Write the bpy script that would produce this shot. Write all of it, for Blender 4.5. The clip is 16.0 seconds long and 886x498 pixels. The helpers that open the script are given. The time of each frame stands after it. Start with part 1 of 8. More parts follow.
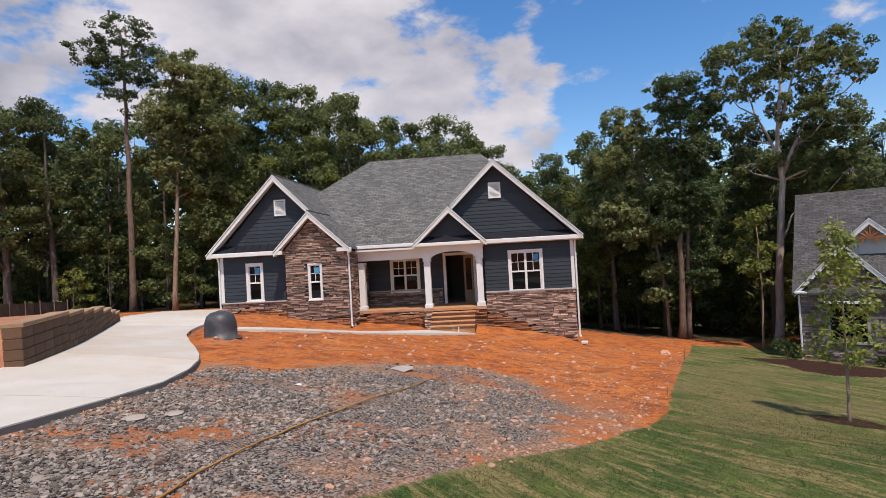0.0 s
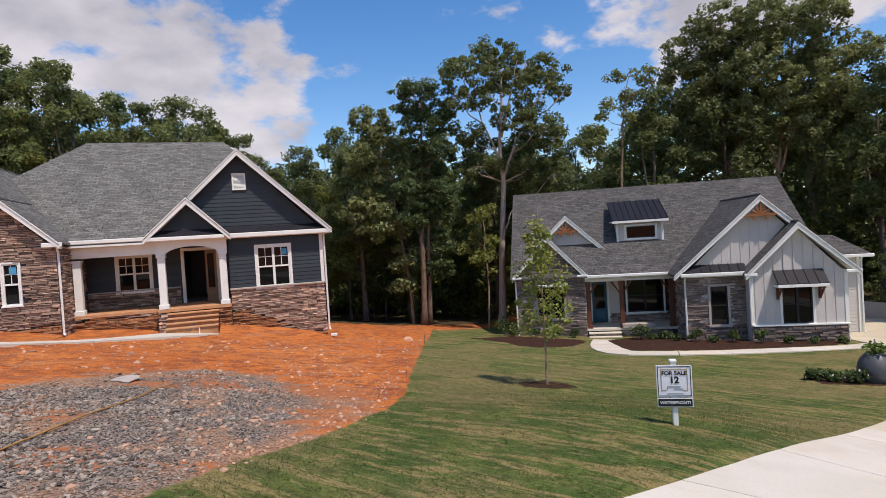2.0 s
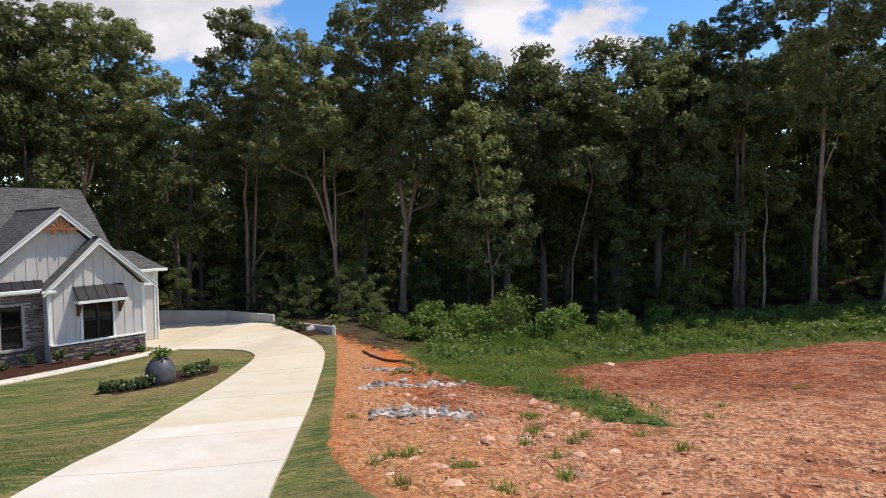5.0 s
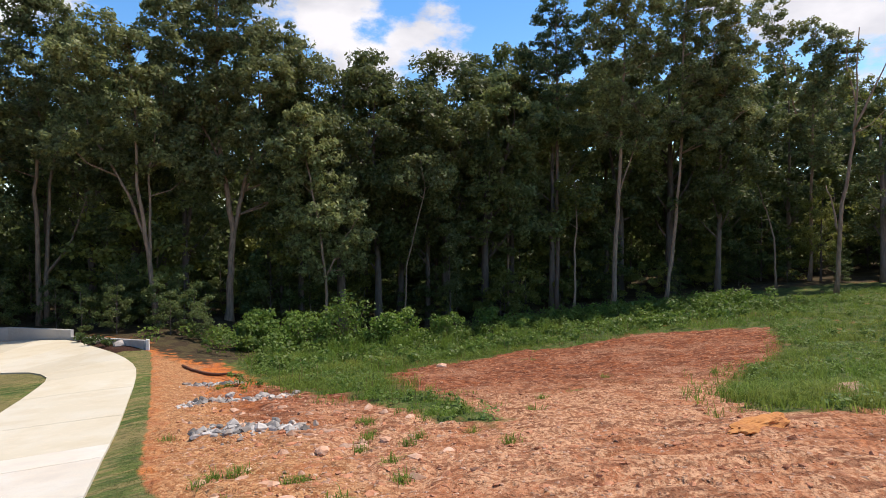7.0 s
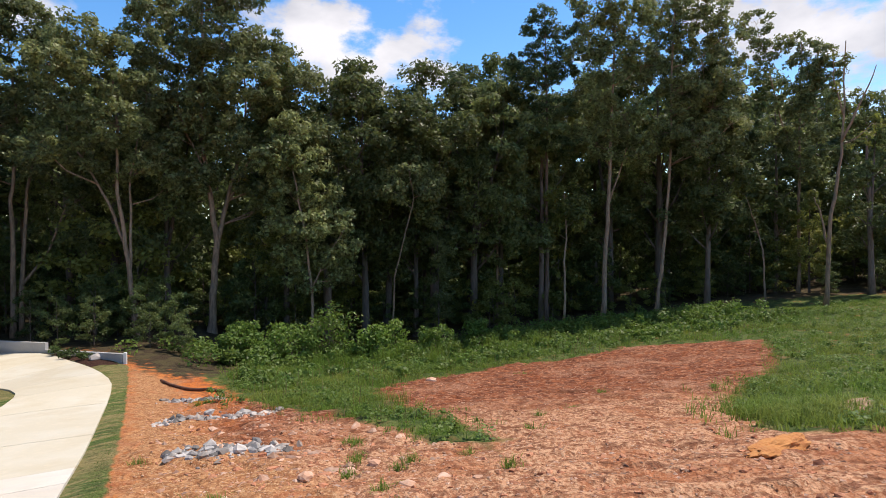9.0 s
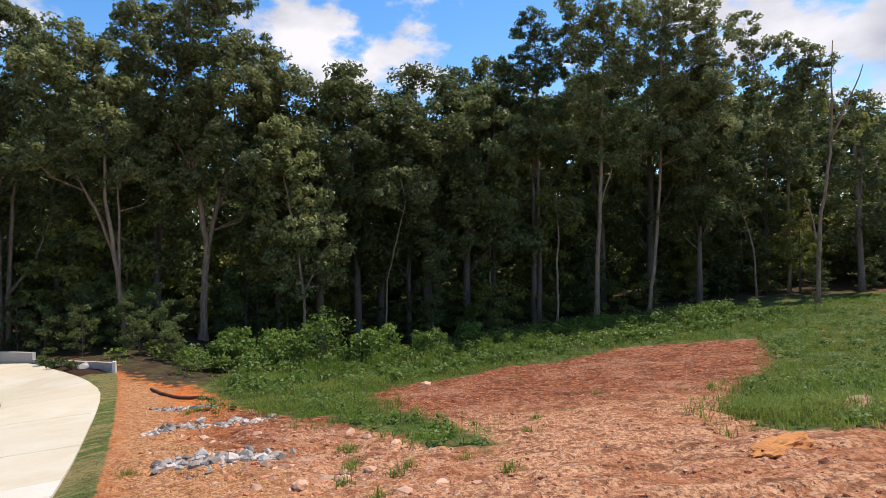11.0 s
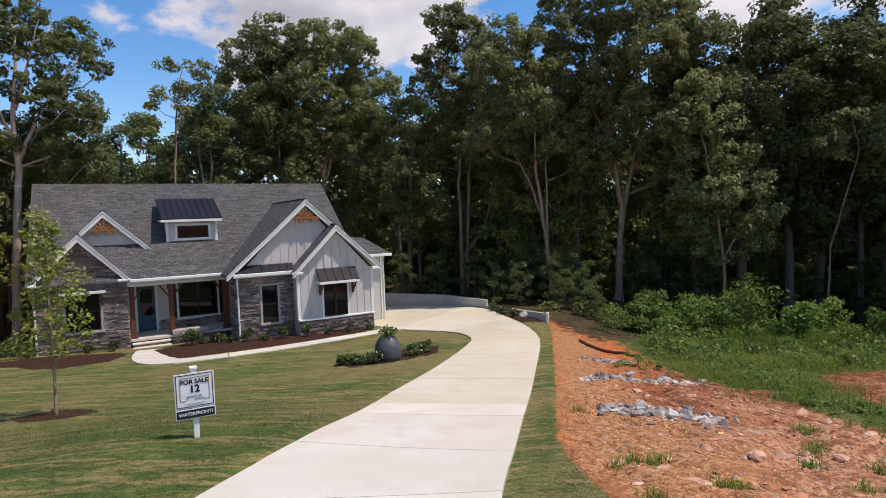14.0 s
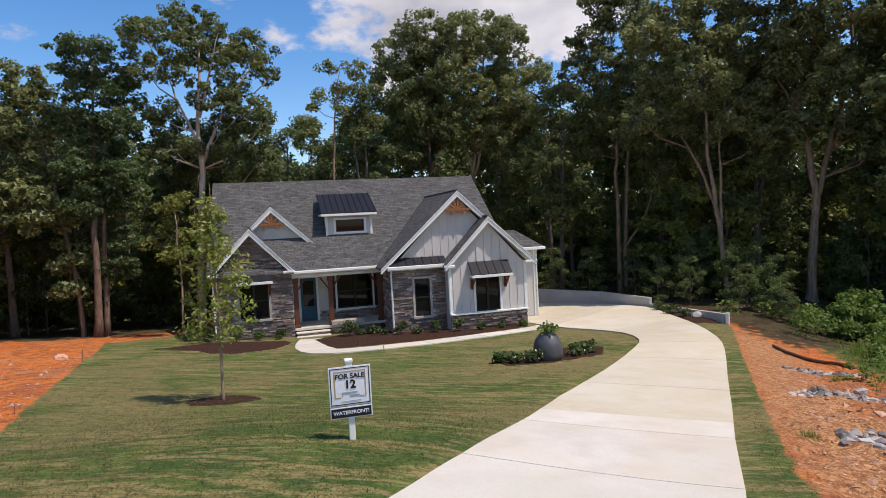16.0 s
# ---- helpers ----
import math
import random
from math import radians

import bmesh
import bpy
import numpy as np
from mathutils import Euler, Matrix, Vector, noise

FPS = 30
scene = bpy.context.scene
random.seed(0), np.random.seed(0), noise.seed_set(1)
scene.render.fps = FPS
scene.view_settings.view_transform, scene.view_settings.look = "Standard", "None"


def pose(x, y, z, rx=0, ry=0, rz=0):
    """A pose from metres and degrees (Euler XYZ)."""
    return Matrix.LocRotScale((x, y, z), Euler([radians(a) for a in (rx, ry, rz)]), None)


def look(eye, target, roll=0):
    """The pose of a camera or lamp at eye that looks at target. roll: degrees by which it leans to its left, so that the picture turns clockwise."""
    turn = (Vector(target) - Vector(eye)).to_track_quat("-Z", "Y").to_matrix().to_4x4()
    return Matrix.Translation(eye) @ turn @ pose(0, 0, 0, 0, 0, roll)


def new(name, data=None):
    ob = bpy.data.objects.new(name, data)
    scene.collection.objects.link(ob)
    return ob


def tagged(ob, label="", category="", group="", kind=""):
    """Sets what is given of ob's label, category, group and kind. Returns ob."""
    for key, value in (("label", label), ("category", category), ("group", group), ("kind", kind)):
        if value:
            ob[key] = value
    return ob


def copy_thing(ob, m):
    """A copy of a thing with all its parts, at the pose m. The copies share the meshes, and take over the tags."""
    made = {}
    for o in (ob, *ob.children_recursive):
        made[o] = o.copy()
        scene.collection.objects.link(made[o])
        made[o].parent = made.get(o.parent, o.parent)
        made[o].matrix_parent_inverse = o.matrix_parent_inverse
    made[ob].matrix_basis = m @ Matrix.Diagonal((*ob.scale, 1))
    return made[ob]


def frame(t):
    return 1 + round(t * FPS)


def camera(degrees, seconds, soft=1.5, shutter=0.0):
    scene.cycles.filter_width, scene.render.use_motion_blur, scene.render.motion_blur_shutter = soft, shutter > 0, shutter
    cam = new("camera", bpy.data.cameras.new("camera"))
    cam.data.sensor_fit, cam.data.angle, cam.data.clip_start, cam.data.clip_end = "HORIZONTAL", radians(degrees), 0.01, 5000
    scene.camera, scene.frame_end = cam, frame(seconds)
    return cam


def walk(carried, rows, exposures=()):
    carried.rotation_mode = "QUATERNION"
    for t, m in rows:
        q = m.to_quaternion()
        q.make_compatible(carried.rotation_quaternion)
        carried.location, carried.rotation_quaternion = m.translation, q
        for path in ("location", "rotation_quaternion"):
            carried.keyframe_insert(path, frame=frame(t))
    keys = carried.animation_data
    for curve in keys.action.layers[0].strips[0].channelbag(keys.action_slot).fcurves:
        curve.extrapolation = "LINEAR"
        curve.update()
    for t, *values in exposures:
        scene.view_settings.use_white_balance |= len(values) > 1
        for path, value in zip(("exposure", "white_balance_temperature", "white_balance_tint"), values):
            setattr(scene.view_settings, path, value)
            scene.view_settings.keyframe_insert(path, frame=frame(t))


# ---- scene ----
cam = camera(74.8, 16.0, soft=0.9)
METRES, EYE, TILT, LEAN, TURN = 4.2, 1.65, -2.7, 9.1, 0.0
ROWS = [
    (0.0, 0.0, 0.0, 0.0, -0.37, 3.55, -5.93),
    (0.5, 0.0089, -0.0193, 0.0035, -2.93, 3.55, -5.62),
    (1.0, 0.0229, -0.0383, 0.0057, -8.55, 3.88, -5.33),
    (1.5, 0.0387, -0.0495, 0.0068, -14.48, 4.3, -4.79),
    (2.0, 0.0433, -0.0367, 0.0069, -24.36, 4.94, -3.61),
    (2.5, 0.053, -0.0488, 0.0107, -37.49, 5.61, -2.14),
    (3.0, 0.0632, -0.0757, 0.0179, -51.79, 6.01, -0.54),
    (3.5, 0.0658, -0.1003, 0.0215, -63.42, 6.12, 0.7),
    (4.0, 0.0659, -0.1236, 0.0251, -70.68, 6.32, 1.48),
    (4.5, 0.0617, -0.1484, 0.0283, -78.13, 6.53, 2.12),
    (5.0, 0.0656, -0.1607, 0.03, -85.35, 6.73, 2.77),
    (7.5, 0.1295, -0.157, 0.0259, -102.61, 6.38, 4.89),
    (8.0, 0.1713, -0.1551, 0.0276, -102.9, 6.61, 4.93),
    (8.5, 0.2138, -0.1617, 0.0311, -102.56, 7.14, 4.78),
    (9.0, 0.2542, -0.1634, 0.032, -102.82, 7.26, 4.71),
    (11.5, 0.2972, -0.1608, 0.0265, -103.53, 7.64, 5.65),
    (12.0, 0.2877, -0.1562, 0.0271, -96.82, 8.23, 5.1),
    (12.5, 0.2732, -0.1416, 0.0256, -88.25, 7.92, 3.94),
    (13.0, 0.2586, -0.1171, 0.0173, -79.98, 7.54, 2.81),
    (13.5, 0.2473, -0.0714, 0.0163, -72.25, 6.88, 1.68),
    (14.0, 0.2609, -0.0206, 0.0101, -65.25, 6.25, 0.66),
    (14.5, 0.3011, 0.0337, 0.008, -59.78, 6.07, -0.12),
    (15.0, 0.3564, 0.1063, 0.0022, -55.86, 5.91, -0.52),
    (15.5, 0.4344, 0.173, -0.0037, -53.41, 6.06, -0.59),
    (16.0, 0.5166, 0.2498, -0.0113, -51.03, 6.0, -0.71),
]
walk(cam, [(t, pose(0, 0, EYE, TILT, LEAN, TURN) @ pose(METRES * x, METRES * y, METRES * z, 90 + pitch, roll, yaw)) for t, x, y, z, yaw, pitch, roll in ROWS],
     [(0.0, -0.2, 6750, 20), (2.0, -0.18, 6750, 20.5), (4.0, -0.02, 6800, 18), (8.5, 0.18, 6750, 15.5), (12.5, 0.05, 6700, 17), (14.5, -0.13, 6700, 20), (16.0, -0.1, 6700, 19.5)])

# ---- sky, sun ----
SUN_HEADING, SUN_ELEVATION = -72.0, 63.0
world = bpy.data.worlds.new("sky")
scene.world = world
world.use_nodes = True
wn, wl = world.node_tree.nodes, world.node_tree.links
wn.clear()
w_out = wn.new("ShaderNodeOutputWorld")
w_bg = wn.new("ShaderNodeBackground")
w_sky = wn.new("ShaderNodeTexSky")
w_sky.sky_type = "NISHITA"
w_sky.sun_disc = False
w_sky.sun_elevation = radians(SUN_ELEVATION)
w_sky.sun_rotation = radians(90 - SUN_HEADING)
w_sky.air_density, w_sky.dust_density, w_sky.ozone_density = 1.0, 0.4, 1.6
SKY_STRENGTH = 0.1
w_bg.inputs["Strength"].default_value = SKY_STRENGTH
w_tc = wn.new("ShaderNodeTexCoord")


def wmath(op, a, b=None, clamp=False):
    n = wn.new("ShaderNodeMath")
    n.operation, n.use_clamp = op, clamp
    for i, v in enumerate((a, b)):
        if v is None:
            continue
        if isinstance(v, (int, float)):
            n.inputs[i].default_value = v
        else:
            wl.new(v, n.inputs[i])
    return n.outputs[0]


# clouds: billows of noise gathered round a few cumulus heaps
CLOUDS = [(43, 21, 0.985, 0.30), (98, 20, 0.974, 0.29), (118, 19, 0.965, 0.26), (85, 14, 0.986, 0.30), (106, 29, 0.97, 0.26), (34, 22, 0.980, 0.30), (26, 22, 0.985, 0.28),
          (2, 21.5, 0.9935, 0.25), (-4, 17, 0.9955, 0.24), (-11, 17, 0.9955, 0.17), (-41, 22, 0.988, 0.34), (-50, 14, 0.993, 0.26), (150, 30, 0.95, 0.3), (220, 35, 0.93, 0.3), (-100, 30, 0.94, 0.3)]
w_n1 = wn.new("ShaderNodeTexNoise")
w_n1.inputs["Scale"].default_value, w_n1.inputs["Detail"].default_value, w_n1.inputs["Roughness"].default_value = 8.5, 9.0, 0.58
w_map = wn.new("ShaderNodeMapping")
w_map.inputs["Scale"].default_value = (1.0, 1.0, 1.9)
wl.new(w_tc.outputs["Generated"], w_map.inputs["Vector"])
wl.new(w_map.outputs[0], w_n1.inputs["Vector"])
w_sum = w_n1.outputs["Fac"]
for az, el, edge, gain in CLOUDS:
    dot = wn.new("ShaderNodeVectorMath")
    dot.operation = "DOT_PRODUCT"
    dot.inputs[1].default_value = (math.cos(radians(az)) * math.cos(radians(el)), math.sin(radians(az)) * math.cos(radians(el)), math.sin(radians(el)))
    wl.new(w_tc.outputs["Generated"], dot.inputs[0])
    ramp = wn.new("ShaderNodeMapRange")
    ramp.interpolation_type = "SMOOTHSTEP"
    wl.new(dot.outputs["Value"], ramp.inputs["Value"])
    for key, value in (("From Min", edge), ("From Max", 1.0), ("To Min", 0.0), ("To Max", gain)):
        ramp.inputs[key].default_value = value
    w_sum = wmath("ADD", w_sum, ramp.outputs[0])
w_mask = wn.new("ShaderNodeMapRange")
w_mask.interpolation_type = "SMOOTHSTEP"
wl.new(w_sum, w_mask.inputs["Value"])
for key, value in (("From Min", 0.60), ("From Max", 0.77), ("To Min", 0.0), ("To Max", 0.95)):
    w_mask.inputs[key].default_value = value
w_n2 = wn.new("ShaderNodeTexNoise")
w_n2.inputs["Scale"].default_value, w_n2.inputs["Detail"].default_value = 6.0, 7.0
wl.new(w_map.outputs[0], w_n2.inputs["Vector"])
w_ramp = wn.new("ShaderNodeValToRGB")
w_ramp.color_ramp.elements[0].position, w_ramp.color_ramp.elements[0].color = 0.3, (4.4, 4.7, 5.3, 1)
w_ramp.color_ramp.elements[1].position, w_ramp.color_ramp.elements[1].color = 0.66, (9.0, 9.1, 9.3, 1)
wl.new(w_n2.outputs["Fac"], w_ramp.inputs[0])
w_mix = wn.new("ShaderNodeMix")
w_mix.data_type = "RGBA"
wl.new(w_mask.outputs[0], w_mix.inputs[0])
w_hue = wn.new("ShaderNodeHueSaturation")
w_hue.inputs["Saturation"].default_value, w_hue.inputs["Value"].default_value = 1.36, 1.85
wl.new(w_sky.outputs[0], w_hue.inputs["Color"])
wl.new(w_hue.outputs[0], w_mix.inputs[6])
wl.new(w_ramp.outputs[0], w_mix.inputs[7])
wl.new(w_mix.outputs[2], w_bg.inputs["Color"])
wl.new(w_bg.outputs[0], w_out.inputs["Surface"])

sun_data = bpy.data.lights.new("sun", "SUN")
sun_data.energy, sun_data.angle, sun_data.color = 4.5, radians(0.53), (1.0, 0.925, 0.81)
sun = new("sun", sun_data)
sun_way = Vector((math.cos(radians(SUN_HEADING)) * math.cos(radians(SUN_ELEVATION)), math.sin(radians(SUN_HEADING)) * math.cos(radians(SUN_ELEVATION)), math.sin(radians(SUN_ELEVATION))))
sun.matrix_world = look(sun_way * 60, (0, 0, 0))

# ---- materials ----
def material(name, colour, rough=0.8, metal=0.0, layers=(), bump=(), random=0.0, island=0.0, specular=0.3, translucent=0.0, stretch=(1, 1, 1)):
    """layers: (noise scale, colour, low, high, amount); bump: (noise scale, strength, distance)."""
    m = bpy.data.materials.new(name)
    m.use_nodes = True
    n, l = m.node_tree.nodes, m.node_tree.links
    n.clear()
    out, bsdf, tc = n.new("ShaderNodeOutputMaterial"), n.new("ShaderNodeBsdfPrincipled"), n.new("ShaderNodeTexCoord")
    bsdf.inputs["Roughness"].default_value, bsdf.inputs["Metallic"].default_value = rough, metal
    bsdf.inputs["Specular IOR Level"].default_value = specular
    mp = n.new("ShaderNodeMapping")
    mp.inputs["Scale"].default_value = stretch
    l.new(tc.outputs["Object"], mp.inputs["Vector"])
    rgb = n.new("ShaderNodeRGB")
    rgb.outputs[0].default_value = (*colour, 1)
    last = rgb.outputs[0]
    for scale, tint, low, high, amount in layers:
        tex, rng, mix = n.new("ShaderNodeTexNoise"), n.new("ShaderNodeMapRange"), n.new("ShaderNodeMix")
        tex.inputs["Scale"].default_value, tex.inputs["Detail"].default_value = scale, 5.0
        l.new(mp.outputs[0], tex.inputs["Vector"])
        l.new(tex.outputs["Fac"], rng.inputs["Value"])
        for key, value in (("From Min", low), ("From Max", high), ("To Max", amount)):
            rng.inputs[key].default_value = value
        mix.data_type = "RGBA"
        l.new(rng.outputs[0], mix.inputs[0])
        l.new(last, mix.inputs[6])
        mix.inputs[7].default_value = (*tint, 1)
        last = mix.outputs[2]
    for source, amount in (("object", random), ("island", island)):
        if amount:
            hsv = n.new("ShaderNodeHueSaturation")
            if source == "object":
                value = n.new("ShaderNodeObjectInfo").outputs["Random"]
            else:
                value = n.new("ShaderNodeNewGeometry").outputs["Random Per Island"]
            rng = n.new("ShaderNodeMapRange")
            l.new(value, rng.inputs["Value"])
            rng.inputs["To Min"].default_value, rng.inputs["To Max"].default_value = 1 - amount, 1 + amount
            l.new(rng.outputs[0], hsv.inputs["Value"])
            l.new(last, hsv.inputs["Color"])
            last = hsv.outputs[0]
    l.new(last, bsdf.inputs["Base Color"])
    normal = None
    for scale, strength, distance in bump:
        tex, bm_node = n.new("ShaderNodeTexNoise"), n.new("ShaderNodeBump")
        tex.inputs["Scale"].default_value, tex.inputs["Detail"].default_value = scale, 6.0
        l.new(mp.outputs[0], tex.inputs["Vector"])
        bm_node.inputs["Strength"].default_value, bm_node.inputs["Distance"].default_value = strength, distance
        l.new(tex.outputs["Fac"], bm_node.inputs["Height"])
        if normal:
            l.new(normal, bm_node.inputs["Normal"])
        normal = bm_node.outputs[0]
    if normal:
        l.new(normal, bsdf.inputs["Normal"])
    if translucent:
        tr, add = n.new("ShaderNodeBsdfTranslucent"), n.new("ShaderNodeMixShader")
        l.new(last, tr.inputs["Color"])
        add.inputs[0].default_value = translucent
        l.new(bsdf.outputs[0], add.inputs[1])
        l.new(tr.outputs[0], add.inputs[2])
        l.new(add.outputs[0], out.inputs[0])
    else:
        l.new(bsdf.outputs[0], out.inputs[0])
    return m


M_WHITE = material("white paint", (0.757, 0.785, 0.740), 0.5, layers=[(3, (0.660, 0.673, 0.620), 0.45, 0.8, 0.5)], bump=[(60, 0.1, 0.002)])
M_NAVY = material("slate blue siding", (0.032, 0.042, 0.050), 0.55, layers=[(1.3, (0.045, 0.056, 0.064), 0.4, 0.7, 0.6), (9, (0.026, 0.034, 0.040), 0.5, 0.8, 0.5)], bump=[(45, 0.15, 0.003)], random=0.1)
M_GREY_BOARD = material("pale grey board", (0.57, 0.545, 0.51), 0.6, layers=[(1.5, (0.50, 0.48, 0.455), 0.4, 0.7, 0.7)], bump=[(50, 0.12, 0.002)])
M_STONE_BROWN = material("brown ledge stone", (0.43, 0.30, 0.225), 0.85, layers=[(2.5, (0.60, 0.43, 0.31), 0.48, 0.62, 0.8), (4, (0.21, 0.16, 0.135), 0.52, 0.66, 0.8), (22, (0.50, 0.38, 0.295), 0.5, 0.8, 0.5)], bump=[(14, 0.6, 0.02)], random=0.3, island=0.6)
M_STONE_CLAY = material("clay splashed ledge stone", (0.36, 0.165, 0.075), 0.9, layers=[(2.5, (0.46, 0.24, 0.12), 0.48, 0.62, 0.8), (4, (0.2, 0.12, 0.085), 0.55, 0.68, 0.8)], bump=[(14, 0.6, 0.02)], random=0.3, island=0.35)
M_STONE_GREY = material("grey ledge stone", (0.235, 0.185, 0.158), 0.85, layers=[(2.5, (0.36, 0.28, 0.235), 0.48, 0.62, 0.8), (4, (0.115, 0.095, 0.085), 0.5, 0.66, 0.8), (22, (0.22, 0.178, 0.152), 0.5, 0.8, 0.5)], bump=[(14, 0.6, 0.02)], random=0.3, island=0.55)
M_MORTAR = material("dark mortar", (0.05, 0.045, 0.042), 0.95, layers=[(12, (0.07, 0.06, 0.055), 0.4, 0.7, 0.6)])
M_CAP = material("cast stone cap", (0.42, 0.38, 0.33), 0.8, layers=[(4, (0.34, 0.30, 0.26), 0.4, 0.7, 0.6)], bump=[(40, 0.2, 0.004)])
M_BLACK_METAL = material("dark standing seam metal", (0.018, 0.019, 0.024), 0.5, layers=[(2, (0.026, 0.027, 0.033), 0.4, 0.7, 0.6)], specular=0.1)
M_CEDAR = material("stained cedar", (0.30, 0.115, 0.042), 0.6, layers=[(7, (0.2, 0.07, 0.025), 0.4, 0.7, 0.7)], bump=[(30, 0.3, 0.004)], stretch=(3, 3, 0.6))
M_CEDAR_DARK = material("red brown stained post", (0.14, 0.05, 0.025), 0.6, layers=[(7, (0.09, 0.03, 0.016), 0.4, 0.7, 0.7)], bump=[(30, 0.3, 0.004)], stretch=(3, 3, 0.6))
M_GLASS = material("window glass", (0.006, 0.007, 0.008), 0.03, specular=0.25)
M_TAPE = material("blue sticker", (0.06, 0.30, 0.50), 0.6, layers=[(9, (0.12, 0.4, 0.6), 0.5, 0.7, 0.6)])
M_BLACK = material("black frame", (0.014, 0.014, 0.015), 0.45, layers=[(5, (0.02, 0.02, 0.022), 0.4, 0.7, 0.5)])
M_DOOR_BLUE = material("teal blue door paint", (0.025, 0.10, 0.15), 0.4, layers=[(4, (0.03, 0.12, 0.18), 0.4, 0.7, 0.5)])
M_WOODDOOR = material("raw door wood", (0.30, 0.19, 0.12), 0.6, layers=[(6, (0.22, 0.13, 0.08), 0.4, 0.7, 0.6)], stretch=(3, 3, 0.5))
M_DARKROOM = material("unlit interior paint", (0.22, 0.20, 0.18), 0.9, layers=[(2, (0.18, 0.16, 0.15), 0.4, 0.7, 0.6)])
M_CONCRETE = material("broom finished concrete", (0.575, 0.55, 0.455), 0.85, layers=[(0.22, (0.62, 0.535, 0.41), 0.45, 0.6, 0.7), (0.6, (0.65, 0.63, 0.56), 0.46, 0.64, 0.7), (1.7, (0.52, 0.47, 0.39), 0.5, 0.72, 0.55), (5, (0.63, 0.55, 0.43), 0.52, 0.68, 0.45), (30, (0.5, 0.46, 0.41), 0.5, 0.7, 0.4)], bump=[(70, 0.25, 0.004)], random=0.08)
M_CONCRETE_CREAM = material("cream broom finished concrete", (0.555, 0.50, 0.365), 0.85, layers=[(0.35, (0.60, 0.57, 0.46), 0.45, 0.6, 0.7), (0.9, (0.515, 0.445, 0.30), 0.48, 0.64, 0.6), (5, (0.62, 0.54, 0.40), 0.52, 0.68, 0.45), (30, (0.5, 0.45, 0.38), 0.5, 0.7, 0.4)], bump=[(70, 0.25, 0.004)], random=0.07)
M_CONCRETE_RAW = material("bare wall concrete", (0.42, 0.41, 0.39), 0.85, layers=[(0.8, (0.34, 0.33, 0.31), 0.42, 0.65, 0.7), (8, (0.46, 0.45, 0.43), 0.5, 0.75, 0.5)], bump=[(50, 0.2, 0.004)])
M_EDGE = material("dirty slab edge", (0.13, 0.125, 0.12), 0.95, layers=[(3, (0.20, 0.17, 0.14), 0.45, 0.7, 0.7)], bump=[(20, 0.5, 0.01)])
M_BLOCK_CAP = material("tan cap block", (0.36, 0.23, 0.13), 0.9, layers=[(4, (0.42, 0.29, 0.17), 0.45, 0.7, 0.7)], bump=[(18, 0.6, 0.02)], random=0.12)
# same tan as the caps, darkened to put the wall face's shade in colour
M_BLOCK_SHADED = material("tan retaining block, painted shade", (0.140, 0.082, 0.046), 0.9, layers=[(4, (0.175, 0.109, 0.063), 0.45, 0.7, 0.7), (14, (0.098, 0.058, 0.033), 0.5, 0.75, 0.6)], bump=[(18, 0.6, 0.02)], random=0.15)
M_PLASTIC = material("black ribbed plastic", (0.05, 0.052, 0.054), 0.5, layers=[(3, (0.11, 0.105, 0.10), 0.5, 0.7, 0.8)], bump=[(9, 0.2, 0.01)], specular=0.5)
M_MUDDY = material("mud coated plastic", (0.15, 0.068, 0.04), 0.9, layers=[(4, (0.07, 0.04, 0.03), 0.45, 0.65, 0.7), (14, (0.24, 0.11, 0.06), 0.5, 0.7, 0.5)], bump=[(30, 0.4, 0.006)])
M_FABRIC = material("dusty black silt fabric", (0.075, 0.066, 0.058), 0.9, layers=[(1.2, (0.13, 0.1, 0.08), 0.45, 0.65, 0.7), (9, (0.05, 0.046, 0.042), 0.5, 0.7, 0.5)], bump=[(40, 0.2, 0.004)])
M_GLAZE = material("dark glazed urn", (0.075, 0.08, 0.085), 0.45, layers=[(3, (0.13, 0.135, 0.14), 0.5, 0.7, 0.7)], bump=[(12, 0.2, 0.01)], specular=0.4)
M_GRAVEL = material("grey crushed stone", (0.245, 0.208, 0.168), 0.9, layers=[(3, (0.13, 0.118, 0.103), 0.45, 0.65, 0.7), (0.9, (0.33, 0.25, 0.18), 0.52, 0.64, 0.6)], bump=[(30, 0.4, 0.01)], island=0.75)
M_RUBBLE = material("pale dirt stone", (0.425, 0.241, 0.149), 0.9, layers=[(6, (0.540, 0.380, 0.276), 0.45, 0.65, 0.7)], bump=[(20, 0.5, 0.02)], island=0.35)
M_RIPRAP = material("blue grey rip rap", (0.37, 0.34, 0.30), 0.85, layers=[(4, (0.17, 0.165, 0.155), 0.45, 0.65, 0.7), (1.1, (0.36, 0.27, 0.2), 0.5, 0.62, 0.7)], bump=[(12, 0.5, 0.02)], island=0.6)
M_CLAY = material("red clay clod", (0.47, 0.215, 0.115), 0.95, layers=[(5, (0.36, 0.13, 0.06), 0.45, 0.65, 0.7)], bump=[(14, 0.7, 0.04)], island=0.25)
M_CLAY_ORANGE = material("dug orange clay", (0.50, 0.215, 0.065), 0.95, layers=[(5, (0.36, 0.13, 0.045), 0.5, 0.68, 0.7), (14, (0.56, 0.28, 0.1), 0.5, 0.7, 0.5)], bump=[(14, 0.7, 0.04)])
M_BARK = material("grey brown bark", (0.32, 0.225, 0.152), 0.95, layers=[(3, (0.155, 0.11, 0.078), 0.42, 0.62, 0.8), (12, (0.2, 0.16, 0.13), 0.5, 0.75, 0.6)], bump=[(9, 0.8, 0.04)], stretch=(3, 3, 0.6), random=0.25)
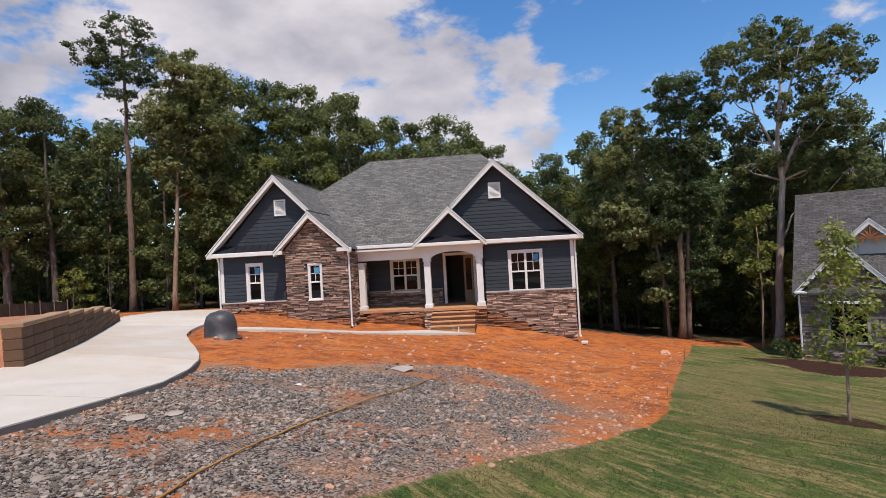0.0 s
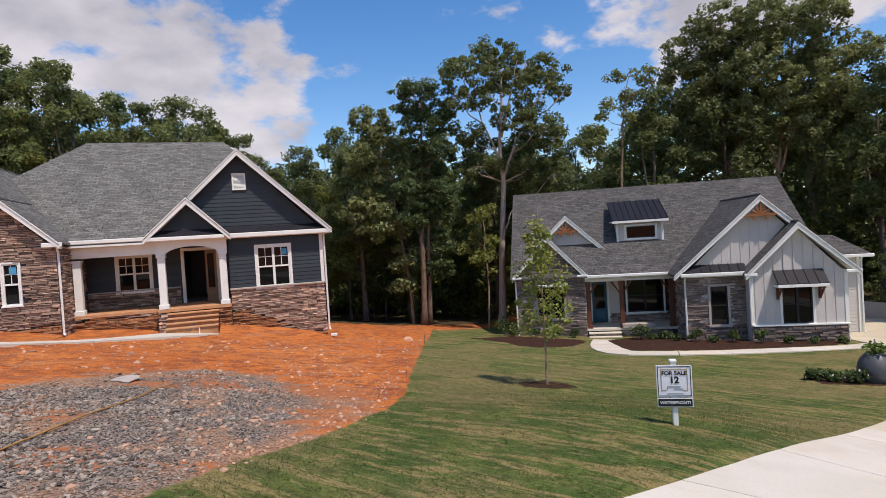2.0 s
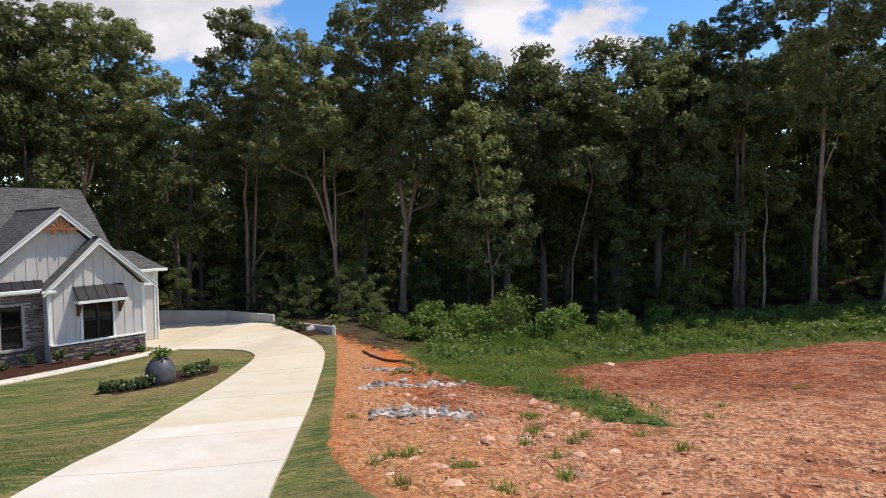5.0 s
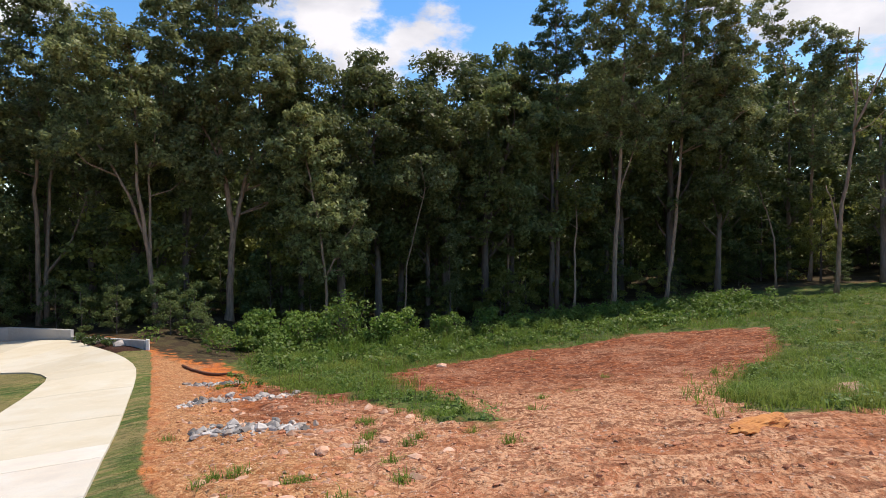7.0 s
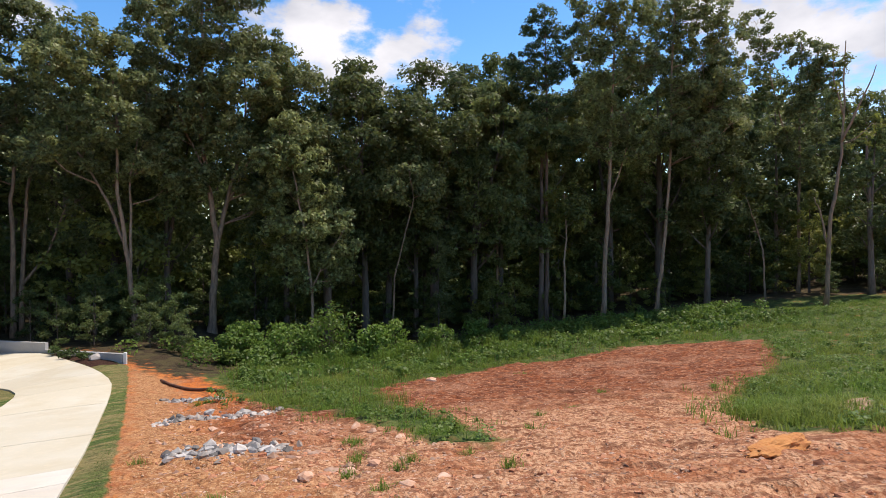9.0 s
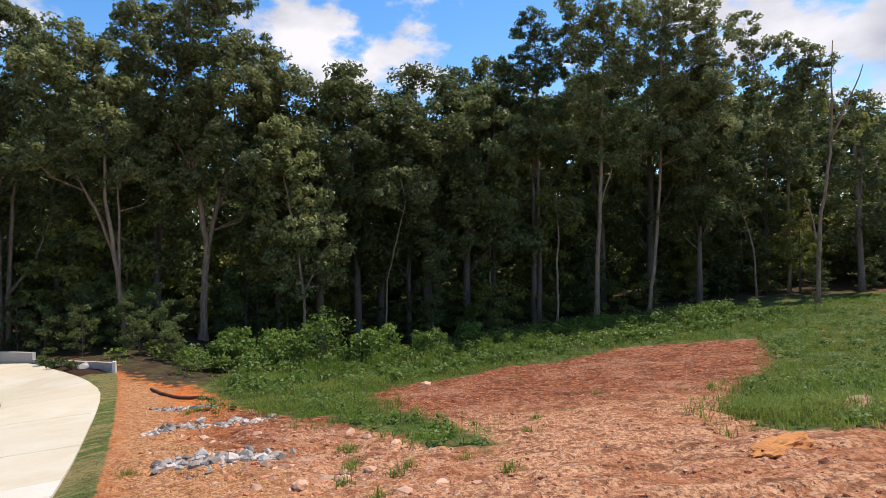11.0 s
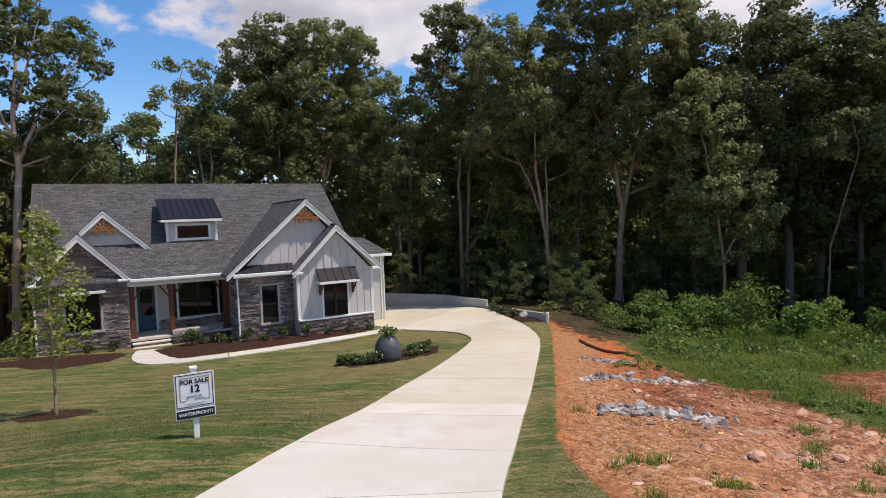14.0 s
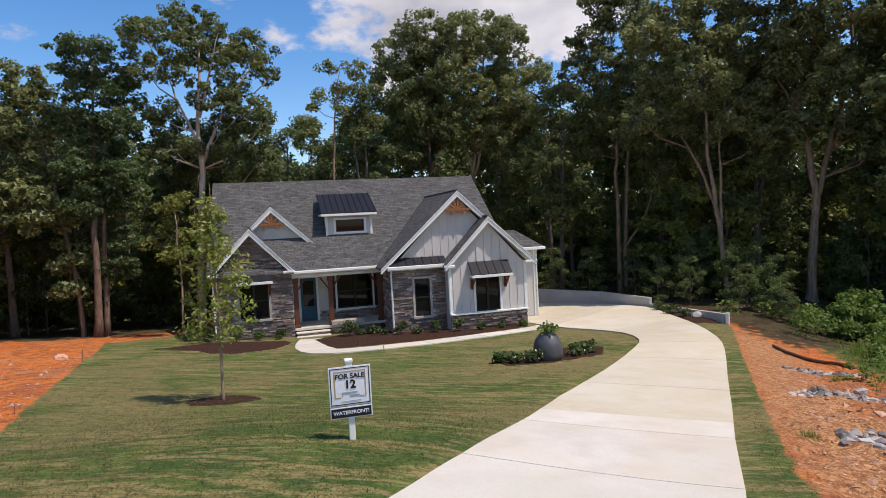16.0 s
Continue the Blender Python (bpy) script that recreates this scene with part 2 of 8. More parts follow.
# darker copy of M_BARK, the shade of the wood put into its colour
M_BARK_SHADED = material("dark bark, painted shade", (0.17, 0.135, 0.11), 0.95, layers=[(3, (0.1, 0.08, 0.066), 0.42, 0.62, 0.8), (12, (0.15, 0.13, 0.11), 0.5, 0.75, 0.6)], bump=[(9, 0.8, 0.04)], stretch=(3, 3, 0.6), random=0.3)
M_BARK_PINE = material("pine bark", (0.195, 0.135, 0.10), 0.95, layers=[(3, (0.11, 0.076, 0.058), 0.42, 0.62, 0.8)], bump=[(8, 0.9, 0.05)], stretch=(3, 3, 0.6), random=0.2)
M_BARK_PALE = material("pale poplar bark", (0.53, 0.43, 0.34), 0.9, layers=[(2.5, (0.33, 0.26, 0.21), 0.45, 0.65, 0.8)], bump=[(9, 0.6, 0.03)], stretch=(3, 3, 0.5))
LEAF = dict(rough=0.5, specular=0.35, translucent=0.48)
# two tones of oak leaf; sunlight on the crowns is put into the paler
M_LEAF_SUNLIT = material("grey green oak leaves, painted sunlight", (0.21, 0.245, 0.098), layers=[(0.35, (0.265, 0.285, 0.102), 0.42, 0.62, 0.8), (2.2, (0.155, 0.19, 0.078), 0.5, 0.7, 0.6)], island=0.4, random=0.2, **LEAF)
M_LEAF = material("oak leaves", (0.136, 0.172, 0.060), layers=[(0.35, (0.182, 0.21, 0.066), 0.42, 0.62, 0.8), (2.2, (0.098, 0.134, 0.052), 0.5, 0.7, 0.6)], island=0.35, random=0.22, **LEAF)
M_LEAF_LIGHT = material("yellow green leaves", (0.210, 0.237, 0.056), layers=[(0.35, (0.248, 0.261, 0.063), 0.42, 0.62, 0.8)], island=0.35, random=0.2, **LEAF)
M_LEAF_PINE = material("pine needles", (0.088, 0.135, 0.051), layers=[(0.5, (0.121, 0.169, 0.061), 0.42, 0.62, 0.8)], island=0.3, random=0.15, **LEAF)
# darker leaf tone: shade inside the woods put into the colour
M_LEAF_DARK = material("understorey leaves, painted shade", (0.105, 0.145, 0.045), layers=[(0.4, (0.150, 0.185, 0.056), 0.42, 0.62, 0.8)], island=0.4, random=0.25, **LEAF)
M_SHRUB = material("shrub leaves", (0.135, 0.225, 0.04), layers=[(0.8, (0.19, 0.265, 0.052), 0.42, 0.62, 0.8)], island=0.3, random=0.15, **LEAF)
M_SHRUB_BED = material("bed shrub leaves", (0.075, 0.115, 0.032), layers=[(2.5, (0.11, 0.15, 0.042), 0.42, 0.62, 0.8)], island=0.3, random=0.2, **LEAF)
M_LEAF_YOUNG = material("young maple leaves", (0.245, 0.298, 0.056), layers=[(2.0, (0.308, 0.332, 0.071), 0.42, 0.62, 0.8)], island=0.3, **LEAF)
BLADE = dict(rough=0.6, specular=0.12, translucent=0.5)
M_BLADE = material("tall weed blades", (0.16, 0.25, 0.042), layers=[(0.25, (0.24, 0.27, 0.055), 0.45, 0.64, 0.8), (1.5, (0.10, 0.165, 0.036), 0.5, 0.7, 0.6)], island=0.3, **BLADE)
M_TURF = material("mown turf blades", (0.095, 0.145, 0.034), layers=[(0.3, (0.22, 0.185, 0.075), 0.48, 0.62, 0.8), (2, (0.25, 0.2, 0.085), 0.54, 0.66, 0.7)], island=0.4, **BLADE)
M_DRY = material("dry seed stalks", (0.30, 0.22, 0.10), 0.9, island=0.3, layers=[(2, (0.24, 0.19, 0.08), 0.4, 0.6, 0.5)])
M_FLOWER = material("white blossom", (0.75, 0.74, 0.66), 0.7, island=0.1, layers=[(5, (0.66, 0.66, 0.5), 0.5, 0.7, 0.5)])
M_ROPE = material("yellow hose", (0.42, 0.21, 0.055), 0.7, layers=[(6, (0.32, 0.16, 0.05), 0.4, 0.7, 0.6)])
M_INK = material("black sign ink", (0.012, 0.012, 0.013), 0.5, layers=[(8, (0.02, 0.02, 0.02), 0.4, 0.7, 0.5)])
M_SIGN_WHITE = material("white sign board", (0.72, 0.74, 0.78), 0.4, layers=[(3, (0.66, 0.68, 0.72), 0.45, 0.7, 0.5)])
M_GOLD = material("ochre sign line", (0.40, 0.30, 0.12), 0.5, layers=[(6, (0.34, 0.25, 0.1), 0.4, 0.7, 0.5)])
M_BRICKWASH = material("clay dusted concrete", (0.48, 0.25, 0.12), 0.9, layers=[(3, (0.55, 0.34, 0.2), 0.45, 0.65, 0.7)], bump=[(40, 0.2, 0.004)])


def shingle_material(name, base, other):
    m = material(name, base, 0.95, layers=[(1.2, other, 0.4, 0.65, 0.5), (8, tuple(c * 1.55 for c in base), 0.54, 0.66, 0.8), (9.5, tuple(c * 0.35 for c in base), 0.53, 0.66, 0.75)], bump=[(90, 0.4, 0.006)])
    n, l = m.node_tree.nodes, m.node_tree.links
    bsdf = next(k for k in n if k.type == "BSDF_PRINCIPLED")
    uv, brick, mix = n.new("ShaderNodeUVMap"), n.new("ShaderNodeTexBrick"), n.new("ShaderNodeMix")
    uv.uv_map = "slope"
    brick.inputs["Scale"].default_value = 1.0
    brick.inputs["Brick Width"].default_value, brick.inputs["Row Height"].default_value = 0.33, 0.14
    brick.inputs["Mortar Size"].default_value, brick.inputs["Bias"].default_value = 0.012, -0.1
    brick.inputs["Color1"].default_value = (0.6, 0.6, 0.6, 1)
    brick.inputs["Color2"].default_value = (1.28, 1.28, 1.28, 1)
    brick.inputs["Mortar"].default_value = (0.4, 0.4, 0.4, 1)
    l.new(uv.outputs[0], brick.inputs["Vector"])
    mix.data_type, mix.blend_type = "RGBA", "MULTIPLY"
    mix.inputs[0].default_value = 0.8
    l.new(bsdf.inputs["Base Color"].links[0].from_socket, mix.inputs[6])
    l.new(brick.outputs["Color"], mix.inputs[7])
    l.new(mix.outputs[2], bsdf.inputs["Base Color"])
    bump = n.new("ShaderNodeBump")
    bump.inputs["Strength"].default_value, bump.inputs["Distance"].default_value = 0.6, 0.015
    l.new(brick.outputs["Color"], bump.inputs["Height"])
    l.new(bsdf.inputs["Normal"].links[0].from_socket, bump.inputs["Normal"])
    l.new(bump.outputs[0], bsdf.inputs["Normal"])
    return m


M_SHINGLE = shingle_material("grey green shingles", (0.15, 0.152, 0.138), (0.195, 0.195, 0.178))
M_SHINGLE_DARK = shingle_material("charcoal shingles", (0.094, 0.094, 0.09), (0.126, 0.125, 0.119))


# ---- mesh helpers ----
def finish(bm):
    bmesh.ops.recalc_face_normals(bm, faces=bm.faces)


def part(name, bm, mat, parent=None, label="", smooth=False):
    me = bpy.data.meshes.new(name)
    bm.to_mesh(me)
    bm.free()
    me.materials.append(mat)
    if smooth:
        for p in me.polygons:
            p.use_smooth = True
    ob = new(name, me)
    ob.parent = parent
    if label:
        ob["label"] = label
    return ob


def mesh_part(name, verts, faces, mat, parent=None, label="", smooth=False):
    me = bpy.data.meshes.new(name)
    me.from_pydata(verts, [], faces)
    me.materials.append(mat)
    if smooth:
        for p in me.polygons:
            p.use_smooth = True
    ob = new(name, me)
    ob.parent = parent
    if label:
        ob["label"] = label
    return ob


def thing(name, m, label, category, group="", kind=""):
    ob = new(name)
    ob.empty_display_size = 0.2
    ob.matrix_basis = m
    return tagged(ob, label, category, group, kind)


def box(bm, x0, x1, y0, y1, z0, z1, bevel=0.0):
    vs = [bm.verts.new(p) for p in ((x0, y0, z0), (x1, y0, z0), (x1, y1, z0), (x0, y1, z0), (x0, y0, z1), (x1, y0, z1), (x1, y1, z1), (x0, y1, z1))]
    fs = [bm.faces.new([vs[i] for i in f]) for f in ((3, 2, 1, 0), (4, 5, 6, 7), (0, 1, 5, 4), (1, 2, 6, 5), (2, 3, 7, 6), (3, 0, 4, 7))]
    if bevel:
        edges = {e for f in fs for e in f.edges}
        bmesh.ops.bevel(bm, geom=list(edges), offset=bevel, segments=1, affect="EDGES")
    return vs


def boxes(*dims, bevel=0.0):
    bm = bmesh.new()
    for d in dims:
        box(bm, *d, bevel=bevel)
    return bm


def prism(bm, outline, a, b, axis="y"):
    """A flat outline of (u, z) pushed from a to b along y, or of (x, y) along z."""
    put = (lambda p, t: (p[0], t, p[1])) if axis == "y" else (lambda p, t: (p[0], p[1], t))
    lo, hi = [bm.verts.new(put(p, a)) for p in outline], [bm.verts.new(put(p, b)) for p in outline]
    n = len(outline)
    bm.faces.new(lo)
    bm.faces.new(hi[::-1])
    for i in range(n):
        bm.faces.new((lo[i], hi[i], hi[(i + 1) % n], lo[(i + 1) % n]))
    bmesh.ops.recalc_face_normals(bm, faces=bm.faces)


def tube(bm, points, radii, sides=8, cap=True):
    rings = []
    for i, p in enumerate(points):
        p = Vector(p)
        d = (Vector(points[min(i + 1, len(points) - 1)]) - Vector(points[max(i - 1, 0)])).normalized()
        a = d.cross(Vector((0.31, 0.95, 0.05)))
        if a.length < 1e-3:
            a = d.cross(Vector((1, 0, 0)))
        a.normalize()
        b = d.cross(a)
        r = radii[i] if not isinstance(radii, (int, float)) else radii
        rings.append([bm.verts.new(p + (a * math.cos(2 * math.pi * k / sides) + b * math.sin(2 * math.pi * k / sides)) * r) for k in range(sides)])
    for r0, r1 in zip(rings, rings[1:]):
        for k in range(sides):
            bm.faces.new((r0[k], r0[(k + 1) % sides], r1[(k + 1) % sides], r1[k]))
    if cap:
        bm.faces.new(rings[0][::-1])
        bm.faces.new(rings[-1])


def lathe(bm, profile, sides=28):
    """profile: (radius, z) from the bottom up."""
    rings = [[bm.verts.new((r * math.cos(2 * math.pi * k / sides), r * math.sin(2 * math.pi * k / sides), z)) for k in range(sides)] for r, z in profile]
    for r0, r1 in zip(rings, rings[1:]):
        for k in range(sides):
            bm.faces.new((r0[k], r0[(k + 1) % sides], r1[(k + 1) % sides], r1[k]))
    bm.faces.new(rings[0][::-1])
    bm.faces.new(rings[-1])


def smoothstep(a, b, v):
    v = min(1.0, max(0.0, (v - a) / (b - a)))
    return v * v * (3 - 2 * v)


def ground_z(x, y):
    """The lie of the land: it falls away from the street to the house benches and the hollow in the woods."""
    if x < 0:
        bench = fall = -0.35 + 1.3 * (1 - math.exp(x / 6.2))
    else:
        bench = -0.35 - 4.2 * (1 - math.exp(-x / 20))
        fall = -0.35 - 0.16 * min(x, 38) * (1 - 0.0012 * min(x, 38)) - 0.02 * max(0, min(x, 60) - 38)
    z = fall + (bench - fall) * smoothstep(-1, 9, y) - 0.047 * max(0, min(y, 40)) + 0.09 * max(0, min(-y - 8, 40)) * smoothstep(5, 35, x)
    z += 0.45 * math.exp(-((x - 6.5) ** 2 + (y - 7) ** 2) / 12) + 0.45 * math.exp(-((x - 6) ** 2 + (y + 8) ** 2) / 30)
    z -= 0.45 * math.exp(-((x + 3.5) / 4) ** 2 - ((y - 26) / 6) ** 2)
    z += 0.4 * math.exp(-((x - 0.5) ** 2 + (y + 0.6) ** 2) / 7)
    # unseen rise added behind the woods to block the bright low sky
    far = max(smoothstep(5, 25, x), smoothstep(10, 30, y))
    z += 10 * far * smoothstep(62, 125, math.hypot(x, y))
    if y > 40:
        z -= 0.06 * (min(y, 80) - 40)
    return z


def inside(x, y, poly):
    hit = False
    for (x0, y0), (x1, y1) in zip(poly, poly[1:] + poly[:1]):
        if (y0 > y) != (y1 > y) and x < (x1 - x0) * (y - y0) / (y1 - y0) + x0:
            hit = not hit
    return hit


# ---- ground ----
LAWN = [(-2.6, 3.2), (-0.83, 5.15), (-0.3, 5.8), (0.66, 6.97), (1.95, 8.1), (3.27, 9.6), (4.4, 11.7), (5.3, 14), (9.3, 23), (11.5, 27.5), (13.2, 31.4), (18.2, 32.4),
        (24, 38), (36, 30), (38.5, 16), (36, 12.5), (29.3, 7.2), (19, 4.45), (13.1, 2.95), (10.1, 2.2), (8.8, 1.75), (7.6, 1.1), (5.5, 0), (3, -1), (0, 1.5), (-2, 2)]
WEEDS = [(31, 5), (23.7, 2.5), (21.5, 1.5), (18.7, 0.45), (16, -1.2), (13.7, -2.2), (11.5, -3.0), (10.1, -3.66), (10.8, -4.1), (14.5, -3.6), (20, -2.6), (23.2, -3.9), (27.9, -10.1),
         (26.1, -12.3), (28.6, -16.7), (24.8, -22), (19.3, -17.8), (14.2, -11.6), (11.5, -9.2), (8.4, -7.6), (8, -8.8), (9, -12), (12, -20), (15, -35), (60, -60), (60, 8), (34, 6)]
GRAVEL = [(-5.2, 3), (-4.7, 11), (-3.2, 11.3), (-1.9, 12.6), (0.2, 14.5), (2.0, 14.5), (3.0, 12), (2.9, 9.4), (1.7, 7.4), (0.3, 5.6), (-1.8, 3.0)]
BED_LEFT = [(13.7, 23.4), (13.4, 21.9), (14.0, 21.1), (15.6, 21.0), (17.3, 22.2), (17.9, 23.3), (16, 26), (13, 26)]
BED_FRONT = [(18.7, 22.4), (17.0, 19.3), (17.2, 18.6), (20.0, 17.4), (25.6, 15.8), (26.9, 16.2), (25, 19.5), (21, 23)]
BED_URN = [(16.5, 11.2), (16.3, 10.3), (17.5, 9.5), (19.7, 8.9), (21.4, 9.6), (21.7, 10.6), (19.5, 10.9)]
BED_WALL = [(29.6, 7.7), (30.8, 8.3), (36.2, 13.1), (35.4, 13.0), (32.8, 11.0), (29.4, 8.8)]
BED_TREE = [(8.42 + 0.75 * math.cos(a / 12 * 6.283), 12.3 + 0.75 * math.sin(a / 12 * 6.283)) for a in range(12)]
STRIP = [(8.8, 1.75), (13.1, 2.95), (19, 4.45), (29.3, 7.2), (25.5, 4.4), (19.5, 3.0), (14, 1.2), (10, -0.6), (6.5, -1.5), (5, -0.6), (7.6, 1.1)]
FOREST = [(-60, 38), (-27, 43), (-16, 41), (2, 44), (12, 36), (19, 35), (24, 41), (38, 31), (43, 22), (39, 14.5), (33.5, 9.4), (28.6, 6.4), (26.6, 4.4), (31, 2), (36, 0), (44, -15), (44, -24), (43, -36), (34, -60), (40, -2000), (2000, -2000), (2000, 2000), (-2000, 2000), (-2000, 60)]


def field(xs, ys, poly, soft):
    """0.5 on the outline, 1 inside and 0 outside, over soft metres."""
    best = np.full(xs.shape, 1e9)
    hit = np.zeros(xs.shape, bool)
    for (x0, y0), (x1, y1) in zip(poly, poly[1:] + poly[:1]):
        dx, dy = x1 - x0, y1 - y0
        t = np.clip(((xs - x0) * dx + (ys - y0) * dy) / max(1e-9, dx * dx + dy * dy), 0, 1)
        best = np.minimum(best, np.hypot(xs - x0 - t * dx, ys - y0 - t * dy))
        if y0 != y1:
            hit ^= ((y0 > ys) != (y1 > ys)) & (xs < (x1 - x0) * (ys - y0) / (y1 - y0) + x0)
    return np.clip(0.5 + np.where(hit, best, -best) / soft, 0, 1)


def spread(lo, hi, step, far):
    """Grid lines, close between lo and hi and wider and wider out to far."""
    line = list(np.arange(lo, hi + 1e-6, step))
    grow, a, b = step, line[0], line[-1]
    while b < far:
        grow *= 1.35
        a, b = a - grow, b + grow
        line = [a] + line + [b]
    return line


gx, gy = spread(-12, 30, 0.125, 900), spread(-18, 30, 0.125, 900)
XS, YS = np.meshgrid(gx, gy)
flat_x, flat_y = XS.ravel(), YS.ravel()


def rough_z(x, y):
    """Ruts and lumps on top of the lie of the land, calm on turf and under slabs."""
    return 0.035 * noise.noise((x * 0.9, y * 0.9, 0.3)) + 0.02 * noise.noise((x * 2.3, y * 2.3, 1.7))


lawn_f, weed_f, gravel_f = field(flat_x, flat_y, LAWN, 0.7), field(flat_x, flat_y, WEEDS, 1.2), field(flat_x, flat_y, GRAVEL, 3.0)
bed_f = np.max([field(flat_x, flat_y, b, 0.35) for b in (BED_LEFT, BED_FRONT, BED_URN, BED_TREE, BED_WALL)], axis=0)
forest_f = field(flat_x, flat_y, FOREST, 5.0)
strip_f = field(flat_x, flat_y, STRIP, 1.6)
lot_f = np.clip((flat_x - 3) / 3, 0, 1) * np.clip((2.5 - flat_y) / 2, 0, 1)
rubble_f = np.clip((20 - flat_x) / 10, 0, 1) * np.clip((1.5 - flat_y) / 2, 0, 1) * np.clip((flat_x - 2) / 3, 0, 1)
DRIVE_1 = [(-5.3, 1), (-4.95, 6.3), (-4.75, 8.1), (-4.65, 9.5), (-4.75, 10.7), (-5.15, 12), (-6.1, 14.1), (-7.7, 17.4), (-8.5, 20), (-9.6, 24.5), (-11.2, 28.6), (-11.2, 35),
           (-17, 35), (-16.5, 28), (-13.2, 23.6), (-9.9, 16.5), (-8.1, 12.0), (-7.5, 9.7), (-7.2, 5), (-7.5, 1)]
DRIVE_2_LEFT = [(0.8, 4.9), (3.0, 4.4), (5.0, 4.6), (7.3, 5.13), (10.2, 6.1), (13.1, 6.98), (17.2, 7.72), (21.6, 8.6), (23.8, 9.25), (25.5, 10.55), (26.15, 12.2), (26.5, 13.8), (27.6, 16.0), (30.5, 20.3), (33, 24)]
DRIVE_2_RIGHT = [(3.0, 0.2), (5.0, 1.3), (6.9, 2.0), (8.7, 2.45), (11.4, 3.15), (14.1, 3.8), (18.4, 4.88), (23.3, 6.1), (26.1, 7.05), (29.3, 8.8), (33, 11.2), (36, 13.4), (37.6, 17), (37.8, 20), (37.8, 24)]
slab_f = np.maximum(field(flat_x, flat_y, DRIVE_1, 0.5), field(flat_x, flat_y, DRIVE_2_LEFT + DRIVE_2_RIGHT[::-1], 0.5))
verts = []
for x, y, a, b, c, d in zip(flat_x, flat_y, lawn_f, bed_f, slab_f, forest_f):
    bare = (1 - a) * (1 - c) * (1 - d)
    rut = 0.0
    if bare > 0.05 and x > 3 and y < 3:
        along_lot, across = 0.3 * x + 0.95 * y, 0.95 * x - 0.3 * y
        rut = 0.07 * noise.noise((along_lot * 0.45, across * 1.7, 3.1)) + (0.06 + 0.10 * smoothstep(9, 14, x)) * abs(noise.noise((along_lot * 0.3, across * 1.5, 17.0)))
        rut -= 0.09 * max(0.0, 1 - abs(noise.noise((along_lot * 0.5, across * 1.1, 8.0))) / 0.1)
        rut -= 0.05 * max(0.0, 1 - abs(noise.noise((along_lot * 0.9, across * 2.0, 4.0))) / 0.14)
        rut += 0.05 * abs(noise.noise((x * 3.6, y * 3.6, 6.0))) + 0.12 * max(0.0, noise.noise((x * 1.9, y * 1.9, 11.0)) - 0.2)
        rut *= bare
    elif bare > 0.05 and y > 3 and x < 16:
        rut = bare * (0.06 * abs(noise.noise((x * 4.0, y * 4.0, 6.0))) + 0.12 * max(0.0, noise.noise((x * 1.5, y * 1.5, 12.0)) - 0.1)) * (0.5 if y < 12 else 1.0)
    z = ground_z(x, y) + (rough_z(x, y) + rut) * (1 - 0.6 * a) * (1 - c) + 0.05 * min(1, b * 1.4) * (1 - c) - 0.05 * c
    verts.append((x, y, z))
w, h = len(gx), len(gy)
GX, GY, GZ = np.array(gx), np.array(gy), np.array([p[2] for p in verts]).reshape(h, w)


def surface_z(x, y):
    """The height of the finished ground, with its ruts."""
    i, j = min(max(int(np.searchsorted(GX, x)) - 1, 0), GX.size - 2), min(max(int(np.searchsorted(GY, y)) - 1, 0), GY.size - 2)
    a, b = (x - GX[i]) / (GX[i + 1] - GX[i]), (y - GY[j]) / (GY[j + 1] - GY[j])
    return float((GZ[j, i] * (1 - a) + GZ[j, i + 1] * a) * (1 - b) + (GZ[j + 1, i] * (1 - a) + GZ[j + 1, i + 1] * a) * b)


ids = np.arange(w * h).reshape(h, w)
quads = np.stack([ids[:-1, :-1], ids[:-1, 1:], ids[1:, 1:], ids[1:, :-1]], -1).reshape(-1, 4).tolist()


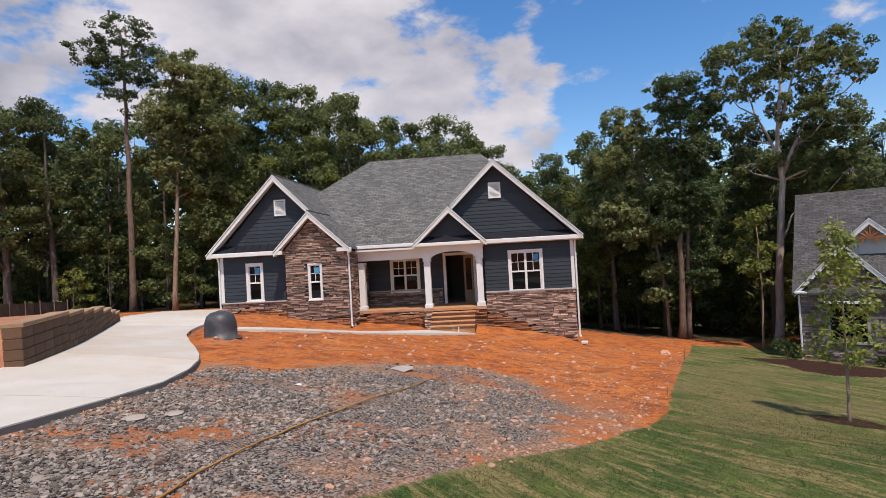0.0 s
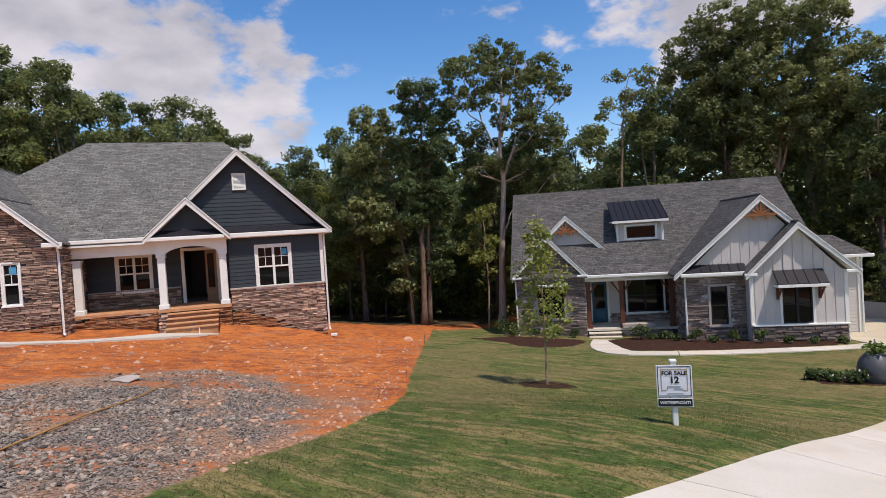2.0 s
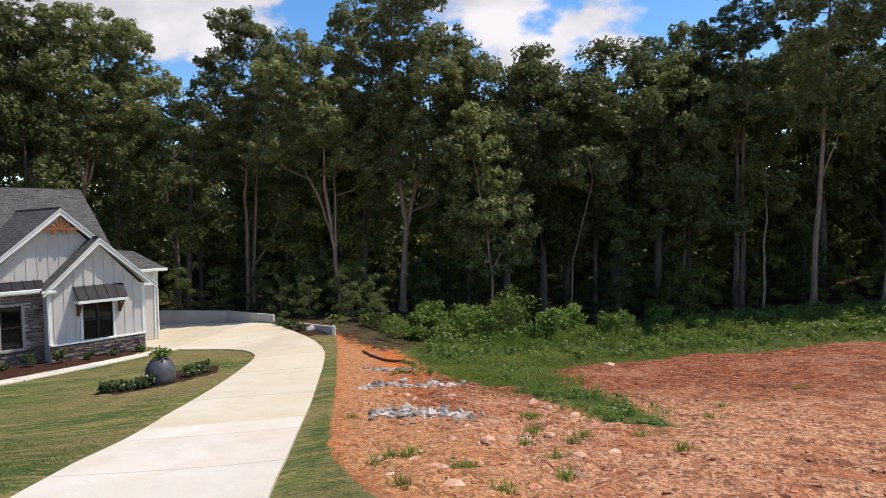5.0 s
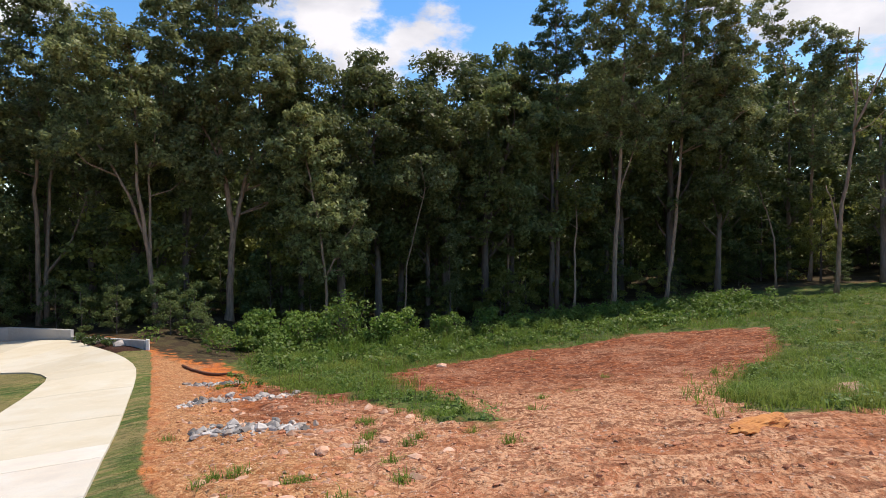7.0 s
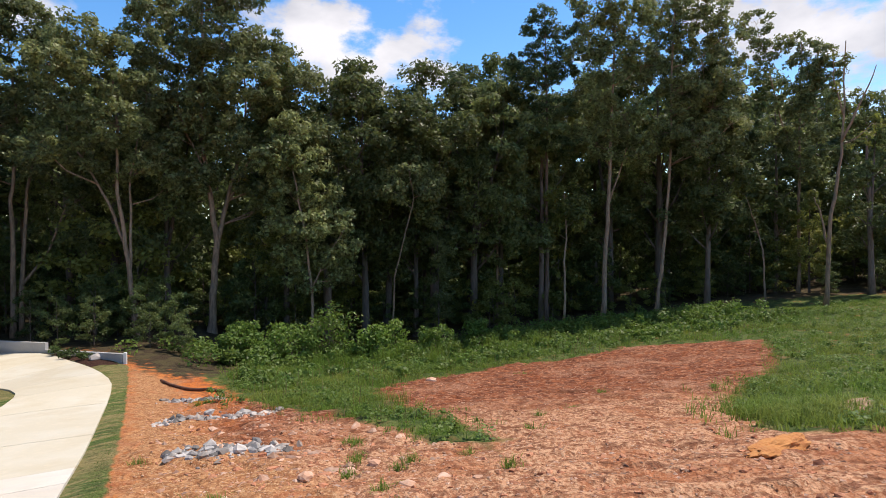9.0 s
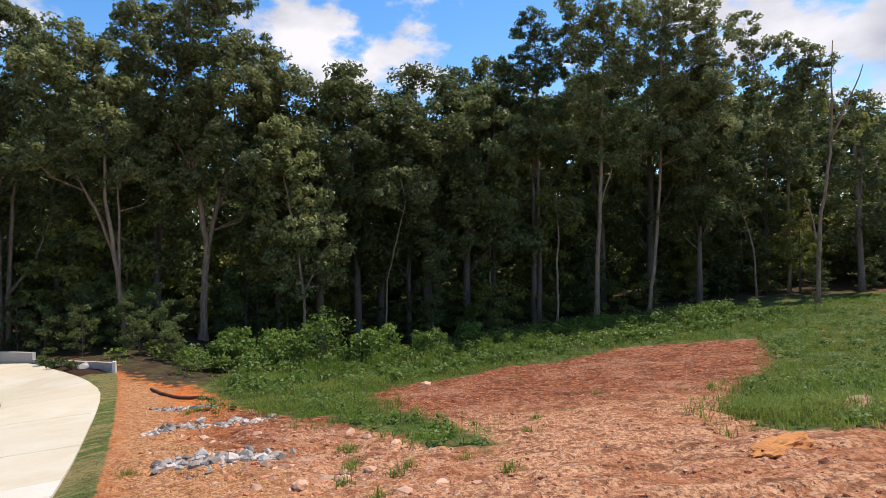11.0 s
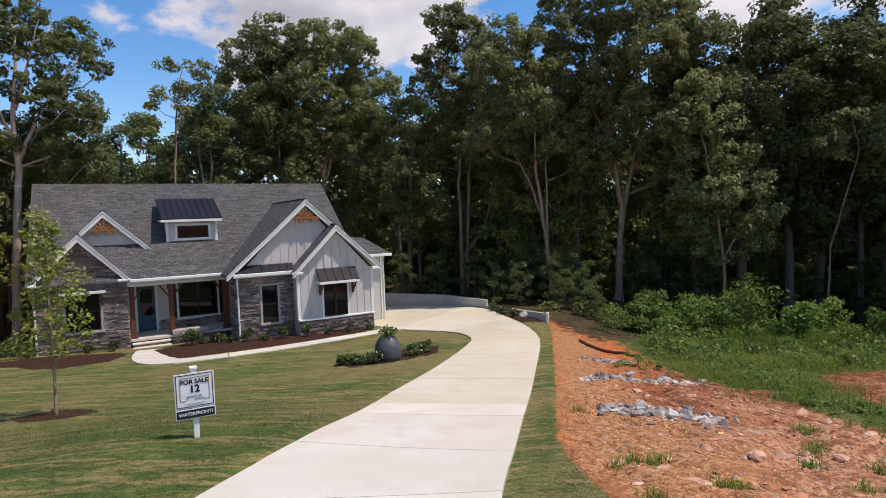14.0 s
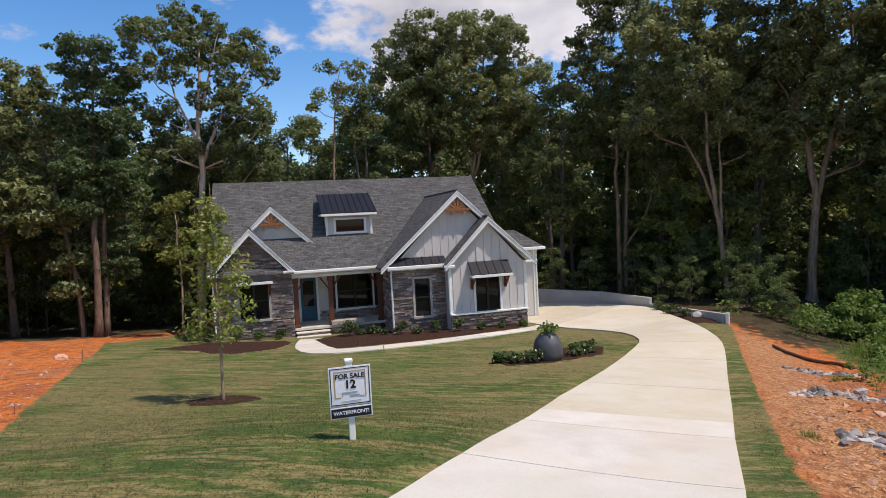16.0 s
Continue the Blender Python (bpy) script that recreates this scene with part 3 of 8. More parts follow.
def ground_material():
    m = bpy.data.materials.new("lot ground")
    m.use_nodes = True
    n, l = m.node_tree.nodes, m.node_tree.links
    n.clear()
    out, bsdf, tc = n.new("ShaderNodeOutputMaterial"), n.new("ShaderNodeBsdfPrincipled"), n.new("ShaderNodeTexCoord")
    bsdf.inputs["Roughness"].default_value, bsdf.inputs["Specular IOR Level"].default_value = 0.95, 0.15

    def tex(scale, detail=6.0, stretch=None):
        t = n.new("ShaderNodeTexNoise")
        t.inputs["Scale"].default_value, t.inputs["Detail"].default_value = scale, detail
        if stretch:
            t.inputs["Distortion"].default_value = 0.9
            mp = n.new("ShaderNodeMapping")
            mp.vector_type = "TEXTURE"
            mp.inputs["Scale"].default_value, mp.inputs["Rotation"].default_value = (1 / stretch[0], 1 / stretch[1], 1), (0, 0, radians(stretch[3]))
            l.new(tc.outputs["Object"], mp.inputs["Vector"])
            l.new(mp.outputs[0], t.inputs["Vector"])
        else:
            l.new(tc.outputs["Object"], t.inputs["Vector"])
        return t.outputs["Fac"]

    def ranged(value, low, high, amount=1.0):
        r = n.new("ShaderNodeMapRange")
        r.interpolation_type = "SMOOTHSTEP"
        l.new(value, r.inputs["Value"])
        for key, v in (("From Min", low), ("From Max", high), ("To Max", amount)):
            r.inputs[key].default_value = v
        return r.outputs[0]

    def mix(fac, a, b):
        k = n.new("ShaderNodeMix")
        k.data_type = "RGBA"
        l.new(fac, k.inputs[0]) if not isinstance(fac, float) else None
        for v, s in ((a, k.inputs[6]), (b, k.inputs[7])):
            if isinstance(v, tuple):
                s.default_value = (*v, 1)
            else:
                l.new(v, s)
        return k.outputs[2]

    def maths(op, a, b):
        k = n.new("ShaderNodeMath")
        k.operation = op
        for i, v in enumerate((a, b)):
            if isinstance(v, float):
                k.inputs[i].default_value = v
            else:
                l.new(v, k.inputs[i])
        return k.outputs[0]

    def zone(name):
        at = n.new("ShaderNodeAttribute")
        at.attribute_name = name
        sep = n.new("ShaderNodeSeparateColor")
        l.new(at.outputs["Color"], sep.inputs[0])
        return sep.outputs

    z1, z2, z3 = zone("zone_a"), zone("zone_b"), zone("zone_c")
    fine, mid, big = tex(9.0), tex(1.6), tex(0.33)
    edge = maths("MULTIPLY", maths("SUBTRACT", tex(2.2), 0.5), 0.9)

    def mask(value, sharp=0.12):
        return ranged(maths("ADD", value, edge), 0.5 - sharp, 0.5 + sharp)

    # red clay, with paler crumbs and darker patches and streaks
    col = mix(ranged(big, 0.4, 0.62), (0.55, 0.155, 0.032), (0.60, 0.195, 0.045))
    col = mix(ranged(mid, 0.47, 0.64, 0.8), col, (0.31, 0.09, 0.033))
    col = mix(ranged(tex(1.0, 9.0, (1.4, 4.5, 1, 12)), 0.52, 0.6, 0.65), col, (0.22, 0.066, 0.027))
    col = mix(ranged(fine, 0.52, 0.7, 0.45), col, (0.50, 0.22, 0.09))
    col = mix(ranged(tex(30.0), 0.54, 0.64, 0.7), col, (0.24, 0.085, 0.04))
    col = mix(ranged(tex(18.0), 0.58, 0.68, 0.5), col, (0.53, 0.265, 0.125))
    # grey dust and grit trodden over it
    grit = mix(ranged(tex(26.0), 0.42, 0.58), (0.27, 0.135, 0.07), (0.50, 0.315, 0.2))
    col = mix(ranged(tex(1.0, 8.0, (0.4, 1.3, 1, 15)), 0.54, 0.68, 0.4), col, grit)
    # darker on the scraped lot; dark streaks paint shade in cracks and blade marks
    cut = mix(ranged(tex(5.0), 0.42, 0.6), (0.18, 0.055, 0.023), (0.30, 0.10, 0.04))
    cut = mix(ranged(tex(1.0, 9.0, (1.8, 7.0, 1, 78)), 0.5, 0.57, 0.8), cut, (0.12, 0.042, 0.022))
    cut = mix(ranged(tex(1.0, 9.0, (4.0, 12.0, 1, 68)), 0.54, 0.6, 0.55), cut, (0.46, 0.24, 0.14))
    cut = mix(ranged(tex(0.45), 0.5, 0.64, 0.5), cut, mix(ranged(tex(17.0), 0.44, 0.58), (0.26, 0.11, 0.055), (0.5, 0.28, 0.17)))
    col = mix(mask(z3[1], 0.4), col, cut)
    # stony, bleached clay; dark specks and streaks paint the shade of crevices
    rub = mix(ranged(tex(14.0), 0.40, 0.58), (0.33, 0.145, 0.07), (0.56, 0.31, 0.17))
    rub = mix(ranged(mid, 0.52, 0.66, 0.5), rub, (0.38, 0.13, 0.055))
    rub = mix(ranged(tex(26.0), 0.55, 0.66, 0.7), rub, (0.58, 0.37, 0.21))
    rub = mix(ranged(tex(19.0), 0.56, 0.66, 0.8), rub, (0.2, 0.08, 0.042))
    rub = mix(ranged(tex(1.0, 9.0, (2.6, 4.6, 1, 76)), 0.545, 0.6, 0.7), rub, (0.19, 0.07, 0.034))
    rub = mix(ranged(tex(0.7), 0.49, 0.62, 0.5), rub, mix(ranged(tex(11.0), 0.42, 0.6), (0.22, 0.07, 0.027), (0.40, 0.135, 0.05)))
    col = mix(mask(z2[0], 0.3), col, rub)
    # more dark streaks, the shade of cracks painted across the scraped lot
    col = mix(maths("MULTIPLY", ranged(tex(1.0, 9.0, (2.6, 5.0, 1, 70)), 0.57, 0.63, 0.7), z3[1]), col, (0.17, 0.066, 0.032))
    # graded tan earth with straw beside the turf
    tan = mix(ranged(tex(1.0, 8.0, (7.0, 13.0, 1, 70)), 0.44, 0.58), (0.29, 0.122, 0.05), (0.49, 0.25, 0.11))
    tan = mix(ranged(tex(24.0), 0.54, 0.66, 0.7), tan, (0.60, 0.39, 0.21))
    tan = mix(ranged(mid, 0.55, 0.7, 0.6), tan, (0.40, 0.14, 0.058))
    col = mix(mask(z3[0], 0.3), col, tan)
    # crushed stone; dark blotches paint the shade between pebbles
    grv = mix(ranged(tex(34.0), 0.43, 0.57), (0.035, 0.03, 0.026), (0.30, 0.262, 0.215))
    grv = mix(ranged(tex(7.0), 0.52, 0.68, 0.5), grv, (0.36, 0.24, 0.17))
    dust = mix(ranged(tex(30.0), 0.42, 0.58), (0.24, 0.12, 0.065), (0.48, 0.29, 0.175))
    grv = mix(ranged(maths('ADD', z1[0], maths('MULTIPLY', maths('SUBTRACT', tex(1.3), 0.5), 0.8)), 0.95, 0.5, 0.8), grv, dust)
    grv = mix(ranged(tex(0.9), 0.48, 0.64, 0.75), grv, dust)
    grv = mix(ranged(maths("ADD", tex(0.55), maths("MULTIPLY", maths("SUBTRACT", tex(12.0), 0.5), 0.35)), 0.545, 0.63, 0.9), grv, (0.42, 0.145, 0.05))
    streak = tex(1.0, 6.0, (0.25, 1.1, 1, 12))
    col = mix(ranged(maths("ADD", z1[0], maths("MULTIPLY", maths("SUBTRACT", streak, 0.5), 1.6)), 0.40, 0.72), col, grv)
    # leaf litter in the woods, weeds
    lit = mix(ranged(mid, 0.4, 0.6), (0.05, 0.035, 0.02), (0.075, 0.06, 0.028))
    wee = mix(ranged(tex(2.6), 0.42, 0.6), (0.055, 0.085, 0.02), (0.10, 0.12, 0.032))
    wee = mix(ranged(mid, 0.58, 0.7, 0.8), wee, (0.24, 0.12, 0.05))
    ragged = maths("ADD", z1[2], maths("MULTIPLY", maths("SUBTRACT", tex(0.8), 0.5), 1.2))
    col = mix(mask(ragged, 0.2), col, wee)
    col = mix(mask(z2[1]), col, lit)
    # turf laid in strips, with dry seams
    sod = mix(ranged(tex(1.1), 0.4, 0.62), (0.050, 0.098, 0.020), (0.100, 0.142, 0.030))
    sod = mix(ranged(tex(1.0, 5.0, (0.7, 3.0, 1, -57)), 0.50, 0.60, 0.8), sod, (0.30, 0.23, 0.095))
    sod = mix(ranged(tex(1.0, 6.0, (2.4, 11.0, 1, -57)), 0.52, 0.62, 0.5), sod, (0.30, 0.23, 0.105))
    sod = mix(ranged(tex(0.2), 0.46, 0.62, 0.75), sod, (0.235, 0.185, 0.078))
    sod = mix(ranged(tex(1.0, 6.0, (3.0, 12.0, 1, -56)), 0.53, 0.62, 0.6), sod, (0.04, 0.06, 0.017))
    sod = mix(ranged(tex(34.0), 0.5, 0.66, 0.55), sod, (0.04, 0.058, 0.016))
    sod = mix(ranged(tex(48.0), 0.55, 0.68, 0.5), sod, (0.25, 0.215, 0.10))
    col = mix(ranged(maths("ADD", z1[1], maths("MULTIPLY", edge, 0.35)), 0.44, 0.56), col, sod)
    mul = mix(ranged(tex(16.0), 0.42, 0.62), (0.035, 0.016, 0.010), (0.075, 0.036, 0.023))
    col = mix(mask(z2[2], 0.06), col, mul)
    l.new(col, bsdf.inputs["Base Color"])
    # blade and track marks drag along the bare clay
    h0 = n.new("ShaderNodeBump")
    h0.inputs["Strength"].default_value, h0.inputs["Distance"].default_value = 1.0, 0.11
    l.new(tex(1.0, 8.0, (1.7, 3.6, 1, 72)), h0.inputs["Height"])
    h1, h2 = n.new("ShaderNodeBump"), n.new("ShaderNodeBump")
    h1.inputs["Strength"].default_value, h1.inputs["Distance"].default_value = 0.9, 0.08
    h2.inputs["Strength"].default_value, h2.inputs["Distance"].default_value = 0.8, 0.028
    l.new(h0.outputs[0], h1.inputs["Normal"])
    l.new(tex(7.0), h1.inputs["Height"])
    l.new(tex(32.0), h2.inputs["Height"])
    l.new(h1.outputs[0], h2.inputs["Normal"])
    l.new(h2.outputs[0], bsdf.inputs["Normal"])
    l.new(bsdf.outputs[0], out.inputs[0])
    return m


ground = mesh_part("ground", verts, quads, ground_material(), smooth=True)
for key, chans in (("zone_a", (gravel_f, lawn_f, weed_f)), ("zone_b", (rubble_f, forest_f, bed_f)), ("zone_c", (strip_f, lot_f, lot_f))):
    at = ground.data.attributes.new(key, "FLOAT_COLOR", "POINT")
    at.data.foreach_set("color", np.stack([*chans, np.ones_like(gravel_f)], -1).astype(np.float32).ravel())
tagged(ground, "bare red clay, crushed stone and mown turf sloping to woods", "ground", kind="structure")


def ribbon_slab(name, left, right, mat, thick, lift, parent, steps=4, gap=0.012, span=1):
    """A cast slab between two edge lines, in panels parted by joints."""
    n = len(left) - 1
    for i in range(0, n, span):
        bm, rows = bmesh.new(), []
        last = min(i + span, n) - i
        for k in range(steps * last + 1):
            f = min(max(k / steps, gap), last - gap)
            j = min(i + int(f), n - 1)
            f -= j - i
            a = Vector(left[j]).lerp(Vector(left[j + 1]), f)
            b = Vector(right[j]).lerp(Vector(right[j + 1]), f)
            row = []
            for j in range(7):
                p = a.lerp(b, j / 6)
                row.append(bm.verts.new((p.x, p.y, ground_z(p.x, p.y) + lift)))
            rows.append(row)
        faces = [bm.faces.new((r0[j], r0[j + 1], r1[j + 1], r1[j])) for r0, r1 in zip(rows, rows[1:]) for j in range(6)]
        low = bmesh.ops.extrude_face_region(bm, geom=faces)
        bmesh.ops.translate(bm, verts=[v for v in low["geom"] if isinstance(v, bmesh.types.BMVert)], vec=(0, 0, -thick))
        finish(bm)
        part(name, bm, mat, parent)


driveway_b = thing("driveway", pose(0, 0, 0), "pale broom-finished concrete driveway curving down to the light grey house", "driveway", kind="structure")


def smooth_line(points, times=1):
    for _ in range(times):
        out = []
        for i in range(len(points) - 1):
            p0, p1, p2, p3 = (Vector(points[max(0, min(len(points) - 1, i + k))]) for k in (-1, 0, 1, 2))
            out.append(p1)
            out.append((p1 * 9 + p2 * 9 - p0 - p3) / 16)
        points = out + [Vector(points[-1])]
    return [tuple(p) for p in points]


# the lower pour is creamier than the apron by the road
drive_l, drive_r = smooth_line(DRIVE_2_LEFT), smooth_line(DRIVE_2_RIGHT)
POUR = min(range(len(drive_r)), key=lambda k: math.dist(drive_r[k], (12.1, 3.7)))
ribbon_slab("concrete_panel", drive_l[:POUR + 1], drive_r[:POUR + 1], M_CONCRETE, 0.14, 0.03, driveway_b, 3, 0.006, span=2)
ribbon_slab("concrete_panel", drive_l[POUR:], drive_r[POUR:], M_CONCRETE_CREAM, 0.14, 0.028, driveway_b, 3, 0.005, span=2)
D1_RIGHT = [(-5.0, 1), (-4.64, 6.0), (-4.37, 8.9), (-4.84, 11.3), (-5.75, 13.3), (-7.42, 16.6), (-8.5, 20), (-9.6, 24.5), (-11.1, 28.6), (-11.3, 35)]
D1_LEFT = [(-7.5, 1), (-7.2, 5), (-7.5, 9.7), (-8.1, 12), (-9.1, 14.6), (-10.6, 17.8), (-12, 20.8), (-14, 25), (-16, 29), (-17, 35)]
driveway_a = thing("driveway", pose(0, 0, 0), "pale new concrete driveway with a bare raised edge beside gravel", "driveway", kind="structure")
ribbon_slab("concrete_panel", smooth_line(D1_LEFT), smooth_line(D1_RIGHT), M_CONCRETE, 0.2, 0.10, driveway_a, 3, 0.006, span=3)
# its unfilled edge, dark with form oil and soil
edge_line = [Vector(p) for p in smooth_line(D1_RIGHT, 2)[:-14]]
bm = bmesh.new()
rows = []
for i, p in enumerate(edge_line):
    d = (edge_line[min(i + 1, len(edge_line) - 1)] - edge_line[max(i - 1, 0)]).normalized()
    nrm = Vector((d.y, -d.x))
    z = ground_z(p.x, p.y)
    rows.append([bm.verts.new((p.x + nrm.x * o, p.y + nrm.y * o, z + k)) for o, k in ((-0.004, -0.12), (0.02, -0.12), (0.012, 0.085), (-0.004, 0.085))])
for r0, r1 in zip(rows, rows[1:]):
    for j in range(4):
        bm.faces.new((r0[j], r1[j], r1[(j + 1) % 4], r0[(j + 1) % 4]))
finish(bm)
part("slab_edge", bm, M_EDGE, driveway_a, "dark soil-stained slab edge")
path_a = thing("front_path", pose(0, 0, 0), "narrow pale concrete front path across red clay", "path", kind="structure")
ribbon_slab("concrete_panel", smooth_line([(-7.9, 20.2), (-6.6, 21.0), (-5.2, 22.6), (-3.6, 24.6), (-1.9, 26.0), (-0.5, 26.8)]), smooth_line([(-7.6, 19.0), (-6.1, 19.8), (-4.4, 21.5), (-2.9, 23.4), (-0.4, 24.9), (1.7, 26.5)]), M_CONCRETE, 0.14, 0.09, path_a, 3, 0.01)
path_b = thing("front_path", pose(0, 0, 0), "pale concrete front path curving to stone porch steps", "path", kind="structure")
ribbon_slab("concrete_panel", smooth_line([(19.7, 22.3), (18.2, 20.7), (17.0, 19.0), (17.2, 18.35), (20.2, 17.2), (23, 16.4), (25.6, 15.6), (27.0, 15.5)]),
            smooth_line([(18.5, 23.2), (16.9, 21.4), (15.6, 19.3), (15.9, 17.7), (19.8, 16.2), (22.6, 15.4), (25.2, 14.7), (26.7, 14.2)]), M_CONCRETE, 0.1, 0.04, path_b, 3, 0.01)

# ---- houses ----
def wall_boxes(bm, u0, u1, z0, z1, v0, v1, holes=()):
    """A wall with real openings: (u0, u1, z0, z1) each."""
    us = sorted({u0, u1, *[h[0] for h in holes], *[h[1] for h in holes]})
    zs = sorted({z0, z1, *[h[2] for h in holes], *[h[3] for h in holes]})
    for a, b in zip(us, us[1:]):
        for c, d in zip(zs, zs[1:]):
            if not any(h[0] <= (a + b) / 2 <= h[1] and h[2] <= (c + d) / 2 <= h[3] for h in holes):
                if a >= u0 and b <= u1 and c >= z0 and d <= z1:
                    box(bm, a, b, v0, v1, c, d)


def lap_siding(u0, u1, z0, z1, v, holes=(), course=0.178, top=None):
    """Overlapping boards; top(u-range) limits them under a gable: a function of z giving (u0, u1)."""
    bm = bmesh.new()
    z = z0
    while z < z1 - 0.02:
        hi = min(z + course, z1)
        spans = [top(hi if hi < z1 else z)] if top else [(u0, u1)]
        cuts = sorted([h for h in holes if h[2] < hi and h[3] > z], key=lambda h: h[0])
        for a, b in spans:
            pieces, at = [], a
            for h in cuts:
                if h[0] > at:
                    pieces.append((at, min(h[0], b)))
                at = max(at, h[1])
            if at < b:
                pieces.append((at, b))
            for p, q in pieces:
                if q - p < 0.02:
                    continue
                vs = [bm.verts.new(c) for c in ((p, v - 0.024, z), (q, v - 0.024, z), (q, v - 0.006, hi), (p, v - 0.006, hi), (p, v + 0.01, z), (q, v + 0.01, z), (q, v + 0.01, hi), (p, v + 0.01, hi))]
                for f in ((0, 1, 2, 3), (4, 5, 1, 0), (3, 2, 6, 7), (1, 5, 6, 2), (4, 0, 3, 7)):
                    bm.faces.new([vs[i] for i in f])
        z = hi
    return bm


def ledge_stone(u0, u1, z0, z1, v, rng, holes=(), top=None, side=None, keep=None):
    """Dry-stacked ledge stone: rows of uneven thin blocks, proud by uneven amounts. side: 'x' lays it on a return wall."""
    bm = bmesh.new()
    z = z0
    while z < z1 - 0.02:
        hi = min(z + rng.choice((0.05, 0.065, 0.08, 0.11)), z1)
        a, b = (u0, u1) if not top else top(hi)
        at = a - rng.random() * 0.3
        while at < b:
            q = at + rng.uniform(0.18, 0.75)
            p, r = max(at, a), min(q, b)
            at = q
            if r - p < 0.03 or any(h[0] < (p + r) / 2 < h[1] and h[2] < (z + hi) / 2 < h[3] for h in holes):
                continue
            for h in holes:
                if h[2] < (z + hi) / 2 < h[3]:
                    if p < h[0] < r:
                        r = h[0]
                    if p < h[1] < r:
                        p = h[1]
            d = rng.uniform(0.025, 0.11)
            if keep and not keep((p + r) / 2, (z + hi) / 2):
                continue
            g = 0.006
            lo_z, hi_z = z + g, hi - g * rng.random()
            j = [rng.uniform(-0.008, 0.008) for _ in range(4)]
            pts = [(p + g, v, lo_z), (r - g, v, lo_z), (r - g, v, hi_z), (p + g, v, hi_z),
                   (p + g + 0.008, v - d + j[0], lo_z + 0.006), (r - g - 0.008, v - d + j[1], lo_z + 0.006), (r - g - 0.008, v - d + j[2], hi_z - 0.008), (p + g + 0.008, v - d + j[3], hi_z - 0.008)]
            if side == "x":
                pts = [(-k[1], k[0], k[2]) for k in pts]
            elif side == "-x":
                pts = [(k[1], k[0], k[2]) for k in pts]
            vs = [bm.verts.new(k) for k in pts]
            for f in ((4, 5, 6, 7), (0, 1, 5, 4), (2, 3, 7, 6), (1, 2, 6, 5), (3, 0, 4, 7)):
                bm.faces.new([vs[i] for i in f])
        z = hi
    return bm


STONE_FACES = ((4, 5, 6, 7), (0, 1, 5, 4), (2, 3, 7, 6), (1, 2, 6, 5), (3, 0, 4, 7))
laid = {"house": 0}


def stone_face(house, bm, mat, label=""):
    """A face of ledge stone: the larger blocks are pieces of their own, the slivers between them stay joined."""
    co = [tuple(v.co) for v in bm.verts]
    bm.free()
    groups = [co[i:i + 8] for i in range(0, len(co), 8)]
    big = [g for g in groups if math.dist(g[0], g[1]) > 0.4 and g[3][2] - g[0][2] > 0.055][:max(0, 300 - laid.get(house.name, 0))]
    laid[house.name] = laid.get(house.name, 0) + len(big)
    chosen = set(id(g) for g in big)
    rest = [g for g in groups if id(g) not in chosen]
    face = mesh_part("stone_cladding", [c for g in rest for c in g], [tuple(8 * k + i for i in f) for k in range(len(rest)) for f in STONE_FACES], mat, house, label)
    tagged(face, kind="stuff")
    for g in big:
        mid = sum((Vector(c) for c in g), Vector()) / 8
        stone = mesh_part("stone", [tuple(Vector(c) - mid) for c in g], STONE_FACES, mat, face)
        stone.matrix_basis = pose(*mid)
    return face


def uv_slope(ob):
    """UV in metres along each roof slope: along the eave, and up the slope."""
    me = ob.data
    layer = me.uv_layers.new(name="slope")
    for p in me.polygons:
        nrm = p.normal
        along = Vector((0, 0, 1)).cross(nrm)
        along = along.normalized() if along.length > 1e-3 else Vector((1, 0, 0))
        up = nrm.cross(along)
        for li in p.loop_indices:
            co = me.vertices[me.loops[li].vertex_index].co
            layer.data[li].uv = (co.dot(along), co.dot(up))


def roof_piece(corners, mat, parent, name="roof", thick=0.09):
    """One sloping sheet with thickness; corners in order."""
    bm = bmesh.new()
    vs = [bm.verts.new(c) for c in corners]
    f = bm.faces.new(vs)
    f.normal_update()
    if f.normal.z < 0:
        f.normal_flip()
    got = bmesh.ops.extrude_face_region(bm, geom=[f])
    bmesh.ops.translate(bm, verts=[v for v in got["geom"] if isinstance(v, bmesh.types.BMVert)], vec=(0, 0, -thick))
    finish(bm)
    ob = part(name, bm, mat, parent)
    uv_slope(ob)
    return ob


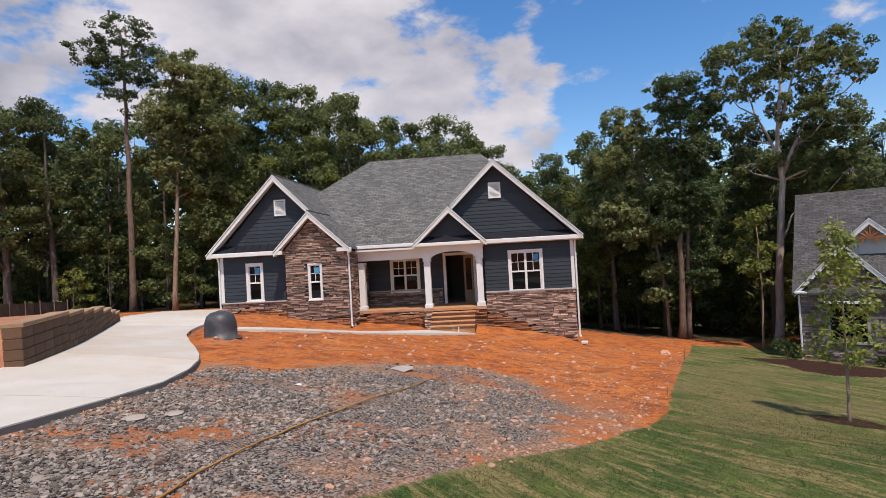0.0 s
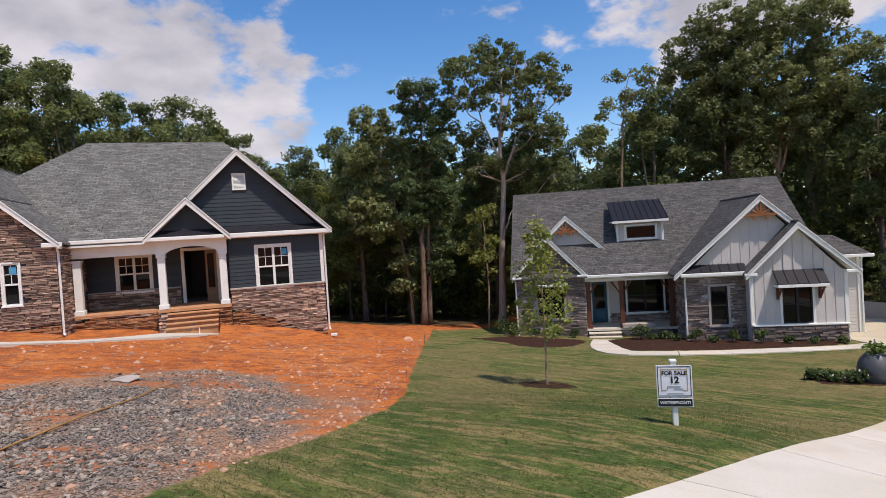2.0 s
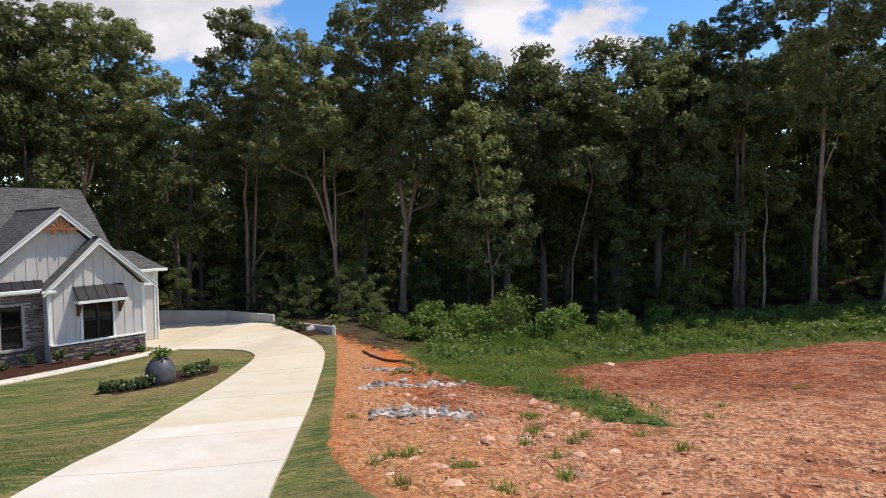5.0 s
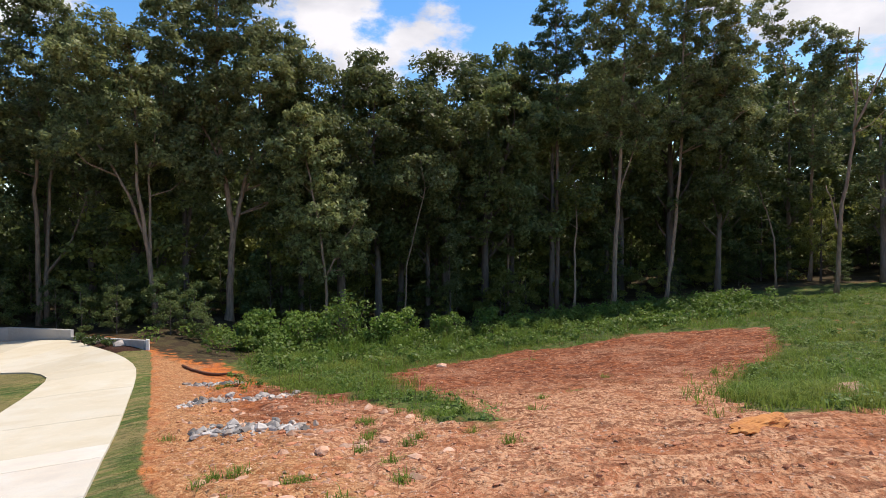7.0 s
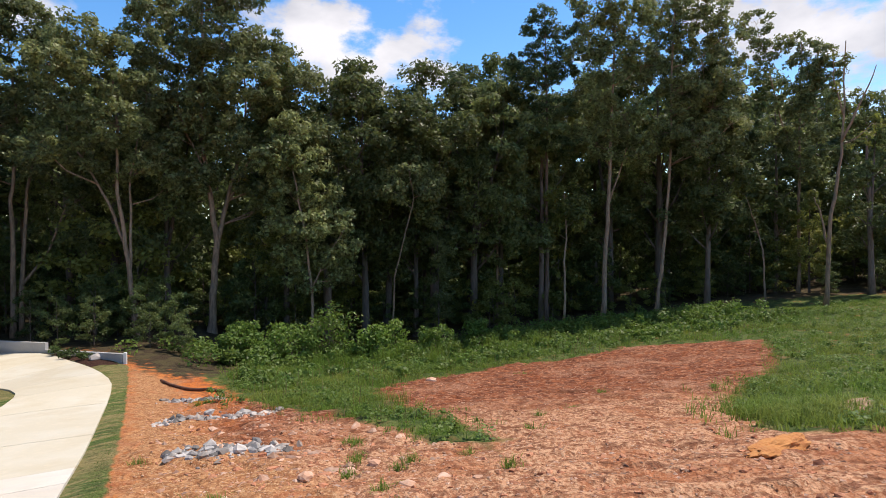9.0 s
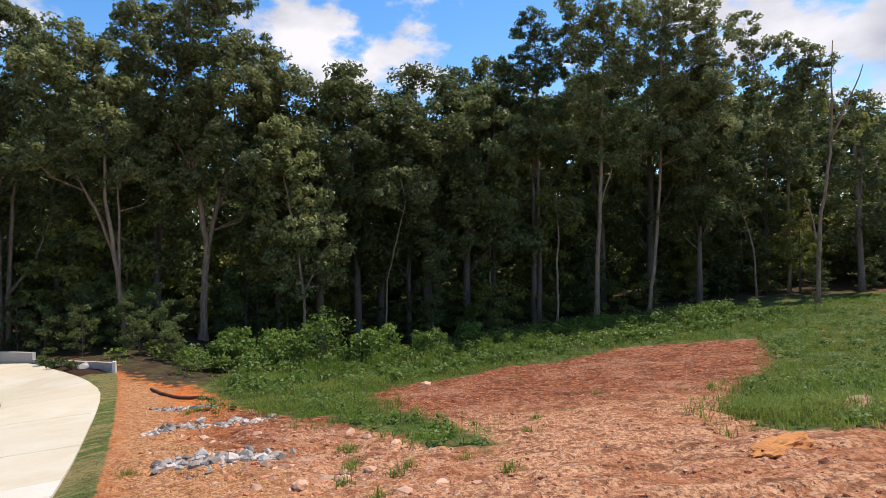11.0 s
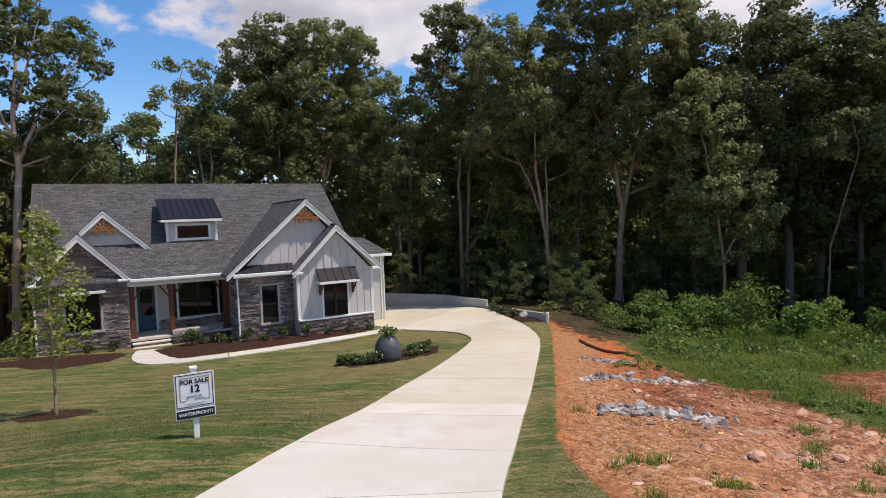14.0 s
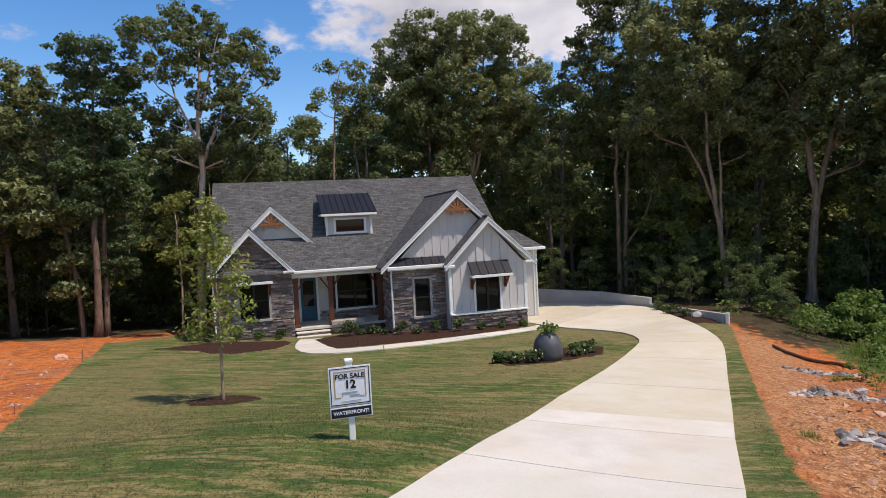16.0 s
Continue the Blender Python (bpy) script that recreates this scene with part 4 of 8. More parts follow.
def gable_roof(house, apex_u, apex_z, left_u, right_u, eave_z, front_v, back_v, mat, trim=M_WHITE, left_z=None):
    """Two slopes with white rake boards and soffits at the front edge."""
    lz = eave_z if left_z is None else left_z
    roof_piece([(left_u, front_v, lz), (apex_u, front_v, apex_z), (apex_u, back_v, apex_z), (left_u, back_v, lz)], mat, house)
    roof_piece([(apex_u, front_v, apex_z), (right_u, front_v, eave_z), (right_u, back_v, eave_z), (apex_u, back_v, apex_z)], mat, house)
    cap = bmesh.new()
    tube(cap, [(apex_u, front_v - 0.01, apex_z + 0.0), (apex_u, back_v, apex_z + 0.0)], 0.05, 6)
    part("ridge_cap", cap, mat, house).data.uv_layers.new(name="slope")
    for eu, ez in ((left_u, lz), (right_u, eave_z)):
        s = 1 if eu > apex_u else -1
        d = Vector((eu - apex_u, 0, ez - apex_z)).normalized()
        drop = 0.17 / max(0.3, abs(d.x))
        bm = bmesh.new()
        prism(bm, [(apex_u, apex_z - 0.095), (eu + s * 0.02, ez - 0.095), (eu + s * 0.02, ez - 0.095 - drop * 0.72), (apex_u, apex_z - 0.095 - drop)], front_v + 0.012, front_v + 0.04)
        part("rake_board", bm, trim, house)
        bm = bmesh.new()
        prism(bm, [(apex_u, apex_z - 0.03), (eu + s * 0.03, ez - 0.03), (eu + s * 0.03, ez - 0.09), (apex_u, apex_z - 0.09)], front_v - 0.022, front_v - 0.002)
        part("drip_edge", bm, trim, house)
        bm = bmesh.new()
        prism(bm, [(apex_u, apex_z - 0.13 - drop * 0.5), (eu, ez - 0.13 - drop * 0.4), (eu, ez - 0.15 - drop * 0.4), (apex_u, apex_z - 0.15 - drop * 0.5)], front_v + 0.04, front_v + 0.42)
        part("soffit", bm, trim, house)


def window(house, u0, u1, z0, z1, v, trim=M_WHITE, sash=M_WHITE, lights=2, mullions=True, casing=0.11, sticker=False, units=1, recess=0.05, two_sash=True):
    """A window set in its opening: casing, sill, sashes, muntins and dark panes."""
    win = part("window", boxes((u0 - casing, u0, v - 0.045, v + 0.06, z0 - casing, z1 + casing), (u1, u1 + casing, v - 0.045, v + 0.06, z0 - casing, z1 + casing),
                               (u0, u1, v - 0.045, v + 0.06, z1, z1 + casing)), trim, house)
    part("window_sill", boxes((u0 - casing - 0.03, u1 + casing + 0.03, v - 0.085, v + 0.06, z0 - casing - 0.01, z0 - 0.002), bevel=0.01), trim, win)
    width = (u1 - u0) / units
    for k in range(units):
        a, b = u0 + k * width, u0 + (k + 1) * width
        mid = (z0 + z1) / 2
        f = 0.055
        bm = boxes((a, a + f, v - 0.015, v + recess + 0.03, z0, z1), (b - f, b, v - 0.015, v + recess + 0.03, z0, z1), (a + f, b - f, v - 0.015, v + recess + 0.03, z0, z0 + f), (a + f, b - f, v - 0.015, v + recess + 0.03, z1 - f, z1))
        if two_sash:
            box(bm, a + f, b - f, v - 0.005, v + recess + 0.02, mid - 0.035, mid + 0.035)
        part("window_frame", bm, sash, win)
        for lo, hi, upper in (((z0 + f, mid - 0.035, False), (mid + 0.035, z1 - f, True)) if two_sash else ((z0 + f, z1 - f, True),)):
            part("pane", boxes((a + f, b - f, v + recess, v + recess + 0.012, lo, hi)), M_GLASS, win)
            if upper and mullions:
                bm = bmesh.new()
                for j in range(1, lights):
                    x = a + f + (b - a - 2 * f) * j / lights
                    box(bm, x - 0.013, x + 0.013, v + recess - 0.016, v + recess - 0.002, lo, hi)
                zc = (lo + hi) / 2
                box(bm, a + f, b - f, v + recess - 0.018, v + recess - 0.003, zc - 0.013, zc + 0.013)
                part("muntin", bm, sash, win)
    if sticker:
        part("sticker", boxes((u1 - 0.34, u1 - 0.1, v + recess - 0.026, v + recess - 0.021, z1 - 0.42, z1 - 0.12)), M_TAPE, win, "blue film sticker on the glass")
    return win


def downspout(house, u, v, z0, z1, mat=M_WHITE, kick=1, top_shift=0.12):
    bm = bmesh.new()
    tube(bm, [(u, v - top_shift * 1.6, z1 + 0.12), (u, v - top_shift * 1.5, z1 + 0.02), (u, v - 0.05, z1 - 0.22), (u, v - 0.05, z0 + 0.12), (u + 0.05 * kick, v - 0.12, z0 + 0.04)], 0.045, 6)
    part("downspout", bm, mat, house)


rng = random.Random(7)
# --- the dark blue house ---
A = Matrix.Translation((6.19, 27.31, 0)) @ pose(0, 0, 0, 0, 0, -6)
house_a = thing("house", A, "unfinished dark slate-blue house with brown ledge stone and white trim", "house")
FLOOR_A = -0.75
WIN_R, WIN_L, WIN_S = (-2.97, -1.55, -0.13, 1.70), (-15.62, -14.97, 0.05, 1.76), (-12.36, -11.80, 0.02, 1.64)
bm = bmesh.new()
wall_boxes(bm, -4.2, 0, -3.2, 2.3, 0.0, 0.2, [WIN_R])
box(bm, -0.2, 0, 0.2, 12.6, -3.6, 2.3)
box(bm, -17.0, 0, 12.4, 12.6, -3.2, 2.3)
box(bm, -17.0, -16.8, -0.6, 12.4, -1.6, 2.3)
wall_boxes(bm, -17.0, -13.5, -1.6, 2.3, -0.8, -0.6, [WIN_L])
wall_boxes(bm, -13.5, -10.5, -2.0, 2.3, -1.4, -1.2, [WIN_S])
box(bm, -13.5, -13.3, -1.2, -0.6, -1.6, 2.3)
box(bm, -10.7, -10.5, -1.2, 2.2, -2.0, 2.3)
box(bm, -4.2, -4.0, 0.2, 2.2, -2.0, 2.3)
wall_boxes(bm, -10.5, -4.2, FLOOR_A, 2.3, 2.2, 2.4, [(-9.12, -7.77, 0.02, 1.60), (-6.28, -4.85, FLOOR_A, 1.72)])
prism(bm, [(-3.56, 5.95), (-7.2, 2.35), (0.05, 2.35)], 0.02, 0.2)
prism(bm, [(-14.0, 5.75), (-17.1, 2.3), (-10.8, 2.3)], -0.78, -0.6)
prism(bm, [(-12.18, 3.9), (-13.6, 2.3), (-10.6, 2.3)], -1.38, -1.2)
prism(bm, [(-5.74, 3.85), (-7.3, 2.34), (-4.2, 2.34)], -0.36, -0.2)
part("wall", bm, M_NAVY, house_a)


def under(apex_u, apex_z, slope, inset=0.0):
    return lambda z: (apex_u - max(0.02, (apex_z - z) / slope - inset), apex_u + max(0.02, (apex_z - z) / slope - inset))


def siding(house, mat, *args, **kw):
    """Each board a piece of its own."""
    bm = lap_siding(*args, **kw)
    co = [tuple(v.co) for v in bm.verts]
    bm.free()
    for i in range(0, len(co), 8):
        mid = sum((Vector(c) for c in co[i:i + 8]), Vector()) / 8
        board = mesh_part("siding_board", [tuple(Vector(c) - mid) for c in co[i:i + 8]], [(0, 1, 2, 3), (4, 5, 1, 0), (3, 2, 6, 7), (1, 5, 6, 2), (4, 0, 3, 7)], mat, house)
        board.matrix_basis = pose(*mid)


siding(house_a, M_NAVY, -4.18, -0.02, -0.10, 2.3, 0.0, holes=[(-3.08, -1.44, -0.24, 1.81)])
siding(house_a, M_NAVY, -16.98, -13.5, 0.0, 2.3, -0.8, holes=[(-15.73, -14.86, -0.06, 1.87)])
siding(house_a, M_NAVY, 0, 0, 2.55, 5.9, 0.02, top=under(-3.56, 6.0, 0.97, 0.1), holes=[(-3.86, -3.24, 4.30, 5.12)])
siding(house_a, M_NAVY, 0, 0, 2.55, 5.7, -0.78, top=under(-14.0, 5.85, 1.06, 0.1), holes=[(-14.18, -13.57, 4.04, 4.88)])
siding(house_a, M_NAVY, 0, 0, 2.62, 3.75, -0.36, top=under(-5.74, 3.9, 1.0, 0.1))
siding(house_a, M_NAVY, -10.45, -4.2, 0.05, 2.2, 2.2, holes=[(-9.23, -7.66, -0.09, 1.71), (-6.42, -4.72, FLOOR_A, 1.85)])


def cladding(house, mat, *args, **kw):
    stone_face(house, ledge_stone(*args, **kw), mat)




def splashed(line):
    """Where red clay has splashed the stone: below a ragged line."""
    return lambda u, z: z < line(u) + 0.3 * noise.noise((u * 1.3, z * 3.0, 6.0))


def two_tone(house, seed, line, *args, **kw):
    below = splashed(line)
    stone_face(house, ledge_stone(*args, random.Random(seed), keep=lambda u, z: not below(u, z), **kw), M_STONE_BROWN)
    stone_face(house, ledge_stone(*args, random.Random(seed), keep=below, **kw), M_STONE_CLAY, "ledge stone splashed with red clay")


two_tone(house_a, 1, lambda u: -1.05 - 0.38 * (u + 4.2), -4.2, 0.0, -3.0, -0.18, 0.0)
two_tone(house_a, 2, lambda u: -0.42, -17.0, -13.5, -1.5, -0.06, -0.8)
two_tone(house_a, 3, lambda u: -0.85, -13.5, -10.5, -2.0, 2.25, -1.4, holes=[(-12.42, -11.74, -0.06, 1.70)])
cladding(house_a, M_STONE_BROWN, 0, 0, 2.25, 3.85, -1.4, rng, top=under(-12.18, 3.85, 1.06, 0.0))
cladding(house_a, M_STONE_BROWN, -1.4, 2.2, -1.9, 2.2, 10.5, rng, side="x")
two_tone(house_a, 4, lambda u: -0.95, -10.5, -7.1, -2.0, -0.85, 0.1)
cladding(house_a, M_STONE_BROWN, -7.2, -6.75, -2.0, -0.85, -0.3, rng)
cladding(house_a, M_STONE_CLAY, -4.75, -4.2, -2.2, -0.85, -0.3, rng)
cladding(house_a, M_STONE_BROWN, -10.4, -6.5, FLOOR_A, 0.0, 2.19, rng)
for d in ((-4.22, 0.04, -0.14, 0.05, -0.18, -0.10), (-17.04, -13.45, -0.94, -0.7, -0.06, 0.0), (-10.4, -6.5, 2.1, 2.2, 0.0, 0.06)):
    part("stone_cap", boxes(d, bevel=0.012), M_CAP, house_a)
window(house_a, *WIN_R, 0.0, units=2, sticker=True)
window(house_a, *WIN_L, -0.8, sticker=True)
window(house_a, *WIN_S, -1.43, sticker=True, casing=0.06)
window(house_a, -9.12, -7.77, 0.02, 1.60, 2.2, units=2)
# porch
part("porch_floor", boxes((-10.5, -4.2, 0.02, 2.2, FLOOR_A - 0.14, FLOOR_A), (-7.2, -4.2, -0.4, 0.02, FLOOR_A - 0.14, FLOOR_A), bevel=0.01), M_BRICKWASH, house_a, "clay-dusted concrete porch floor")
for d in ((-10.5, -7.1, 0.12, 2.2, -2.4, FLOOR_A - 0.14), (-7.1, -6.78, -0.28, 0.2, -2.6, FLOOR_A - 0.14), (-4.75, -4.2, -0.28, 0.2, -2.7, FLOOR_A - 0.14)):
    part("porch_base", boxes(d), M_MORTAR, house_a)
for k in range(4):
    v1, top = -0.4 - 0.28 * (k + 1), FLOOR_A - 0.18 * (k + 1)
    part("step", boxes((-6.80, -4.73, v1 - 0.03, v1 + 0.30, top - 0.06, top), bevel=0.012), M_BRICKWASH, house_a, "clay-smeared concrete step tread")
    part("riser", boxes((-6.77, -4.76, v1 + 0.03, v1 + 0.45, top - 1.1, top - 0.06)), M_STONE_CLAY, house_a, "clay-stained stone riser")
part("porch_ceiling", boxes((-10.5, -4.2, -0.3, 2.2, 2.12, 2.2)), M_WHITE, house_a)
for u0, u1, va, base in ((-10.42, -10.08, 0.1, 0.22), (-7.13, -6.74, -0.36, 0.2), (-4.62, -4.26, -0.36, 0.2)):
    c, wd = (u0 + u1) / 2, 0.15
    bm = boxes((c - wd, c + wd, va, va + 2 * wd, FLOOR_A + 0.18, 1.5), (c - wd - 0.05, c + wd + 0.05, va - 0.05, va + 2 * wd + 0.05, FLOOR_A, FLOOR_A + 0.2), (c - wd - 0.04, c + wd + 0.04, va - 0.04, va + 2 * wd + 0.04, 1.48, 1.58),
               (c - wd - 0.02, c + wd + 0.02, va - 0.02, va + 2 * wd + 0.02, 1.3, 1.34), bevel=0.012)
    part("porch_column", bm, M_WHITE, house_a)
part("porch_beam", boxes((-10.5, -7.1, 0.1, 0.4, 1.66, 2.3), bevel=0.01), M_WHITE, house_a)
bm = bmesh.new()
arch = [(-7.13, 1.56), (-7.13, 2.34), (-4.24, 2.34), (-4.24, 1.56), (-4.62, 1.56)] + [(-5.7 + 1.08 * math.cos(a), 1.56 + 0.36 * math.sin(a)) for a in [math.pi * k / 14 for k in range(1, 14)]] + [(-6.76, 1.56)]
prism(bm, arch, -0.36, -0.06)
part("porch_arch", bm, M_WHITE, house_a)
# front door, swung inwards
part("door_frame", boxes((-6.42, -6.28, 2.12, 2.42, FLOOR_A, 1.86), (-4.85, -4.72, 2.12, 2.42, FLOOR_A, 1.86), (-6.28, -4.85, 2.12, 2.42, 1.72, 1.86)), M_WHITE, house_a)
door = part("front_door", boxes((-5.36, -4.87, 2.26, 2.32, FLOOR_A + 0.02, 1.7)), M_WOODDOOR, house_a, "natural wood door leaf with a tall glass light")
part("pane", boxes((-5.27, -4.97, 2.245, 2.257, -0.1, 1.55)), M_GLASS, door)
part("door_panel", boxes((-5.27, -4.97, 2.235, 2.257, FLOOR_A + 0.15, -0.2), bevel=0.01), M_WOODDOOR, door)
part("hallway", boxes((-6.6, -6.5, 2.4, 7.5, FLOOR_A, 2.2), (-4.5, -4.4, 2.4, 7.5, FLOOR_A, 2.2), (-6.6, -4.4, 7.5, 7.6, FLOOR_A, 2.2), (-6.6, -4.4, 2.4, 7.6, FLOOR_A - 0.1, FLOOR_A), (-6.6, -4.4, 2.4, 7.6, 2.2, 2.3)), M_DARKROOM, house_a)
# corner boards, frieze, gutters
for d in ((-0.14, 0.03, -0.035, 0.12, -0.1, 2.3), (-17.03, -16.86, -0.84, -0.7, 0.0, 2.3)):
    part("corner_board", boxes(d, bevel=0.008), M_WHITE, house_a)
for d in ((-4.3, 0.42, -0.42, -0.3, 2.18, 2.38), (-7.5, -4.3, -0.82, -0.7, 2.2, 2.36), (-17.45, -13.7, -1.22, -1.1, 2.2, 2.4), (-10.45, -7.35, -0.3, -0.18, 2.26, 2.42), (-10.9, -10.2, -1.82, -1.72, 2.18, 2.36), (-13.95, -13.5, -1.82, -1.72, 2.18, 2.36)):
    part("gutter", boxes(d, bevel=0.02), M_WHITE, house_a)
for d in ((-4.3, 0.4, -0.3, 0.0, 2.16, 2.2), (-7.4, -4.24, -0.7, -0.36, 2.3, 2.34), (-17.4, -13.5, -1.1, -0.8, 2.2, 2.24), (-10.4, -7.2, -0.18, 0.1, 2.26, 2.3), (0.0, 0.4, -0.3, 12.6, 2.16, 2.2)):
    part("soffit", boxes(d), M_WHITE, house_a)
downspout(house_a, 0.08, -0.04, -2.45, 2.2)
downspout(house_a, -10.42, -1.46, -1.35, 2.15)
downspout(house_a, -17.05, -0.85, -0.5, 2.2, kick=-1)
# gable vents
for u0, u1, z0, z1, v in ((-3.84, -3.25, 4.34, 5.10, 0.0), (-14.16, -13.59, 4.08, 4.86, -0.80)):
    vent = part("gable_vent", boxes((u0, u1, v - 0.04, v + 0.02, z0, z0 + 0.07), (u0, u1, v - 0.04, v + 0.02, z1 - 0.07, z1), (u0, u0 + 0.07, v - 0.04, v + 0.02, z0 + 0.07, z1 - 0.07), (u1 - 0.07, u1, v - 0.04, v + 0.02, z0 + 0.07, z1 - 0.07)), M_WHITE, house_a)
    bm = bmesh.new()
    k = z0 + 0.08
    while k < z1 - 0.1:
        vs = [bm.verts.new(c) for c in ((u0 + 0.07, v - 0.035, k), (u1 - 0.07, v - 0.035, k), (u1 - 0.07, v + 0.01, k + 0.06), (u0 + 0.07, v + 0.01, k + 0.06))]
        bm.faces.new(vs)
        k += 0.055
    part("louvre", bm, M_WHITE, vent)


def pent_roof(house, u0, u1, v_front, v_back, z_low, z_high, seam=0.4, mat=M_BLACK_METAL):
    ob = roof_piece([(u0, v_front, z_low), (u1, v_front, z_low), (u1, v_back, z_high), (u0, v_back, z_high)], mat, house, "pent_roof", 0.04)
    u = u0 + 0.04
    while u < u1:
        bm = bmesh.new()
        vs = [bm.verts.new(c) for c in ((u - 0.015, v_front, z_low), (u + 0.015, v_front, z_low), (u + 0.015, v_back, z_high), (u - 0.015, v_back, z_high),
                                        (u - 0.015, v_front, z_low + 0.045), (u + 0.015, v_front, z_low + 0.045), (u + 0.015, v_back, z_high + 0.045), (u - 0.015, v_back, z_high + 0.045))]
        for f in ((4, 5, 6, 7), (0, 1, 5, 4), (1, 2, 6, 5), (3, 0, 4, 7)):
            bm.faces.new([vs[i] for i in f])
        part("standing_seam", bm, mat, ob)
        u += seam


pent_roof(house_a, -4.35, 0.38, -0.4, 0.0, 2.38, 2.66)
pent_roof(house_a, -17.35, -13.6, -1.2, -0.8, 2.40, 2.74)
pent_roof(house_a, -7.35, -4.2, -0.78, -0.36, 2.37, 2.66)
gable_roof(house_a, -3.56, 6.19, -7.4, 0.42, 2.42, -0.45, 8.0, M_SHINGLE)
gable_roof(house_a, -14.0, 6.05, -17.48, -10.5, 2.40, -1.25, 7.0, M_SHINGLE)
gable_roof(house_a, -12.18, 4.16, -13.9, -10.3, 2.36, -1.85, 1.6, M_SHINGLE)
gable_roof(house_a, -5.74, 4.06, -7.5, -4.05, 2.36, -0.85, 2.2, M_SHINGLE)
for c in ([(-17.4, -0.2, 2.42), (0.4, -0.2, 2.42), (-4.3, 6.5, 7.66), (-10.96, 6.5, 7.66)], [(-17.4, -0.2, 2.42), (-10.96, 6.5, 7.66), (-17.4, 13.0, 2.42)],
          [(0.4, -0.2, 2.42), (0.4, 13.0, 2.42), (-4.3, 6.5, 7.66)], [(-17.4, 13.0, 2.42), (-10.96, 6.5, 7.66), (-4.3, 6.5, 7.66), (0.4, 13.0, 2.42)]):
    roof_piece(c, M_SHINGLE, house_a)
part("interior_floor", boxes((-16.8, -0.2, 2.4, 12.4, -1.0, FLOOR_A - 0.02)), M_DARKROOM, house_a)

# --- the light grey house ---
Bm = Matrix.Translation((23.97, 18.56, 0)) @ pose(0, 0, 0, 0, 0, -35)
house_b = thing("house", Bm, "light grey board-and-batten house with grey stone and charcoal shingles", "house")
FLOOR_B = -3.74
WG, WM, WP, WL = (1.34, 2.60, -3.32, -1.56), (-1.58, -0.82, -3.38, -1.55), (-4.95, -3.05, -3.2, -1.40), (-9.80, -8.45, -3.10, -1.32)
bm = bmesh.new()
wall_boxes(bm, 0.0, 4.04, -5.0, -1.0, 0.0, 0.2, [WG])
wall_boxes(bm, -2.7, 0.0, -5.0, -1.0, 0.7, 0.9, [WM])
box(bm, 0.0, 0.2, 0.2, 0.7, -5.0, -1.0)
box(bm, 3.84, 4.04, 0.2, 12.5, -5.2, -1.0)
box(bm, -10.9, 4.04, 12.3, 12.5, -5.2, -1.0)
box(bm, -10.9, -10.7, 2.6, 12.3, -5.0, -1.0)
wall_boxes(bm, -10.9, -7.3, -5.0, -1.0, 2.6, 2.8, [WL])
box(bm, -7.5, -7.3, 2.8, 4.6, -5.0, -1.0)
box(bm, -2.7, -2.5, 0.9, 4.6, -5.0, -1.0)
wall_boxes(bm, -7.3, -2.7, FLOOR_B, -1.0, 4.6, 4.8, [WP, (-6.87, -6.05, FLOOR_B, -1.45)])
prism(bm, [(2.03, 1.1), (0.1, -1.0), (3.94, -1.0)], 0.02, 0.2)
prism(bm, [(0.74, 2.42), (-2.7, -1.0), (4.0, -1.0)], 0.74, 0.9)
prism(bm, [(-9.17, 1.05), (-10.8, -1.0), (-7.4, -1.0)], 2.62, 2.8)
prism(bm, [(-8.12, 2.15), (-10.4, -0.1), (-5.8, -0.1)], 4.3, 4.4)
part("wall", bm, M_GREY_BOARD, house_b)
cladding(house_b, M_STONE_GREY, 0.0, 4.04, -4.9, -3.40, 0.0, rng)
cladding(house_b, M_STONE_GREY, -2.7, 0.0, -4.9, -0.95, 0.7, rng, holes=[(-1.68, -0.72, -3.5, -1.45)])
cladding(house_b, M_STONE_GREY, -10.9, -7.3, -4.9, -0.95, 2.6, rng, holes=[(-9.9, -8.35, -3.22, -1.22)])
cladding(house_b, M_STONE_GREY, 0, 0, -0.95, 1.1, 2.6, rng, top=under(-9.17, 1.1, 1.14, 0.0))
cladding(house_b, M_STONE_GREY, 0.7, 4.6, -4.8, -1.0, -2.7, rng, side="-x")
cladding(house_b, M_STONE_GREY, -7.3, -2.7, FLOOR_B, -3.25, 4.6, rng, holes=[(-6.98, -5.94, -5, 0)])
cladding(house_b, M_STONE_GREY, -5.6, -3.0, -4.9, FLOOR_B - 0.1, 2.7, rng)


def battens(house, u0, u1, z0, top, v, holes=(), step=0.42, mat=M_GREY_BOARD):
    u = u0 + step / 2
    while u < u1:
        bm = bmesh.new()
        hi = top(u)
        spans = [(z0, hi)]
        for h in holes:
            if h[0] < u < h[1]:
                spans = [(z0, h[2]), (h[3], hi)]
        for a, b in spans:
            if b - a > 0.05:
                box(bm, u - 0.02, u + 0.02, v - 0.022, v + 0.005, a, b)
        if bm.verts:
            part("batten", bm, mat, house)
        else:
            bm.free()
        u += step


